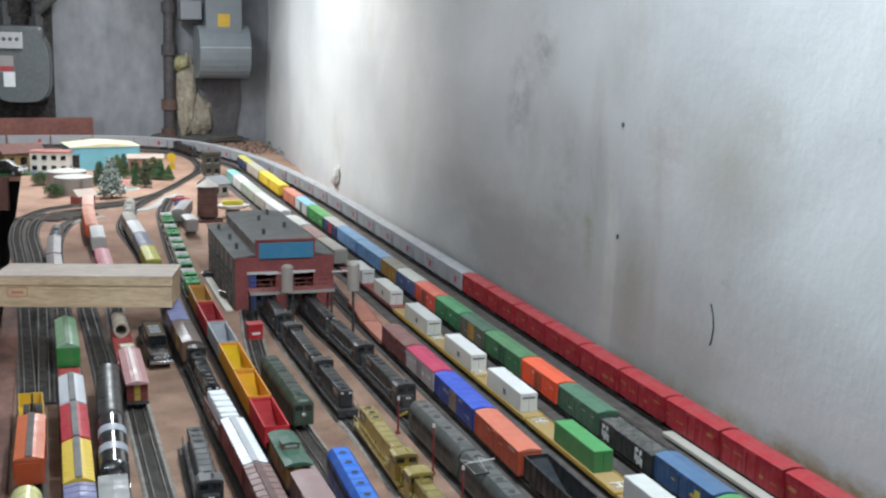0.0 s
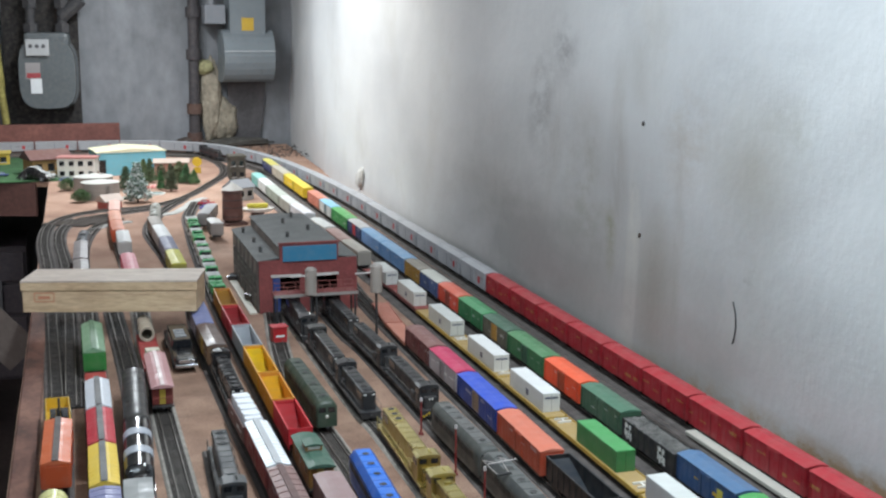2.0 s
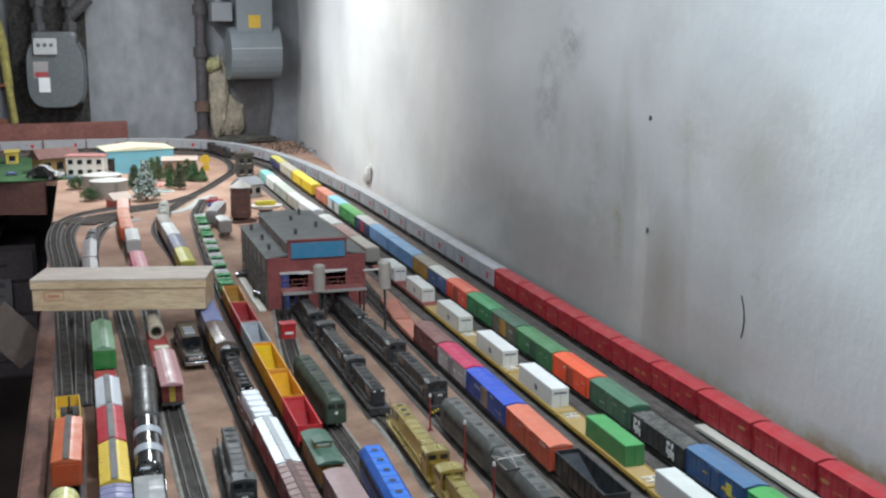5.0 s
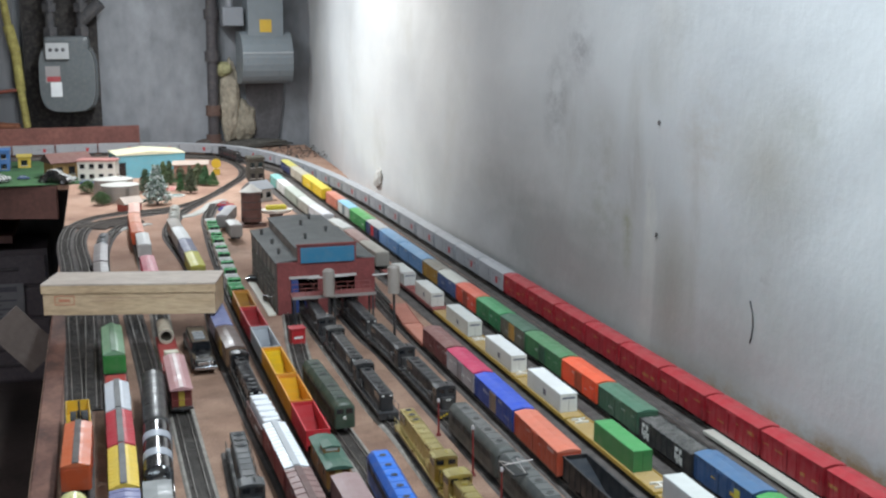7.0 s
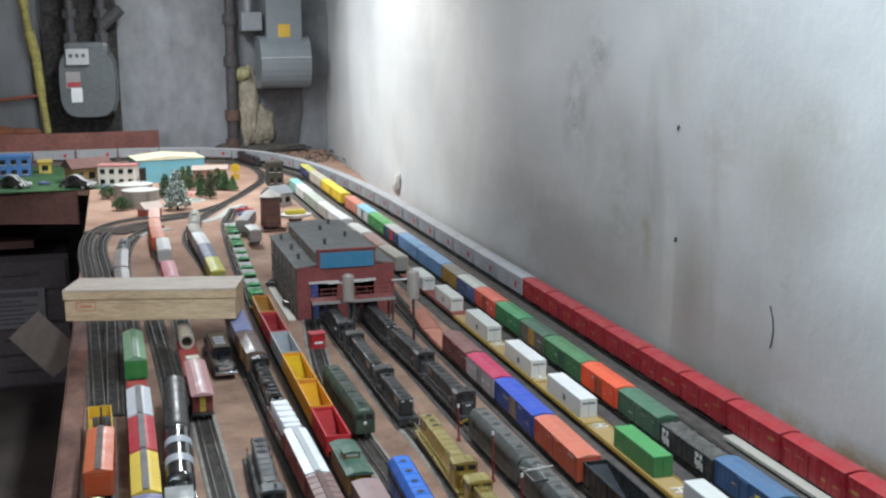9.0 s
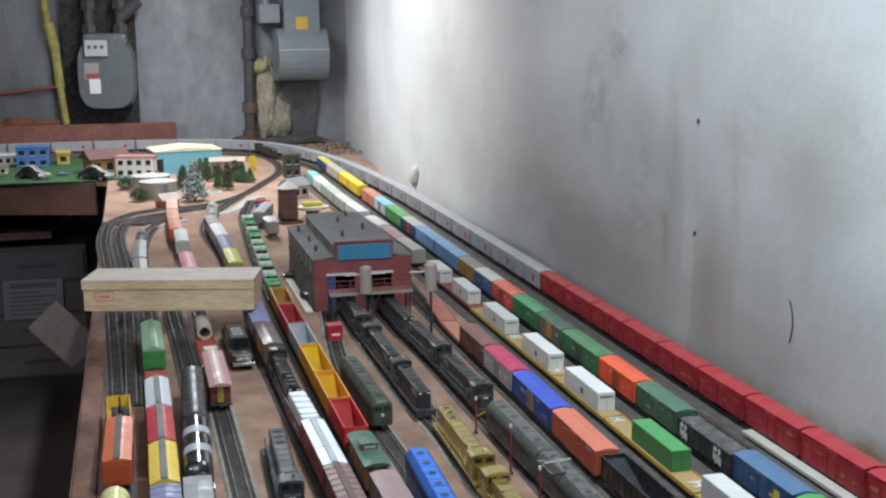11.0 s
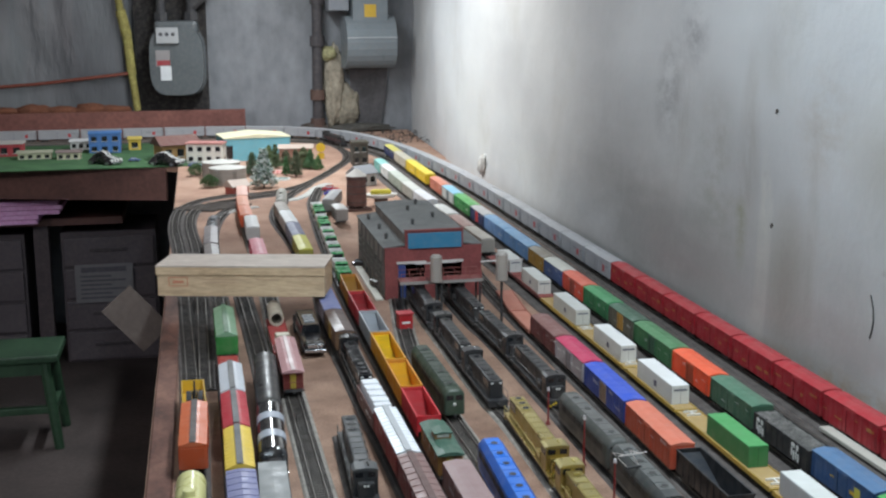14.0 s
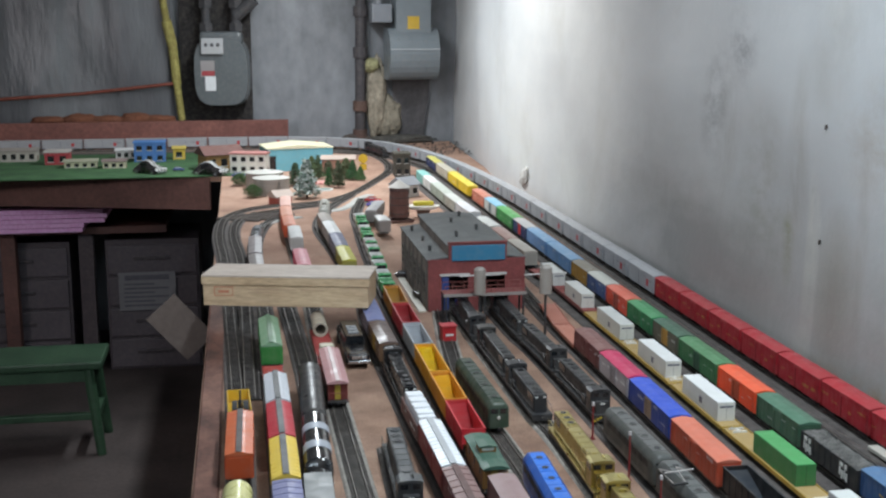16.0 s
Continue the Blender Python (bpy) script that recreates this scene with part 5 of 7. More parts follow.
for i in range(6):
    yy = y0 + 0.035 + i * 0.066
    w = part("window", B(x0 - 0.0012, x0, yy, yy + 0.036, 0.03, 0.078), GLASS_DARK(), eh)
    bm = bmesh.new()
    for k in range(4):
        box(bm, x0 - 0.002, x0 - 0.0012, yy + k * 0.0115, yy + k * 0.0115 + 0.0015, 0.03, 0.078)
    for k in range(4):
        box(bm, x0 - 0.002, x0 - 0.0012, yy, yy + 0.036, 0.03 + k * 0.0155, 0.0315 + k * 0.0155)
    part("glazing_bar", bm, paint((0.2, 0.19, 0.17)), w)
    part("pilaster", B(x0 - 0.0025, x0, yy - 0.019, yy - 0.011, 0, zl - 0.004), paint((0.16, 0.15, 0.14), 0.7), eh)
for a, b, sgn in ((x0 - 0.003, xa, 1), (xb, x1 + 0.003, -1)):
    part("side_roof", prism(bmesh.new(), [(a, zl - 0.003 if sgn > 0 else zl + 0.003), (b, zl + 0.003 if sgn > 0 else zl - 0.003), (b, zl + 0.006 if sgn > 0 else zl), (a, zl if sgn > 0 else zl + 0.006)], y0 + T, y1 + 0.003), ROOFING, eh)
part("clerestory", B(xa, xb, y0 + T, y1, zl + 0.001, zm - 0.006), surface("old_siding", [], 1, 1), eh)
part("main_roof", prism(bmesh.new(), [(xa - 0.004, zm - 0.006), (xb + 0.004, zm - 0.006), (xb + 0.004, zm - 0.004), ((xa + xb) / 2, zm), (xa - 0.004, zm - 0.004)], y0 + T, y1 + 0.003), ROOFING, eh)
part("parapet", B(xa - 0.002, xb + 0.002, y0 - 0.002, y0 + T + 0.001, zm, zm + 0.003), BRICK, eh)
sign = part("sign", B(xa + 0.006, xb - 0.004, y0 - 0.0035, y0 - 0.0002, zl - 0.003, zm - 0.004, bevel=0.0006), paint((0.04, 0.19, 0.32), 0.4), eh, "plain blue name board")
for i, (x, y) in enumerate(((0.421, 2.60), (0.424, 2.72), (0.419, 2.86), (0.48, 2.60), (0.54, 2.68), (0.50, 2.78), (0.535, 2.87))):
    z = zl + 0.001 if x < xa else zm - 0.003
    v = part("roof_vent", cyl(bmesh.new(), (x, y, z), (x, y, z + 0.010), 0.0035, seg=10), paint((0.07, 0.07, 0.07)), eh)
    part("vent_cap", cyl(bmesh.new(), (x, y, z + 0.010), (x, y, z + 0.014), 0.0055, 0.002, 10), paint((0.06, 0.06, 0.06)), v)
for a, b in ((0.431, 0.489), (0.511, 0.569)):
    part("lintel", B(a - 0.003, b + 0.003, y0 - 0.003, y0 - 0.0002, 0.0765, 0.0815), paint((0.55, 0.53, 0.5)), eh, "pale lintel bar")
part("door_leaf", B(0.432, 0.447, y0 - 0.001, y0 + 0.003, 0.001, 0.075), paint((0.02, 0.05, 0.20)), eh, "blue door leaf")
part("inner_floor", B(x0 + T, x1 - T, y0 + T, y1 - T, 0.0002, 0.0004), BALLAST(), eh)
eh.location = (0, 0, TT)

# sanding towers before the doors
for x, y, hub in ((0.485, 2.36, 0.097), (0.588, 2.233, 0.123)):
    st = thing("sanding_tower", "model sanding tower with a silver drum on a pole", "sanding tower", "sanding towers")
    part("pole", cyl(bmesh.new(), (0, 0, 0), (0, 0, hub - 0.026), 0.0025, seg=8), TRUCK(), st)
    part("drum", cyl(bmesh.new(), (0, 0, hub - 0.028), (0, 0, hub + 0.022), 0.0118, seg=20), paint((0.42, 0.38, 0.34), 0.4, 0.3), st, "weathered silver drum")
    part("drum_lid", cyl(bmesh.new(), (0, 0, hub + 0.022), (0, 0, hub + 0.026), 0.0122, 0.008, 20), paint((0.36, 0.33, 0.30), 0.4, 0.3), st)
    part("foot", B(-0.008, 0.008, -0.008, 0.008, 0.0, 0.003), paint((0.5, 0.48, 0.44)), st)
    bm = bmesh.new()
    cyl(bm, (-0.042, 0, hub + 0.010), (0.042, 0, hub + 0.010), 0.0016, seg=8)
    part("pipe_arm", bm, paint((0.55, 0.52, 0.5), 0.4), st)
    stand(st, x, y, 3)
gan = thing("service_platform", "dark red model service platform spanning the engine tracks", "platform")
part("deck", B(-0.085, 0.085, -0.022, 0.022, 0.062, 0.066), paint((0.22, 0.06, 0.055), 0.6), gan)
part("deck_edge", B(-0.086, 0.086, -0.0235, -0.022, 0.0605, 0.0665), paint((0.30, 0.27, 0.25), 0.6), gan)
for x in (-0.08, -0.0, 0.08):
    for y in (-0.018, 0.018):
        part("post", B(x - 0.0018, x + 0.0018, y - 0.0018, y + 0.0018, 0, 0.062), TRUCK(), gan)
for y in (-0.021, 0.021):
    bm = bmesh.new()
    for i in range(8):
        cyl(bm, (-0.083 + i * 0.0237, y, 0.066), (-0.083 + i * 0.0237, y, 0.082), 0.0007, seg=5)
    cyl(bm, (-0.083, y, 0.082), (0.083, y, 0.082), 0.0007, seg=5)
    part("railing", bm, paint((0.25, 0.08, 0.07)), gan)
stand(gan, 0.5, 2.40, 0)
rb = thing("red_shed", "small bright red model shed by the track", "model shed")
part("wall", B(-0.0135, 0.0135, -0.012, 0.012, 0, 0.032, bevel=0.0006), paint((0.42, 0.02, 0.025)), rb)
part("roof", B(-0.0155, 0.0155, -0.014, 0.014, 0.032, 0.0345, bevel=0.0006), paint((0.5, 0.04, 0.05)), rb)
part("sign", B(-0.008, 0.008, -0.0126, -0.012, 0.014, 0.018), WHITE_INK(), rb)
stand(rb, 0.403, 2.262, 5)
for x, y, h in ((0.520, 1.509, 0.066), (0.507, 1.350, 0.066), (0.520, 1.68, 0.052)):
    sg = thing("signal_mast", "thin red model signal mast between tracks", "signal mast", "signal masts")
    part("mast", cyl(bmesh.new(), (0, 0, 0), (0, 0, h), 0.0016, 0.0012, 8), paint((0.25, 0.03, 0.03)), sg)
    part("foot", cyl(bmesh.new(), (0, 0, 0), (0, 0, 0.004), 0.004, 0.003, 10), paint((0.2, 0.03, 0.03)), sg)
    part("lamp", cyl(bmesh.new(), (0, 0, h), (0, 0, h + 0.005), 0.0022, 0.0018, 10), paint((0.6, 0.55, 0.55), 0.3), sg)
    stand(sg, x, y)
pg = thing("pantograph", "folded wire pantograph of pale metal", "pantograph")
bm = bmesh.new()
for sx in (-1, 1):
    cyl(bm, (sx * 0.008, -0.02, 0), (sx * 0.012, 0.012, 0.009), 0.0006, seg=5)
    cyl(bm, (sx * 0.012, 0.012, 0.009), (sx * 0.009, -0.016, 0.015), 0.0006, seg=5)
part("arm", bm, paint((0.5, 0.45, 0.42), 0.35), pg)
part("contact_bar", cyl(bmesh.new(), (-0.02, -0.016, 0.0152), (0.02, -0.016, 0.0152), 0.0008, seg=6), paint((0.55, 0.5, 0.48), 0.35), pg)
part("base", B(-0.01, 0.01, -0.022, -0.018, -0.001, 0.001), TRUCK(), pg)
stand(pg, 0.530, 1.375, 10, TT + 0.0562)

# ---- carton lying across the cars ----
CARD = surface("card", [(0.3, (0.47, 0.33, 0.20)), (0.7, (0.60, 0.45, 0.29))], 8, 0.7, 0.15, 0.002, 50, (1, 6, 6))
ct = thing("carton", "long narrow tan cardboard carton lying across the cars", "box")
part("body", B(-0.164, 0.164, -0.055, 0.055, 0, 0.058, bevel=0.0012), CARD, ct)
part("lid", B(-0.1665, 0.1665, -0.0575, 0.0575, 0.058, 0.062, bevel=0.0012), surface("card_top", [(0.3, (0.46, 0.38, 0.32)), (0.7, (0.58, 0.50, 0.43))], 8, 0.7, 0.15, 0.002, 50, (1, 6, 6)), ct)
part("lid_rim", B(-0.1663, 0.1663, -0.0572, -0.0552, 0.043, 0.058), CARD, ct)
bm = bmesh.new()
for a, b, c, d in ((-0.142, -0.104, 0.020, 0.0215), (-0.142, -0.104, 0.037, 0.0385), (-0.142, -0.1405, 0.0215, 0.037), (-0.1055, -0.104, 0.0215, 0.037), (-0.134, -0.112, 0.026, 0.0315)):
    box(bm, a, b, -0.0556, -0.055, c, d)
part("printed_mark", bm, paint((0.55, 0.22, 0.13), 0.7), ct, "faint red printed emblem")
bm = bmesh.new()
for k, (a, b) in enumerate(((-0.075, 0.02), (-0.075, -0.01), (0.03, 0.075))):
    box(bm, a, b, -0.0555, -0.055, 0.033 - 0.006 * (k % 2), 0.0345 - 0.006 * (k % 2))
part("printed_line", bm, paint((0.48, 0.33, 0.22), 0.7), ct)
stand(ct, 0.111, 2.4185, -14.3, TT + 0.0570)


# ---- town at the far end ----
def tree(x, y, h, r, colour, label, snowy=False, seed=0, bushy=False):
    rnd = random.Random(seed)
    root = thing("model_tree", label, "model tree", "model trees")
    bm = cyl(bmesh.new(), (0, 0, 0), (0, 0, h * 0.9), h * 0.03, h * 0.008, 8)
    for i in range(8):
        a, z = rnd.uniform(0, 6.3), h * rnd.uniform(0.2, 0.8)
        q = r * (1 - z / h) * 0.9
        cyl(bm, (0, 0, z), (q * math.cos(a), q * math.sin(a), z + h * 0.02), h * 0.01, h * 0.003, 5)
    part("trunk", bm, paint((0.09, 0.055, 0.035), 0.8), root)
    verts, faces = [], []
    for i in range(900 if snowy else 1100):
        f = rnd.random() ** (0.8 if snowy or bushy else 1.3)
        z = h * (0.1 + 0.9 * f)
        rad = (r * (1.02 - f) if snowy else r * math.sin(math.pi * (0.25 + 0.7 * f)) if bushy else r * (1.04 - f) ** 0.8) * rnd.uniform(0.35, 1.08)
        a = rnd.uniform(0, 6.283)
        c = Vector((rad * math.cos(a), rad * math.sin(a), z))
        sz = (h if snowy else 0.75 * r + 0.35 * h) * rnd.uniform(0.05, 0.125)
        k = len(verts)
        for _ in range(4):
            verts.append(c + Vector((rnd.uniform(-1, 1), rnd.uniform(-1, 1), rnd.uniform(-0.7, 0.7))) * sz)
        faces += [(k, k + 1, k + 2), (k, k + 2, k + 3), (k, k + 3, k + 1), (k + 1, k + 3, k + 2)]
    me = bpy.data.meshes.new("crown")
    me.from_pydata([tuple(v) for v in verts], [], faces)
    me.materials.append(surface("needles_snow", [(0.42, (0.05, 0.12, 0.07)), (0.56, (0.55, 0.6, 0.58))], 120, 0.8, 0.3, 0.001, 400) if snowy else paint(colour, 0.85))
    cr = new("crown", me)
    cr.parent = root
    return stand(root, x, y)


PT = (0.04, 0.09, 0.035)
tree(0.246, 4.216, 0.13, 0.046, PT, "snow-dusted model fir tree", True, 1)
for i, (x, y, h, r) in enumerate(((0.018, 4.578, 0.045, 0.033), (0.062, 4.262, 0.045, 0.032))):
    tree(x, y, h, r, (0.07, 0.13, 0.05), "low dark green model bush beside the tank", False, i + 3, True)
for i, (x, y, h, r) in enumerate(((0.222, 4.537, 0.085, 0.032), (0.319, 4.729, 0.09, 0.024), (0.300, 4.80, 0.08, 0.03), (0.344, 4.512, 0.07, 0.017), (0.375, 4.459, 0.10, 0.024), (0.425, 4.70, 0.08, 0.04), (0.447, 4.66, 0.075, 0.028), (0.475, 4.64, 0.055, 0.022), (0.365, 4.80, 0.06, 0.03))):
    tree(x, y, h, r, (0.065 + 0.025 * (i % 3), 0.115 + 0.02 * (i % 4), 0.065), "dusty green model tree on the sandy ground", False, i + 5)



def oil_tank(x, y, r, h, turn, label):
    root = thing("oil_tank", label, "storage tank", "storage tanks")
    shell = part("wall", cyl(bmesh.new(), (0, 0, 0), (0, 0, h), r, seg=40), paint((0.36, 0.33, 0.30), 0.5), root)
    for k in range(1, 4):
        part("seam", cyl(bmesh.new(), (0, 0, h * k / 4), (0, 0, h * k / 4 + 0.0008), r + 0.0006, seg=40), paint((0.26, 0.24, 0.22), 0.6), shell)
    part("top", cyl(bmesh.new(), (0, 0, h), (0, 0, h + 0.009), r + 0.0015, 0.006, 40), paint((0.52, 0.51, 0.47), 0.5), root)
    part("hatch", cyl(bmesh.new(), (r * 0.4, 0, h + 0.004), (r * 0.4, 0, h + 0.010), 0.006, seg=12), paint((0.42, 0.41, 0.38), 0.5), root)
    lad = bmesh.new()
    for k in range(7):
        box(lad, -0.006, 0.006, -r - 0.0018, -r, 0.003 + k * h / 8, 0.0042 + k * h / 8)
    part("ladder", lad, TRUCK(), root)
    return stand(root, x, y, turn)


oil_tank(0.128, 4.345, 0.064, 0.058, 20, "squat grey model storage tank with pale conical top")
oil_tank(0.108, 4.498, 0.068, 0.060, -15, "grey model storage tank standing behind another tank")


def house(x, y, turn, w, d, h, rise, wall, roof, label, name="model_house", storeys=1, cols=3, over=0.006, flat=False, gable_front=False):
    root = thing(name, label, "model building", "model buildings of the town")
    part("wall", B(-w / 2, w / 2, -d / 2, d / 2, 0, h), paint(wall, 0.7), root)
    if flat:
        part("roof", B(-w / 2 - over, w / 2 + over, -d / 2 - over, d / 2 + over, h, h + rise), paint(roof, 0.6), root)
    elif gable_front:
        part("roof", prism(bmesh.new(), [(-w / 2 - over, h - 0.001), (w / 2 + over, h - 0.001), (w / 2 + over, h + 0.002), (0, h + rise), (-w / 2 - over, h + 0.002)], -d / 2 - over, d / 2 + over), paint(roof, 0.6), root)
    else:
        bm = prism(bmesh.new(), [(-d / 2 - over, h - 0.001), (d / 2 + over, h - 0.001), (d / 2 + over, h + 0.002), (0, h + rise), (-d / 2 - over, h + 0.002)], -w / 2 - over, w / 2 + over)
        bm.transform(pose(0, 0, 0, 0, 0, -90))
        part("roof", bm, paint(roof, 0.6), root)
    for s in range(storeys):
        z0 = h * (s + 0.3) / storeys
        z1 = h * (s + 0.75) / storeys
        for i in range(cols):
            xc = -w / 2 + w * (i + 0.5) / cols
            f = part("window", B(xc - w / cols * 0.26, xc + w / cols * 0.26, -d / 2 - 0.0012, -d / 2, z0, z1), GLASS_DARK(), root)
            part("sill", B(xc - w / cols * 0.3, xc + w / cols * 0.3, -d / 2 - 0.003, -d / 2, z0 - 0.002, z0), paint((0.6, 0.58, 0.55)), f)
    part("door", B(w / 2, w / 2 + 0.0012, -d * 0.12, d * 0.12, 0, min(h * 0.7, 0.026)), paint((0.15, 0.08, 0.05)), root)
    return stand(root, x, y, turn)


house(0.252, 5.09, 8, 0.268, 0.20, 0.092, 0.014, (0.16, 0.42, 0.50), (0.70, 0.66, 0.46), "long turquoise model factory with cream roof", "model_factory", 0, 2, 0.004, False, True)
gate = thing("factory_gate", "dark open gateway at the turquoise factory's end", "model gate", "model buildings of the town")
part("opening", B(-0.016, 0.016, -0.0015, 0.0015, 0, 0.062), GLASS_DARK(), gate)
part("frame", B(-0.019, 0.019, -0.0012, 0.0010, 0.062, 0.066), paint((0.10, 0.26, 0.31), 0.6), gate)
stand(gate, 0.150, 4.9745, 8)
house(0.415, 4.93, -6, 0.13, 0.09, 0.055, 0.014, (0.36, 0.19, 0.14), (0.46, 0.36, 0.30), "low brown model shed beside the factory", "model_shed", 1, 3)
house(0.062, 4.96, -14, 0.145, 0.08, 0.078, 0.006, (0.72, 0.70, 0.64), (0.45, 0.20, 0.18), "white two-storey model house with red roof edge", "model_house", 2, 4, 0.004, True)
house(-0.06, 5.10, 20, 0.15, 0.11, 0.065, 0.035, (0.36, 0.21, 0.08), (0.15, 0.07, 0.06), "brown model chalet with low gabled roof", "model_chalet", 1, 3, 0.012)
house(-0.36, 5.42, 0, 0.13, 0.09, 0.085, 0.006, (0.06, 0.17, 0.42), (0.07, 0.20, 0.48), "bright blue model shop building", "model_shop", 2, 3, 0.004, True)
house(-0.74, 5.38, 0, 0.10, 0.08, 0.055, 0.008, (0.36, 0.04, 0.05), (0.52, 0.48, 0.45), "red model shop with pale flat roof", "model_shop", 1, 2, 0.004, True)
house(-0.92, 5.52, 0, 0.15, 0.09, 0.05, 0.012, (0.44, 0.41, 0.36), (0.33, 0.30, 0.27), "pale model house with dark windows", "model_house", 1, 4)
house(-0.63, 5.24, 3, 0.13, 0.06, 0.03, 0.010, (0.48, 0.50, 0.34), (0.34, 0.34, 0.25), "low pale green model bungalow", "model_bungalow", 1, 4)
house(-0.49, 5.20, -3, 0.09, 0.06, 0.032, 0.010, (0.58, 0.56, 0.40), (0.22, 0.17, 0.16), "small cream model bungalow with dark roof", "model_bungalow", 1, 3)
house(-0.24, 5.48, 0, 0.05, 0.05, 0.05, 0.012, (0.60, 0.42, 0.06), (0.48, 0.36, 0.08), "tiny yellow model shed", "model_shed", 1, 1)
house(-0.47, 5.55, 0, 0.09, 0.06, 0.04, 0.01, (0.55, 0.55, 0.53), (0.60, 0.60, 0.60), "small grey-white model house", "model_house", 1, 3)
house(0.585, 4.20, 35, 0.075, 0.065, 0.042, 0.028, (0.50, 0.47, 0.44), (0.26, 0.27, 0.29), "grey-roofed white model cottage", "model_cottage", 1, 2)
house(0.15, 4.10, 30, 0.06, 0.05, 0.026, 0.022, (0.40, 0.09, 0.07), (0.50, 0.40, 0.34), "tiny red model barn with pale roof", "model_barn", 1, 1)
house(0.40, 3.70, 20, 0.03, 0.03, 0.02, 0.004, (0.40, 0.40, 0.38), (0.55, 0.55, 0.52), "little grey model hut", "model_hut", 1, 1, 0.002, True)
house(0.648, 4.75, 0, 0.06, 0.08, 0.085, 0.01, (0.06, 0.055, 0.045), (0.07, 0.065, 0.05), "dark brown model coal tower", "model_tower", 2, 2, 0.003, True)
tagged(part("grass", B(-1.88, 0.05, 4.86, 5.72, TT + 0.0005, TT + 0.004), surface("grass", [(0.3, (0.025, 0.07, 0.03)), (0.7, (0.06, 0.15, 0.055))], 12, 0.9, 0.5, 0.003, 300)), "dark green painted grass of the model town", "grass", kind="stuff")

wt = thing("water_tower", "brown wooden model water tower with grey conical roof", "water tower")
for i in range(6):
    a = i * math.pi / 3
    part("post", cyl(bmesh.new(), (0.022 * math.cos(a), 0.022 * math.sin(a), 0), (0.020 * math.cos(a), 0.020 * math.sin(a), 0.035), 0.003, seg=6), paint((0.07, 0.04, 0.035), 0.8), wt)
part("base", B(-0.036, 0.036, -0.036, 0.036, 0, 0.006), paint((0.11, 0.055, 0.045), 0.8), wt)
tub = part("tub", cyl(bmesh.new(), (0, 0, 0.012), (0, 0, 0.085), 0.031, 0.029, 28), paint((0.13, 0.06, 0.05), 0.7), wt)
for z in (0.02, 0.042, 0.06, 0.078):
    part("hoop", cyl(bmesh.new(), (0, 0, z), (0, 0, z + 0.0015), 0.0318, seg=28), TRUCK(), tub)
part("roof", cyl(bmesh.new(), (0, 0, 0.085), (0, 0, 0.103), 0.034, 0.002, 28), paint((0.50, 0.48, 0.45), 0.6), wt)
stand(wt, 0.497, 3.68, 10)
wt.scale = (1, 1, 1.24)

cr = thing("merry_boat", "white model boat shape with yellow cargo on a stand", "model boat")
part("hull", cyl(bmesh.new(), (0, 0, 0.028), (0, 0, 0.038), 0.03, 0.036, 28), paint((0.75, 0.74, 0.70), 0.4), cr, "white rim")
part("cargo", B(-0.022, 0.022, -0.012, 0.012, 0.038, 0.052, bevel=0.005), paint((0.60, 0.50, 0.04), 0.4), cr, "yellow hump")
part("stem", cyl(bmesh.new(), (0, 0, 0), (0, 0, 0.028), 0.012, 0.016, 12), paint((0.15, 0.09, 0.07)), cr)
stand(cr, 0.580, 3.735)
cr.scale = (1.45, 1, 1)
ys = thing("yellow_sign", "small yellow model trackside sign board", "sign")
part("post", cyl(bmesh.new(), (0, 0, 0), (0, 0, 0.03), 0.002, seg=6), TRUCK(), ys)
part("board", cyl(bmesh.new(), (0, -0.003, 0.046), (0, 0.003, 0.046), 0.019, seg=20), paint((0.70, 0.45, 0.03), 0.4), ys)
part("foot", B(-0.014, 0.014, -0.008, 0.008, 0, 0.024), paint((0.60, 0.38, 0.03), 0.5), ys)
stand(ys, 0.52, 4.98, 0)
hood_loco(0.60, 5.62, 0.66, 5.35, BLACK, None, True, "black model locomotive at the far curve", (0.2, 0.03, 0.03))


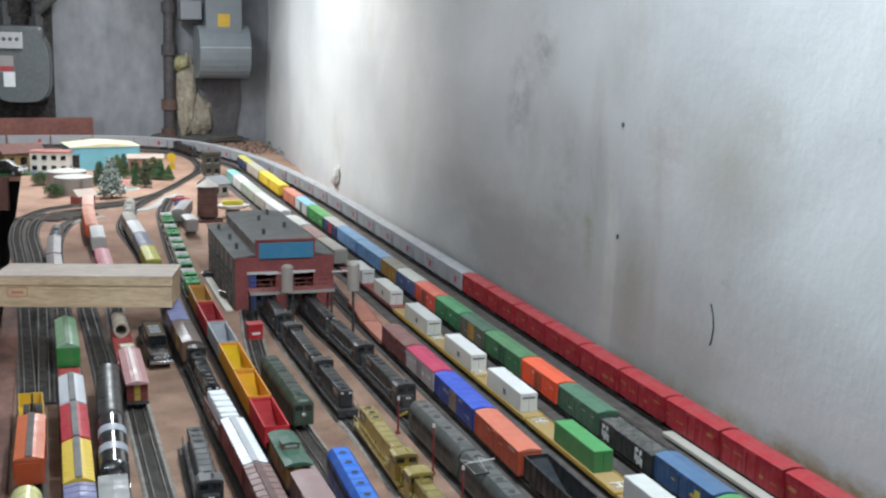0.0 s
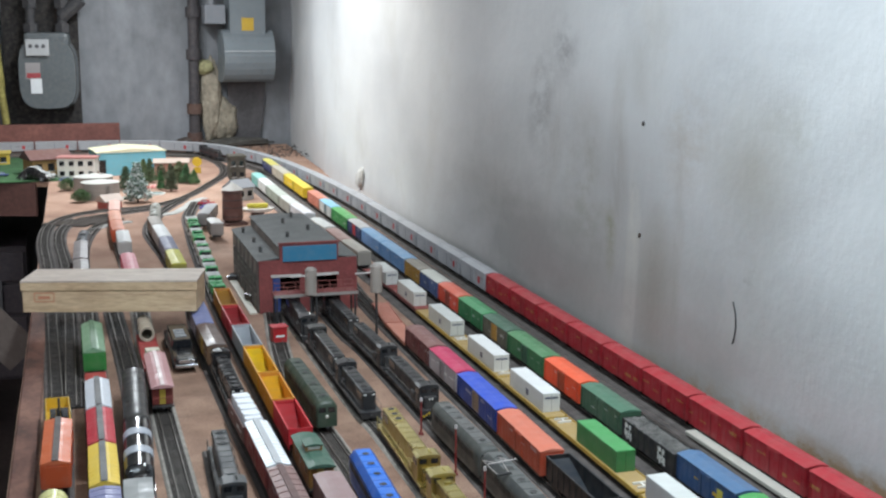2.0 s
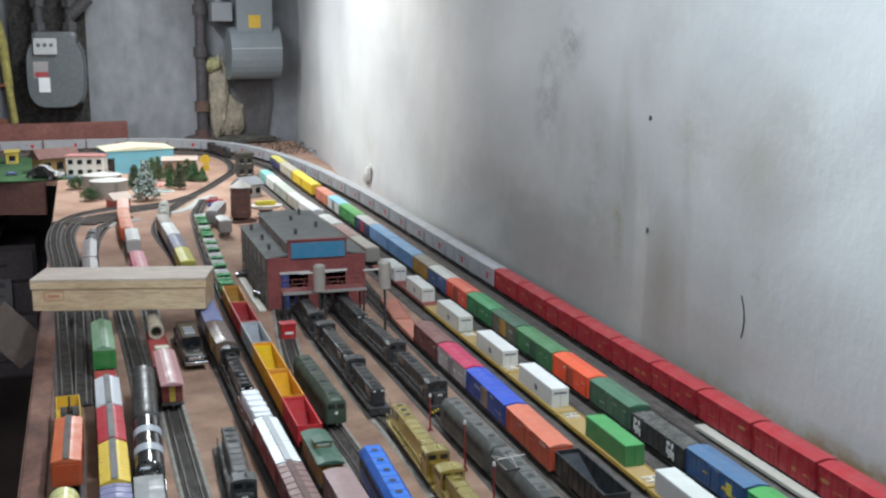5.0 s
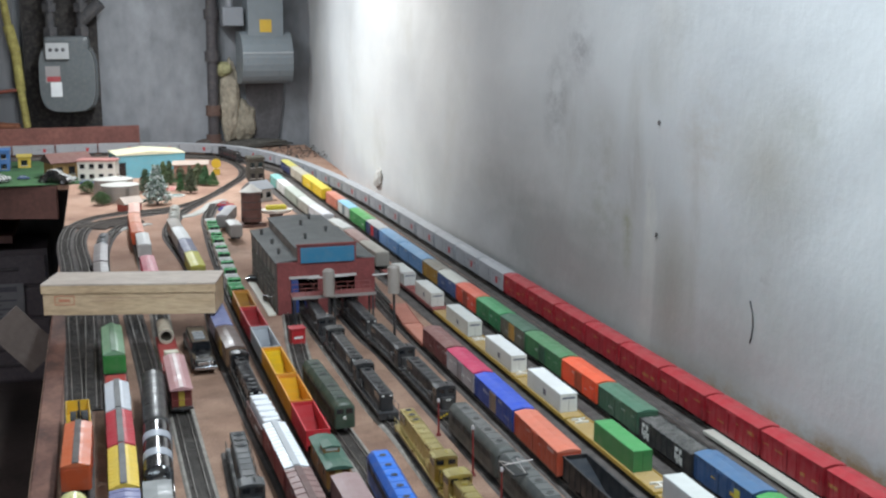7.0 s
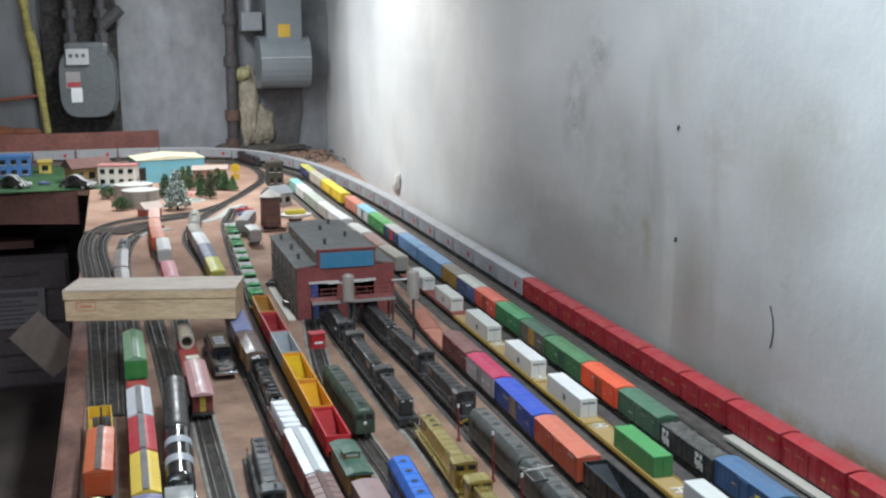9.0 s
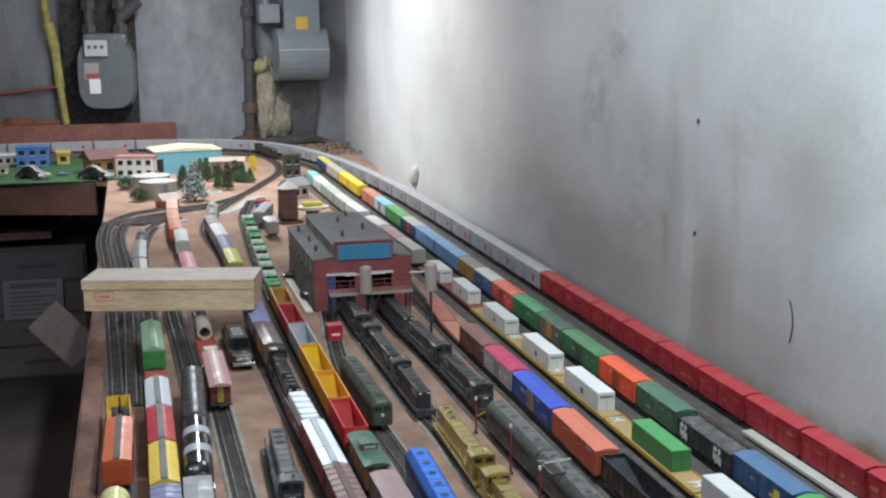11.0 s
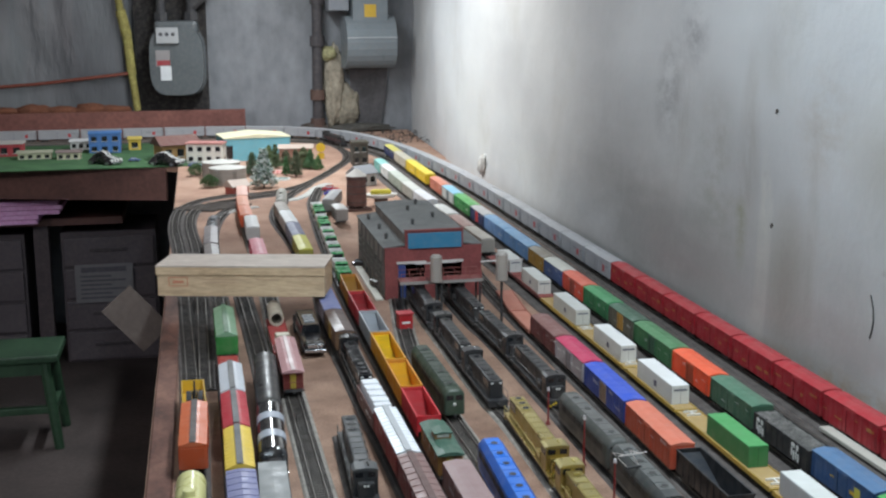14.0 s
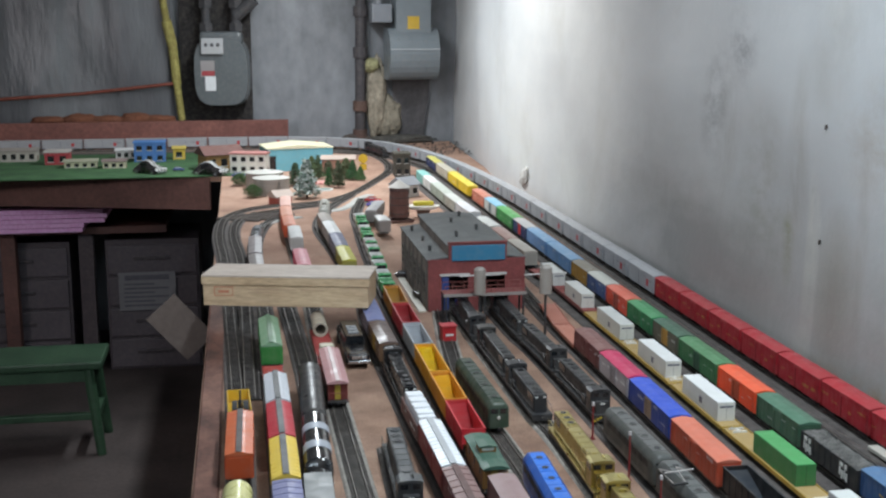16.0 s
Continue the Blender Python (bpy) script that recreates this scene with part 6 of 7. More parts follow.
def beetle(x, y, turn, label, s=1.0):
    """Round-backed die-cast car: domed shell, fenders, highlights painted as stripes over bonnet and roof."""
    root = thing("die_cast_car", label, "toy car", "toy vehicles")
    gloss, white = paint((0.012, 0.012, 0.014), 0.08), paint((0.80, 0.80, 0.78), 0.25)
    profile = [(-0.068, 0.016), (-0.064, 0.026), (-0.052, 0.033), (-0.034, 0.037), (-0.024, 0.042), (-0.012, 0.053), (0.004, 0.057), (0.022, 0.055), (0.040, 0.047), (0.056, 0.034), (0.066, 0.018)]

    def shell(lift, inner, outer, half):
        bm = bmesh.new()
        rows = []
        for yy, z in profile:
            row = []
            for k in range(13):
                u = inner + (outer - inner) * k / 12
                drop = (z - 0.010) * (1 - math.sqrt(max(0, 1 - abs(u) ** 2.6)))
                row.append(bm.verts.new((u * half * s, yy * s, (z - drop + lift) * s)))
            rows.append(row)
        for p, q in zip(rows, rows[1:]):
            for i in range(12):
                bm.faces.new((p[i], p[i + 1], q[i + 1], q[i]))
        return rows, bm
    rows, bm = shell(0, -1, 1, 0.029)
    for row in (rows[0], rows[-1]):
        bm.faces.new(row)
    bm.faces.new([r[0] for r in rows] + [r[-1] for r in reversed(rows)])
    bmesh.ops.recalc_face_normals(bm, faces=bm.faces)
    body = part("body", bm, gloss, root, "", True)
    for sx in (-1, 1):
        # white strips stand for reflections on the gloss shell
        _, bm = shell(0.0008, sx * 0.10, sx * 0.44, 0.029)
        bmesh.ops.solidify(bm, geom=bm.faces[:], thickness=0.0005)
        part("stripe", bm, white, body, "white highlight stripe painted over bonnet and roof", True)
        part("side_window", B(min(sx * 0.0245, sx * 0.0262) * s, max(sx * 0.0245, sx * 0.0262) * s, -0.012 * s, 0.026 * s, 0.037 * s, 0.047 * s, bevel=0.0006), GLASS_DARK(), body)
        part("headlight", cyl(bmesh.new(), (sx * 0.023 * s, -0.066 * s, 0.022 * s), (sx * 0.023 * s, -0.058 * s, 0.023 * s), 0.006 * s, seg=12), paint((0.8, 0.8, 0.78), 0.1), root)
        for yy in (-0.044, 0.042):
            fd = bmesh.new()
            bmesh.ops.create_uvsphere(fd, u_segments=14, v_segments=8, radius=1)
            for v in fd.verts:
                v.co = Vector(((sx * 0.026 + v.co.x * 0.009) * s, (yy + v.co.y * 0.021) * s, (0.015 + v.co.z * 0.014) * s))
            part("fender", fd, gloss, root, "", True)
            w = part("wheel", cyl(bmesh.new(), (sx * 0.024 * s, yy * s, 0.0105 * s), (sx * 0.0362 * s, yy * s, 0.0105 * s), 0.0105 * s, seg=16), TRUCK(), root)
            part("hubcap", cyl(bmesh.new(), (sx * 0.0362 * s, yy * s, 0.0105 * s), (sx * 0.0370 * s, yy * s, 0.0105 * s), 0.006 * s, seg=12), paint((0.6, 0.62, 0.64), 0.15, 0.9), w)
    for e in (-1, 1):
        part("bumper", B(-0.026 * s, 0.026 * s, (e * 0.071 - 0.0015) * s, (e * 0.071 + 0.0015) * s, 0.010 * s, 0.015 * s, bevel=0.001 * s), paint((0.65, 0.67, 0.70), 0.1, 0.9), root, "chrome bumper")
    return stand(root, x, y, turn, TT)


beetle(-0.335, 4.99, 48, "round-backed glossy black die-cast car with painted white highlights", 1.0)
beetle(-0.095, 4.90, 58, "glossy black die-cast car with painted white highlights near the house", 1.0)
toy_car(0.015, 4.80, 80, (0.10, 0.14, 0.26), "dull blue toy car", TT + 0.004, 1.2)
toy_car(-0.225, 5.04, 80, (0.08, 0.12, 0.28), "small blue toy car", TT + 0.004, 1.0)
toy_car(0.455, 3.98, 70, (0.10, 0.10, 0.40), "blue toy car with red roof", TT, 1.2)
toy_car(0.46, 4.08, 70, (0.50, 0.05, 0.06), "small red toy car parked", TT, 1.2)
tank_car(0.262, 3.62, 0.282, 3.865, (0.42, 0.42, 0.38), "pale grey model tank car on the yard throat")

# ---- wall-side bits ----
bar = thing("grey_strip", "long pale grey wooden strip lying beside the track", "strip")
part("strip", B(-0.0085, 0.0085, -0.4, 0.4, 0, 0.006, bevel=0.001), paint((0.50, 0.48, 0.42), 0.7), bar)
put(bar, 0.899, 0.75, 0.898, 1.556, TT + 0.0069)

# pale road and dark spare track between the loops
tagged(part("roadway", ribbon(smooth_line([(0.27, 3.90), (0.335, 3.93), (0.385, 4.04), (0.42, 4.16), (0.47, 4.25)]), -0.016, 0.016, TT + 0.0006, TT + 0.0036), surface("pale_road", [(0.3, (0.33, 0.33, 0.31)), (0.7, (0.45, 0.45, 0.42))], 20, 0.85)), "pale grey model road curving past the tracks", "road", kind="structure")
pond = thing("pond", "small white-rimmed model pond on pinkish ground", "pond")
part("rim", cyl(bmesh.new(), (0, 0, 0), (0, 0, 0.004), 0.034, 0.032, 28), paint((0.58, 0.57, 0.53), 0.6), pond)
part("water", cyl(bmesh.new(), (0, 0, 0.004), (0, 0, 0.0046), 0.027, seg=28), paint((0.36, 0.44, 0.42), 0.08), pond)
stand(pond, 0.318, 4.405, 0, TT + 0.0005)
fence = thing("red_fence", "low red model fence round a pink patch", "model fence")
part("ground_patch", B(-0.032, 0.032, -0.05, 0.05, 0, 0.002), paint((0.62, 0.34, 0.30), 0.8), fence)
for k in range(5):
    part("picket", B(-0.032 + 0.016 * k - 0.001, -0.032 + 0.016 * k + 0.001, -0.051, -0.049, 0, 0.012), paint((0.55, 0.06, 0.05)), fence)
for z in (0.004, 0.009):
    part("rail", B(-0.033, 0.033, -0.0518, -0.051, z, z + 0.0015), paint((0.55, 0.06, 0.05)), fence)
stand(fence, 0.338, 4.60, -8, TT + 0.0005)
tagged(part("roadway", ribbon(smooth_line([(0.055, 3.52), (0.085, 3.66), (0.135, 3.75), (0.2, 3.80)]), -0.014, 0.014, TT + 0.0006, TT + 0.0039), surface("pale_road", [], 1, 1)), "pale grey model road inside the loop", "road", kind="structure")
for i in range(4):
    sp = thing("track_section", "loose black track section lying inside the loop", "track section", "loose track sections")
    part("base", B(-0.016, 0.016, -0.07, 0.07, 0, 0.004), TIE(), sp)
    for x in (-0.00825, 0.00825):
        part("rail", B(x - 0.0006, x + 0.0006, -0.07, 0.07, 0.004, 0.0065), RAIL(), sp)
    stand(sp, 0.012 + i * 0.034, 3.78 + i * 0.028, 66, TT + 0.0005)
arc = [(0.957 + 0.016 * math.sin(k / 12 * math.pi), 2.86 - 0.26 * k / 12) for k in range(13)]
tagged(part("curved_strip", ribbon(smooth_line(arc, 3), -0.007, 0.007, TT + 0.0005, TT + 0.008), paint((0.42, 0.42, 0.44), 0.5)), "loose curved pale grey roadbed strip by the wall", "strip")
rnd = random.Random(4)
verts, faces = [], []
for i in range(1500):
    y = rnd.uniform(0.7, 4.2) if i % 2 else rnd.uniform(1.2, 1.95)
    c = Vector((0.953 + rnd.gauss(0, 0.006) + (0.006 if y < 1.9 else 0), y, TT + 0.002 + abs(rnd.gauss(0, 0.002))))
    sz = rnd.uniform(0.0012, 0.005)
    k = len(verts)
    for _ in range(4):
        verts.append(c + Vector((rnd.uniform(-1, 1), rnd.uniform(-1, 1), rnd.uniform(-0.6, 0.6))) * sz)
    faces += [(k, k + 1, k + 2), (k, k + 2, k + 3), (k, k + 3, k + 1), (k + 1, k + 3, k + 2)]
me = bpy.data.meshes.new("plaster_crumbs")
me.from_pydata([tuple(v) for v in verts], [], faces)
me.materials.append(surface("crumbs", [(0.3, (0.16, 0.08, 0.045)), (0.7, (0.36, 0.21, 0.13))], 30, 0.9))
tagged(new("plaster_crumbs", me), "brown plaster crumbs fallen along the wall's foot", "debris", kind="stuff")
bm = bmesh.new()
pts = [(1.596, 0.192), (1.588, 0.175), (1.585, 0.155), (1.588, 0.138), (1.592, 0.128)]
for (a, za), (b, zb) in zip(pts, pts[1:]):
    cyl(bm, (wall_x(a, TT + za) - 0.001, a, TT + za), (wall_x(b, TT + zb) - 0.001, b, TT + zb), 0.0012, seg=6)
tagged(part("wire", bm, TRUCK()), "short bent black wire stuck in the wall", "wire")
for y, z in ((1.911, 0.435), (1.919, 0.239)):
    bm = bmesh.new()
    x = wall_x(y, TT + z)
    cyl(bm, (x - 0.002, y, TT + z), (x + 0.002, y, TT + z), 0.0022, seg=8)
    cyl(bm, (x - 0.003, y, TT + z - 0.004), (x - 0.002, y, TT + z + 0.004), 0.0021, seg=8)
    tagged(part("nail", bm, paint((0.07, 0.06, 0.055), 0.6)), "rusty nail head in the whitewashed wall", "nail", "nails in the wall")
# made-up dark crumbs that darken the bare table in the far corner
rnd = random.Random(9)
verts, faces = [], []
for i in range(420):
    y = rnd.uniform(5.45, 5.98)
    edge = 0.905 - 0.33 * max(0, (y - 4.6) / 1.3) ** 1.5
    c = Vector((rnd.uniform(edge + 0.09, 1.10), y, TT + 0.002 + abs(rnd.gauss(0, 0.006))))
    sz = rnd.uniform(0.004, 0.011)
    k = len(verts)
    for _ in range(4):
        verts.append(c + Vector((rnd.uniform(-1, 1), rnd.uniform(-1, 1), rnd.uniform(-0.5, 0.5))) * sz)
    faces += [(k, k + 1, k + 2), (k, k + 2, k + 3), (k, k + 3, k + 1), (k + 1, k + 3, k + 2)]
me = bpy.data.meshes.new("rubble")
me.from_pydata([tuple(v) for v in verts], [], faces)
me.materials.append(surface("rubble", [(0.3, (0.04, 0.037, 0.035)), (0.7, (0.09, 0.083, 0.078))], 20, 0.9))
tagged(new("rubble", me), "dark grey crumbs added to darken the far corner", "debris", kind="stuff")
lump_z = TT + 0.075
bm = bmesh.new()
bmesh.ops.create_icosphere(bm, subdivisions=3, radius=1)
for v in bm.verts:
    k = 1 + 0.4 * noise.noise(v.co * 2)
    v.co = Vector((v.co.x * 0.012, v.co.y * 0.05, v.co.z * 0.03 - v.co.y * 0.02)) * k
fl = tagged(part("plaster_flake", bm, paint((0.62, 0.61, 0.58), 0.7)), "loose flake of white plaster on the wall", "plaster flake")
fl.location = (wall_x(4.1, lump_z) - 0.004, 4.1, lump_z)

# ---- end wall fittings ----
YW = 6.10
METER_GREY = paint((0.10, 0.114, 0.122), 0.45)
gm = thing("gas_meter", "grey cast gas meter with dials and pipes on the wall", "gas meter")
bm = bmesh.new()
prof = []
for i in range(24):
    a = 2 * math.pi * i / 24
    cx, cz = 0.125 * abs(math.cos(a)) ** 0.55 * math.copysign(1, math.cos(a)), 0.155 * abs(math.sin(a)) ** 0.6 * math.copysign(1, math.sin(a))
    prof.append((cx, cz))
prism(bm, prof, -0.085, 0.085)
part("case", bm, METER_GREY, gm)
bm = prism(bmesh.new(), [(x * 1.07, z * 1.06) for x, z in prof], -0.008, 0.008)
part("flange", bm, paint((0.09, 0.10, 0.108), 0.45), gm)
part("top_case", B(-0.10, 0.10, -0.06, 0.06, 0.12, 0.19, bevel=0.02), METER_GREY, gm)
ix = part("index_box", B(-0.088, 0.014, -0.105, -0.08, 0.086, 0.16, bevel=0.004), paint((0.42, 0.43, 0.44), 0.35), gm, "glazed dial box")
for k in range(3):
    part("dial", cyl(bmesh.new(), (-0.066 + k * 0.028, -0.1065, 0.129), (-0.066 + k * 0.028, -0.105, 0.129), 0.009, seg=14), paint((0.08, 0.08, 0.09)), ix)
part("plate", B(-0.095, -0.03, -0.0875, -0.085, -0.02, 0.055), paint((0.30, 0.28, 0.28)), gm, "grey maker's plate")
part("red_label", B(-0.09, -0.03, -0.089, -0.0876, -0.015, 0.008), paint((0.35, 0.05, 0.06)), gm)
part("white_tag", B(-0.075, -0.025, -0.0905, -0.0892, -0.085, -0.018), paint((0.72, 0.74, 0.76)), gm)
for x in (-0.07, 0.07):
    bm = cyl(bmesh.new(), (x, 0, 0.18), (x, 0, 0.62), 0.022, seg=16)
    cyl(bm, (x, 0, 0.19), (x, 0, 0.23), 0.034, seg=6)
    cyl(bm, (x, 0, 0.30), (x, 0, 0.34), 0.034, seg=6)
    part("pipe", bm, paint((0.05, 0.05, 0.055), 0.5), gm)
bm = cyl(bmesh.new(), (0.07, 0, 0.26), (0.16, -0.02, 0.34), 0.03, seg=12)
part("regulator", bm, paint((0.06, 0.06, 0.065), 0.5), gm)
stand(gm, -0.045, YW - 0.10, -4, TT + 0.36)
back = thing("meter_board", "dark tarred board behind the gas meter", "board")
part("panel", B(-0.17, 0.17, -0.008, 0.008, -0.28, 0.75), paint((0.022, 0.02, 0.02), 0.8), back)
stand(back, -0.075, YW - 0.012, 0, TT + 0.36)

hb = thing("electrical_box", "rounded grey metal housing with a yellow sticker", "electrical box")
bm = bmesh.new()
prism(bm, [(-0.085, 0.10), (0.085, 0.10), (0.085, 0.36), (-0.085, 0.36)], -0.07, 0.07)
part("upper_case", bm, paint((0.20, 0.23, 0.25), 0.4), hb)
bm = bmesh.new()
lo = [bm.verts.new((-0.122, a, b)) for a, b in [(0.07, 0.125)] + [(-0.02 - 0.09 * math.sin(k * math.pi / 12), 0.0 + 0.125 * math.cos(k * math.pi / 12)) for k in range(13)] + [(0.07, -0.125)]]
hi = [bm.verts.new((0.122, v.co.y, v.co.z)) for v in lo]
bm.faces.new(lo), bm.faces.new(hi[::-1])
for i in range(len(lo)):
    bm.faces.new((lo[i], hi[i], hi[(i + 1) % len(lo)], lo[(i + 1) % len(lo)]))
bmesh.ops.recalc_face_normals(bm, faces=bm.faces)
part("drum_case", bm, paint((0.20, 0.23, 0.25), 0.38), hb)
part("sticker", B(-0.03, 0.028, -0.0712, -0.07, 0.12, 0.18), paint((0.62, 0.40, 0.05), 0.5), hb, "square yellow sticker")
part("seam", B(-0.1225, 0.1225, -0.112, -0.1085, 0.02, 0.027), paint((0.40, 0.43, 0.45), 0.4), hb)
part("side_box", B(-0.20, -0.10, -0.05, 0.05, 0.15, 0.24, bevel=0.008), paint((0.22, 0.235, 0.26), 0.45), hb)
part("conduit", cyl(bmesh.new(), (-0.16, 0, 0.24), (-0.16, 0, 0.8), 0.018, seg=12), paint((0.25, 0.26, 0.28), 0.45), hb)
part("conduit", cyl(bmesh.new(), (0.02, 0, 0.36), (0.02, 0, 0.8), 0.03, seg=12), paint((0.22, 0.24, 0.26), 0.45), hb)
stand(hb, 0.866, YW - 0.10, 4, TT + 0.44)

# thin dark patch added to darken the wall below the drum case
dp = thing("dark_wall_patch", "ragged dark patch added on the wall below the housing", "tar paper")
bm = bmesh.new()
rnd = random.Random(12)
outline = [(-0.075, 0.0), (0.06, -0.005), (0.075, 0.10), (0.098, 0.19), (0.105, 0.30), (-0.09, 0.30), (-0.085, 0.16), (-0.07, 0.08)]
prism(bm, [(x + rnd.uniform(-0.006, 0.006), z) for x, z in outline], -0.003, 0.003)
part("paper", bm, surface("dark_wall_patch", [(0.3, (0.055, 0.052, 0.054)), (0.7, (0.11, 0.105, 0.11))], 9, 0.85, 0.4, 0.004, 60), dp)
stand(dp, 0.875, YW - 0.004, 0, TT + 0.03)

vp = thing("vent_pipe", "dark rusty iron pipe rising along the wall", "pipe")
bm = bmesh.new()
cyl(bm, (0, 0, 0), (0.022, 0, 1.4), 0.026, seg=16)
part("pipe", bm, paint((0.06, 0.055, 0.06), 0.6), vp)
for z, c in ((0.02, (0.10, 0.06, 0.05)), (0.16, (0.12, 0.07, 0.055)), (0.42, (0.06, 0.055, 0.06)), (0.62, (0.06, 0.055, 0.06))):
    part("joint", cyl(bmesh.new(), (0.016 * z, 0, z), (0.016 * z, 0, z + 0.05), 0.036, seg=14), paint(c, 0.65), vp)
stand(vp, 0.615, YW - 0.06, 0, TT + 0.001)


def lump(name, label, cat, centre, size, colour, seed, material=None):
    bm = bmesh.new()
    bmesh.ops.create_icosphere(bm, subdivisions=4, radius=1)
    for v in bm.verts:
        n = v.co.normalized()
        k = 1 + 0.2 * noise.noise(n * 1.7 + Vector((seed, 0, 0))) + 0.14 * noise.noise(n * 5 + Vector((0, seed, 0)))
        v.co = Vector((n.x * size[0], n.y * size[1], n.z * size[2])) * k
    ob = tagged(part(name, bm, material or surface("foam%d" % seed, [(0.3, tuple(c * 0.6 for c in colour)), (0.7, colour)], 18, 0.85, 0.8, 0.01, 60), None, "", True), label, cat)
    ob.location = centre
    return ob


lump("wall_insulation", "lumpy tan foam insulation sprayed round the pipe", "insulation", (0.70, YW - 0.02, TT + 0.22), (0.055, 0.045, 0.20), (0.40, 0.35, 0.27), 3)
lump("wall_insulation", "lumpy tan foam insulation sprayed round the pipe", "insulation", (0.755, YW - 0.01, TT + 0.12), (0.07, 0.04, 0.11), (0.34, 0.30, 0.23), 4)
lump("rag", "dirty yellowish rag tied to the pipe", "rag", (0.675, YW - 0.05, TT + 0.385), (0.042, 0.03, 0.035), (0.36, 0.34, 0.18), 5)
lump("rubble", "dark crumbled debris at the foot of the wall", "rubble", (0.82, YW - 0.06, TT + 0.018), (0.17, 0.05, 0.022), (0.09, 0.085, 0.075), 6)
lump("rubble", "dark crumbled debris at the foot of the wall", "rubble", (0.60, YW - 0.05, TT + 0.02), (0.07, 0.045, 0.03), (0.10, 0.08, 0.07), 7)

ledge = thing("brown_board", "long terracotta-brown board standing along the end wall", "board")
part("plank", B(-0.92, 0.92, -0.012, 0.012, 0, 0.128, bevel=0.003), surface("terracotta", [(0.3, (0.15, 0.055, 0.045)), (0.7, (0.23, 0.09, 0.07))], 6, 0.7, 0.2, 0.003, 60), ledge)
stand(ledge, -0.66, 5.985, 0, TT + 0.001)
sheet_steps = [-1.9 + i * 0.03 for i in range(55)]
sh = grid_wall("plastic_sheet", sheet_steps, steps(TT + 0.02, 2.3, 40), lambda u, v: (u, 6.045 + 0.025 * noise.noise((u * 4, v * 1.2, 2)) + 0.01 * noise.noise((u * 14, v * 3, 4)), v), (0, 0.004, 0), sheet_plastic(), "wrinkled grey plastic sheet hung over the wall")
sh["kind"] = "thing"
sh["category"] = "plastic sheet"
fo = bmesh.new()
pts = [(-0.245, 0.13), (-0.262, 0.3), (-0.275, 0.48), (-0.30, 0.60), (-0.315, 0.72), (-0.33, 0.95)]
for a, b in zip(pts, pts[1:]):
    cyl(fo, (a[0], 6.02, TT + a[1]), (b[0], 6.02, TT + b[1]), 0.02 + 0.004 * math.sin(a[1] * 30), seg=12)
tagged(part("foam_strip", fo, surface("yellow_foam", [(0.3, (0.20, 0.17, 0.05)), (0.7, (0.42, 0.37, 0.12))], 25, 0.85, 0.8, 0.006, 90)), "yellowed foam strip sealing the plastic sheet's edge", "foam strip")
rp = bmesh.new()
for (a, za), (b, zb) in zip(((-1.9, 0.20), (-1.1, 0.238), (-0.7, 0.262), (-0.28, 0.305)), ((-1.1, 0.238), (-0.7, 0.262), (-0.28, 0.305))):
    cyl(rp, (a, 6.01, TT + za), (b, 6.01, TT + zb), 0.008, seg=10)
tagged(part("copper_pipe", rp, paint((0.22, 0.06, 0.04), 0.5, 0.3)), "reddish copper pipe running along the sheet", "pipe")
for i, x in enumerate((-0.86, -0.72, -0.6, -0.46, -0.36)):
    lump("rust_flake", "flaking rusty debris lying on the board", "rust", (x, 6.02, TT + 0.135), (0.085, 0.02, 0.022 + 0.01 * (i % 2)), (0.20, 0.075, 0.04), 20 + i)

# ---- under the table ----
fb = thing("foam_board_stack", "stack of pink foam insulation boards under the table", "foam boards")
for i, (x0, x1) in enumerate(((-1.6, -0.63), (-1.6, -0.625), (-1.6, -0.54), (-1.6, -0.53), (-1.6, -0.545))):
    part("board", B(x0, x1, 5.17 + 0.004 * (i % 2), 5.85, 0.662 + i * 0.0195, 0.680 + i * 0.0195, bevel=0.002), surface("pink_foam", [(0.3, (0.66, 0.34, 0.60)), (0.7, (0.76, 0.44, 0.70))], 8, 0.8, 0.3, 0.002, 90), fb)
sf = thing("shelf", "dark wooden shelf under the table", "shelf")
part("board", B(-1.75, -0.30, 5.30, 5.98, 0.63, 0.66), BROWN, sf)
for x in (-1.72, -0.64):
    part("upright", B(x - 0.03, x + 0.03, 5.32, 5.38, 0, 0.63), paint((0.07, 0.055, 0.062), 0.6), sf)


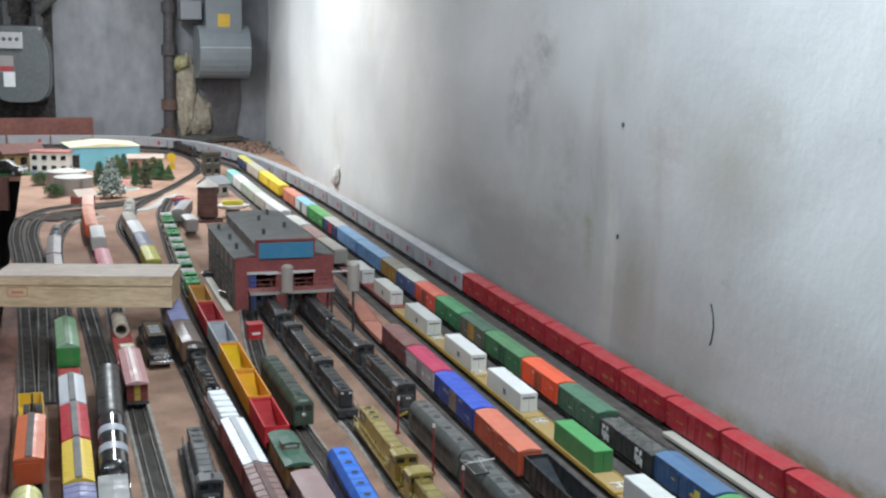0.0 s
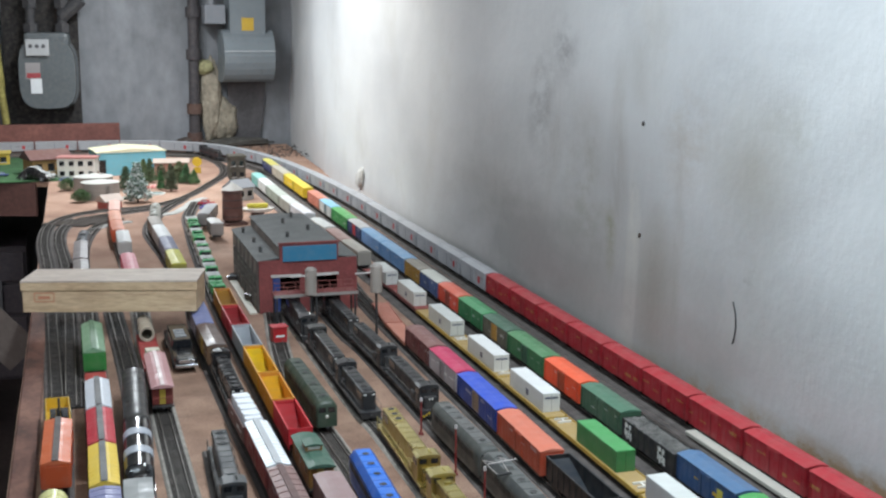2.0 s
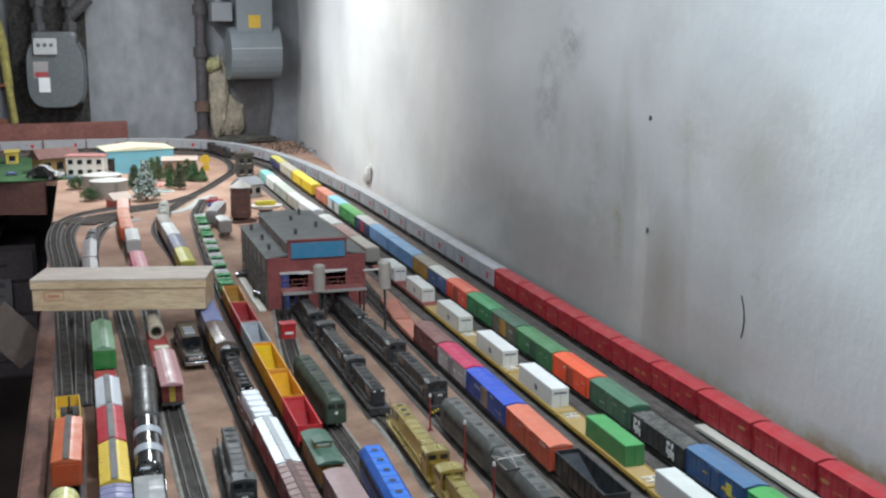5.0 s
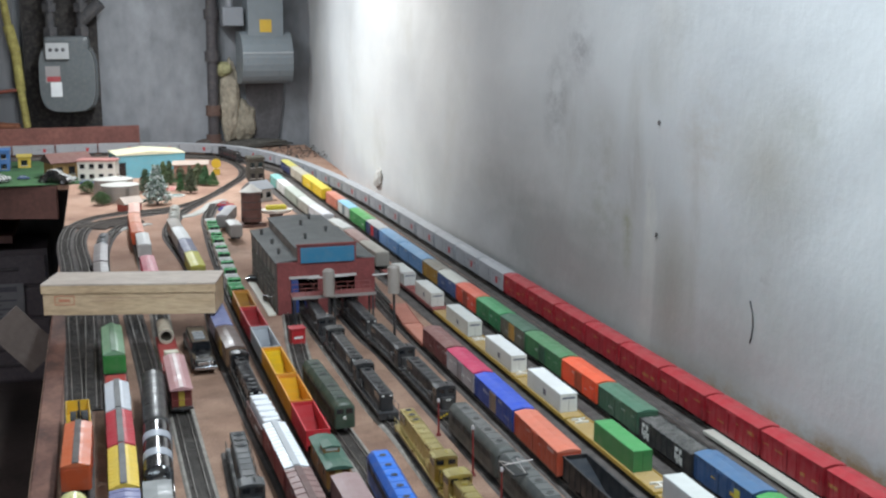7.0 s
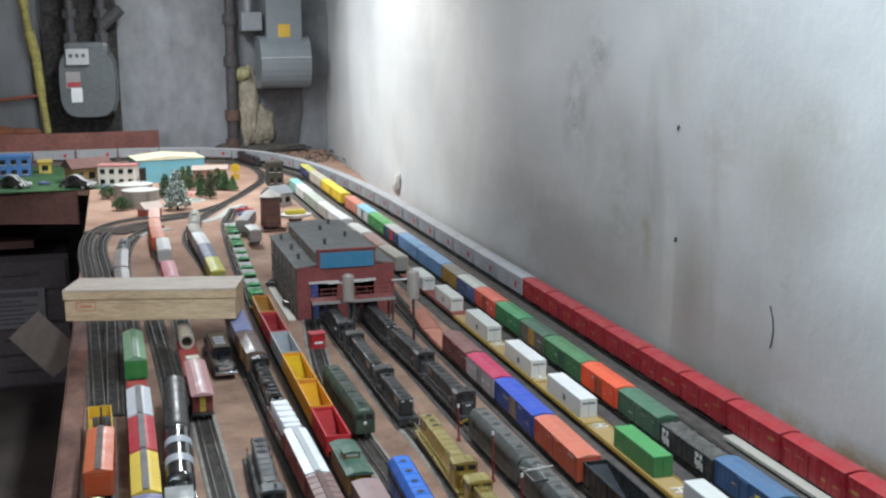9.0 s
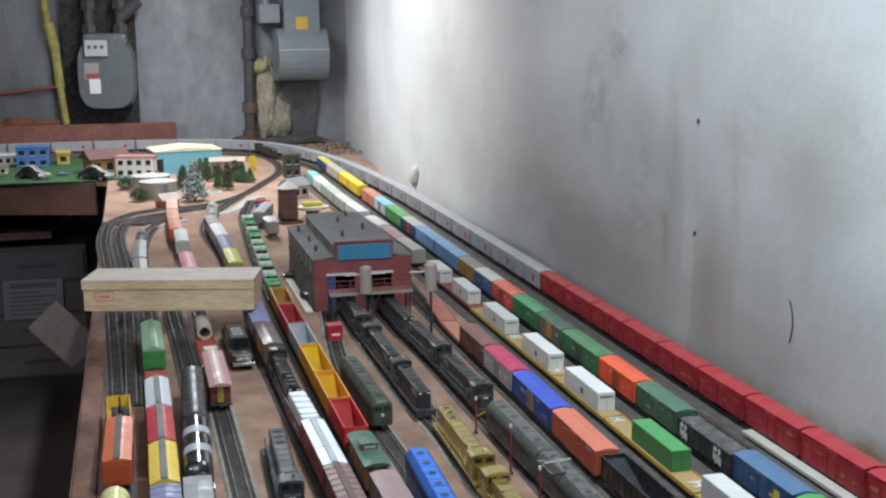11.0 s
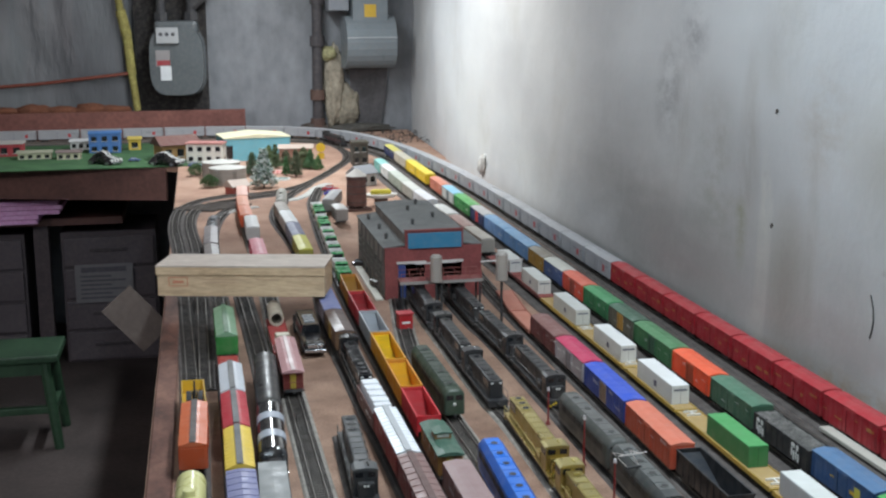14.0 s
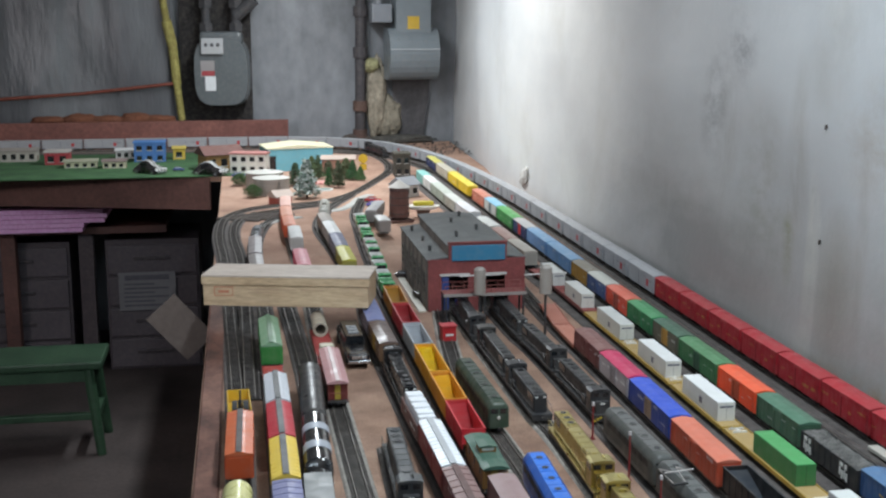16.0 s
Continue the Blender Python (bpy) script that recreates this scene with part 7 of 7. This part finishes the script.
def drawer_unit(x, w, y, n, label):
    root = thing("drawer_unit", label, "drawer unit", "drawer units under the table")
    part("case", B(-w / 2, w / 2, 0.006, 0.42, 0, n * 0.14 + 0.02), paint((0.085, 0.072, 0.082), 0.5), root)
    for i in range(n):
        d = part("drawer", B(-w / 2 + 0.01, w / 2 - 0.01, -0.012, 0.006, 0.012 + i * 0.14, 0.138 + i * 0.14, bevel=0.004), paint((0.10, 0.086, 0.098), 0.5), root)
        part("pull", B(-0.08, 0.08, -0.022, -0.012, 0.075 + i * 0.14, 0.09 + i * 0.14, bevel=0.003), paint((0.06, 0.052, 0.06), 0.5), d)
    return stand(root, x, y, 0, 0)


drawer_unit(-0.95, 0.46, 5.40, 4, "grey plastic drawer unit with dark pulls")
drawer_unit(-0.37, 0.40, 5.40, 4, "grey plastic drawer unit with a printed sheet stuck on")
ns = thing("printed_sheet", "white printed sheet, greyed by painted-in shade, taped to a drawer front", "paper sheet")
# white paper coloured grey: the dimness under the table is in its paint
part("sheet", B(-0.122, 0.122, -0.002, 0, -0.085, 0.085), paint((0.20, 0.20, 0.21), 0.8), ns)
bm = bmesh.new()
box(bm, -0.095, 0.095, -0.0026, -0.002, 0.05, 0.072)
for k in range(6):
    box(bm, -0.10, 0.09 if k % 2 else 0.03, -0.0026, -0.002, 0.028 - k * 0.019, 0.036 - k * 0.019)
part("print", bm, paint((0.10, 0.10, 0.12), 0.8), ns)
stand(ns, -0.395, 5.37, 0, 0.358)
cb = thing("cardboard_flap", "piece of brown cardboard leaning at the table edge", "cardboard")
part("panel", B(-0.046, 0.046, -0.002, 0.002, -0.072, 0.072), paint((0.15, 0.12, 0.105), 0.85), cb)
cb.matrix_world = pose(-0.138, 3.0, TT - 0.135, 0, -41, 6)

sl = thing("step_stool", "green painted wooden stool with two steps", "stool")
GP = surface("green_paint", [(0.3, (0.015, 0.042, 0.022)), (0.7, (0.035, 0.08, 0.042))], 8, 0.5, 0.2, 0.002, 60)
part("seat", B(-0.26, 0.26, -0.13, 0.13, 0.315, 0.345, bevel=0.008), GP, sl)
part("apron", B(-0.23, 0.23, -0.115, -0.10, 0.27, 0.315), GP, sl)
part("rung", B(-0.235, 0.235, -0.125, -0.095, 0.13, 0.155, bevel=0.004), GP, sl)
for x in (-0.225, 0.225):
    for y in (-0.11, 0.11):
        bm = bmesh.new()
        cyl(bm, (x * 0.93, y * 0.93, 0.315), (x * 1.08, y * 1.12, 0), 0.02, 0.017, 10)
        part("leg", bm, GP, sl)
    part("side_rail", B(x - 0.012, x + 0.012, -0.1, 0.1, 0.12, 0.145), GP, sl)
stand(sl, -0.742, 4.43, 0, 0)
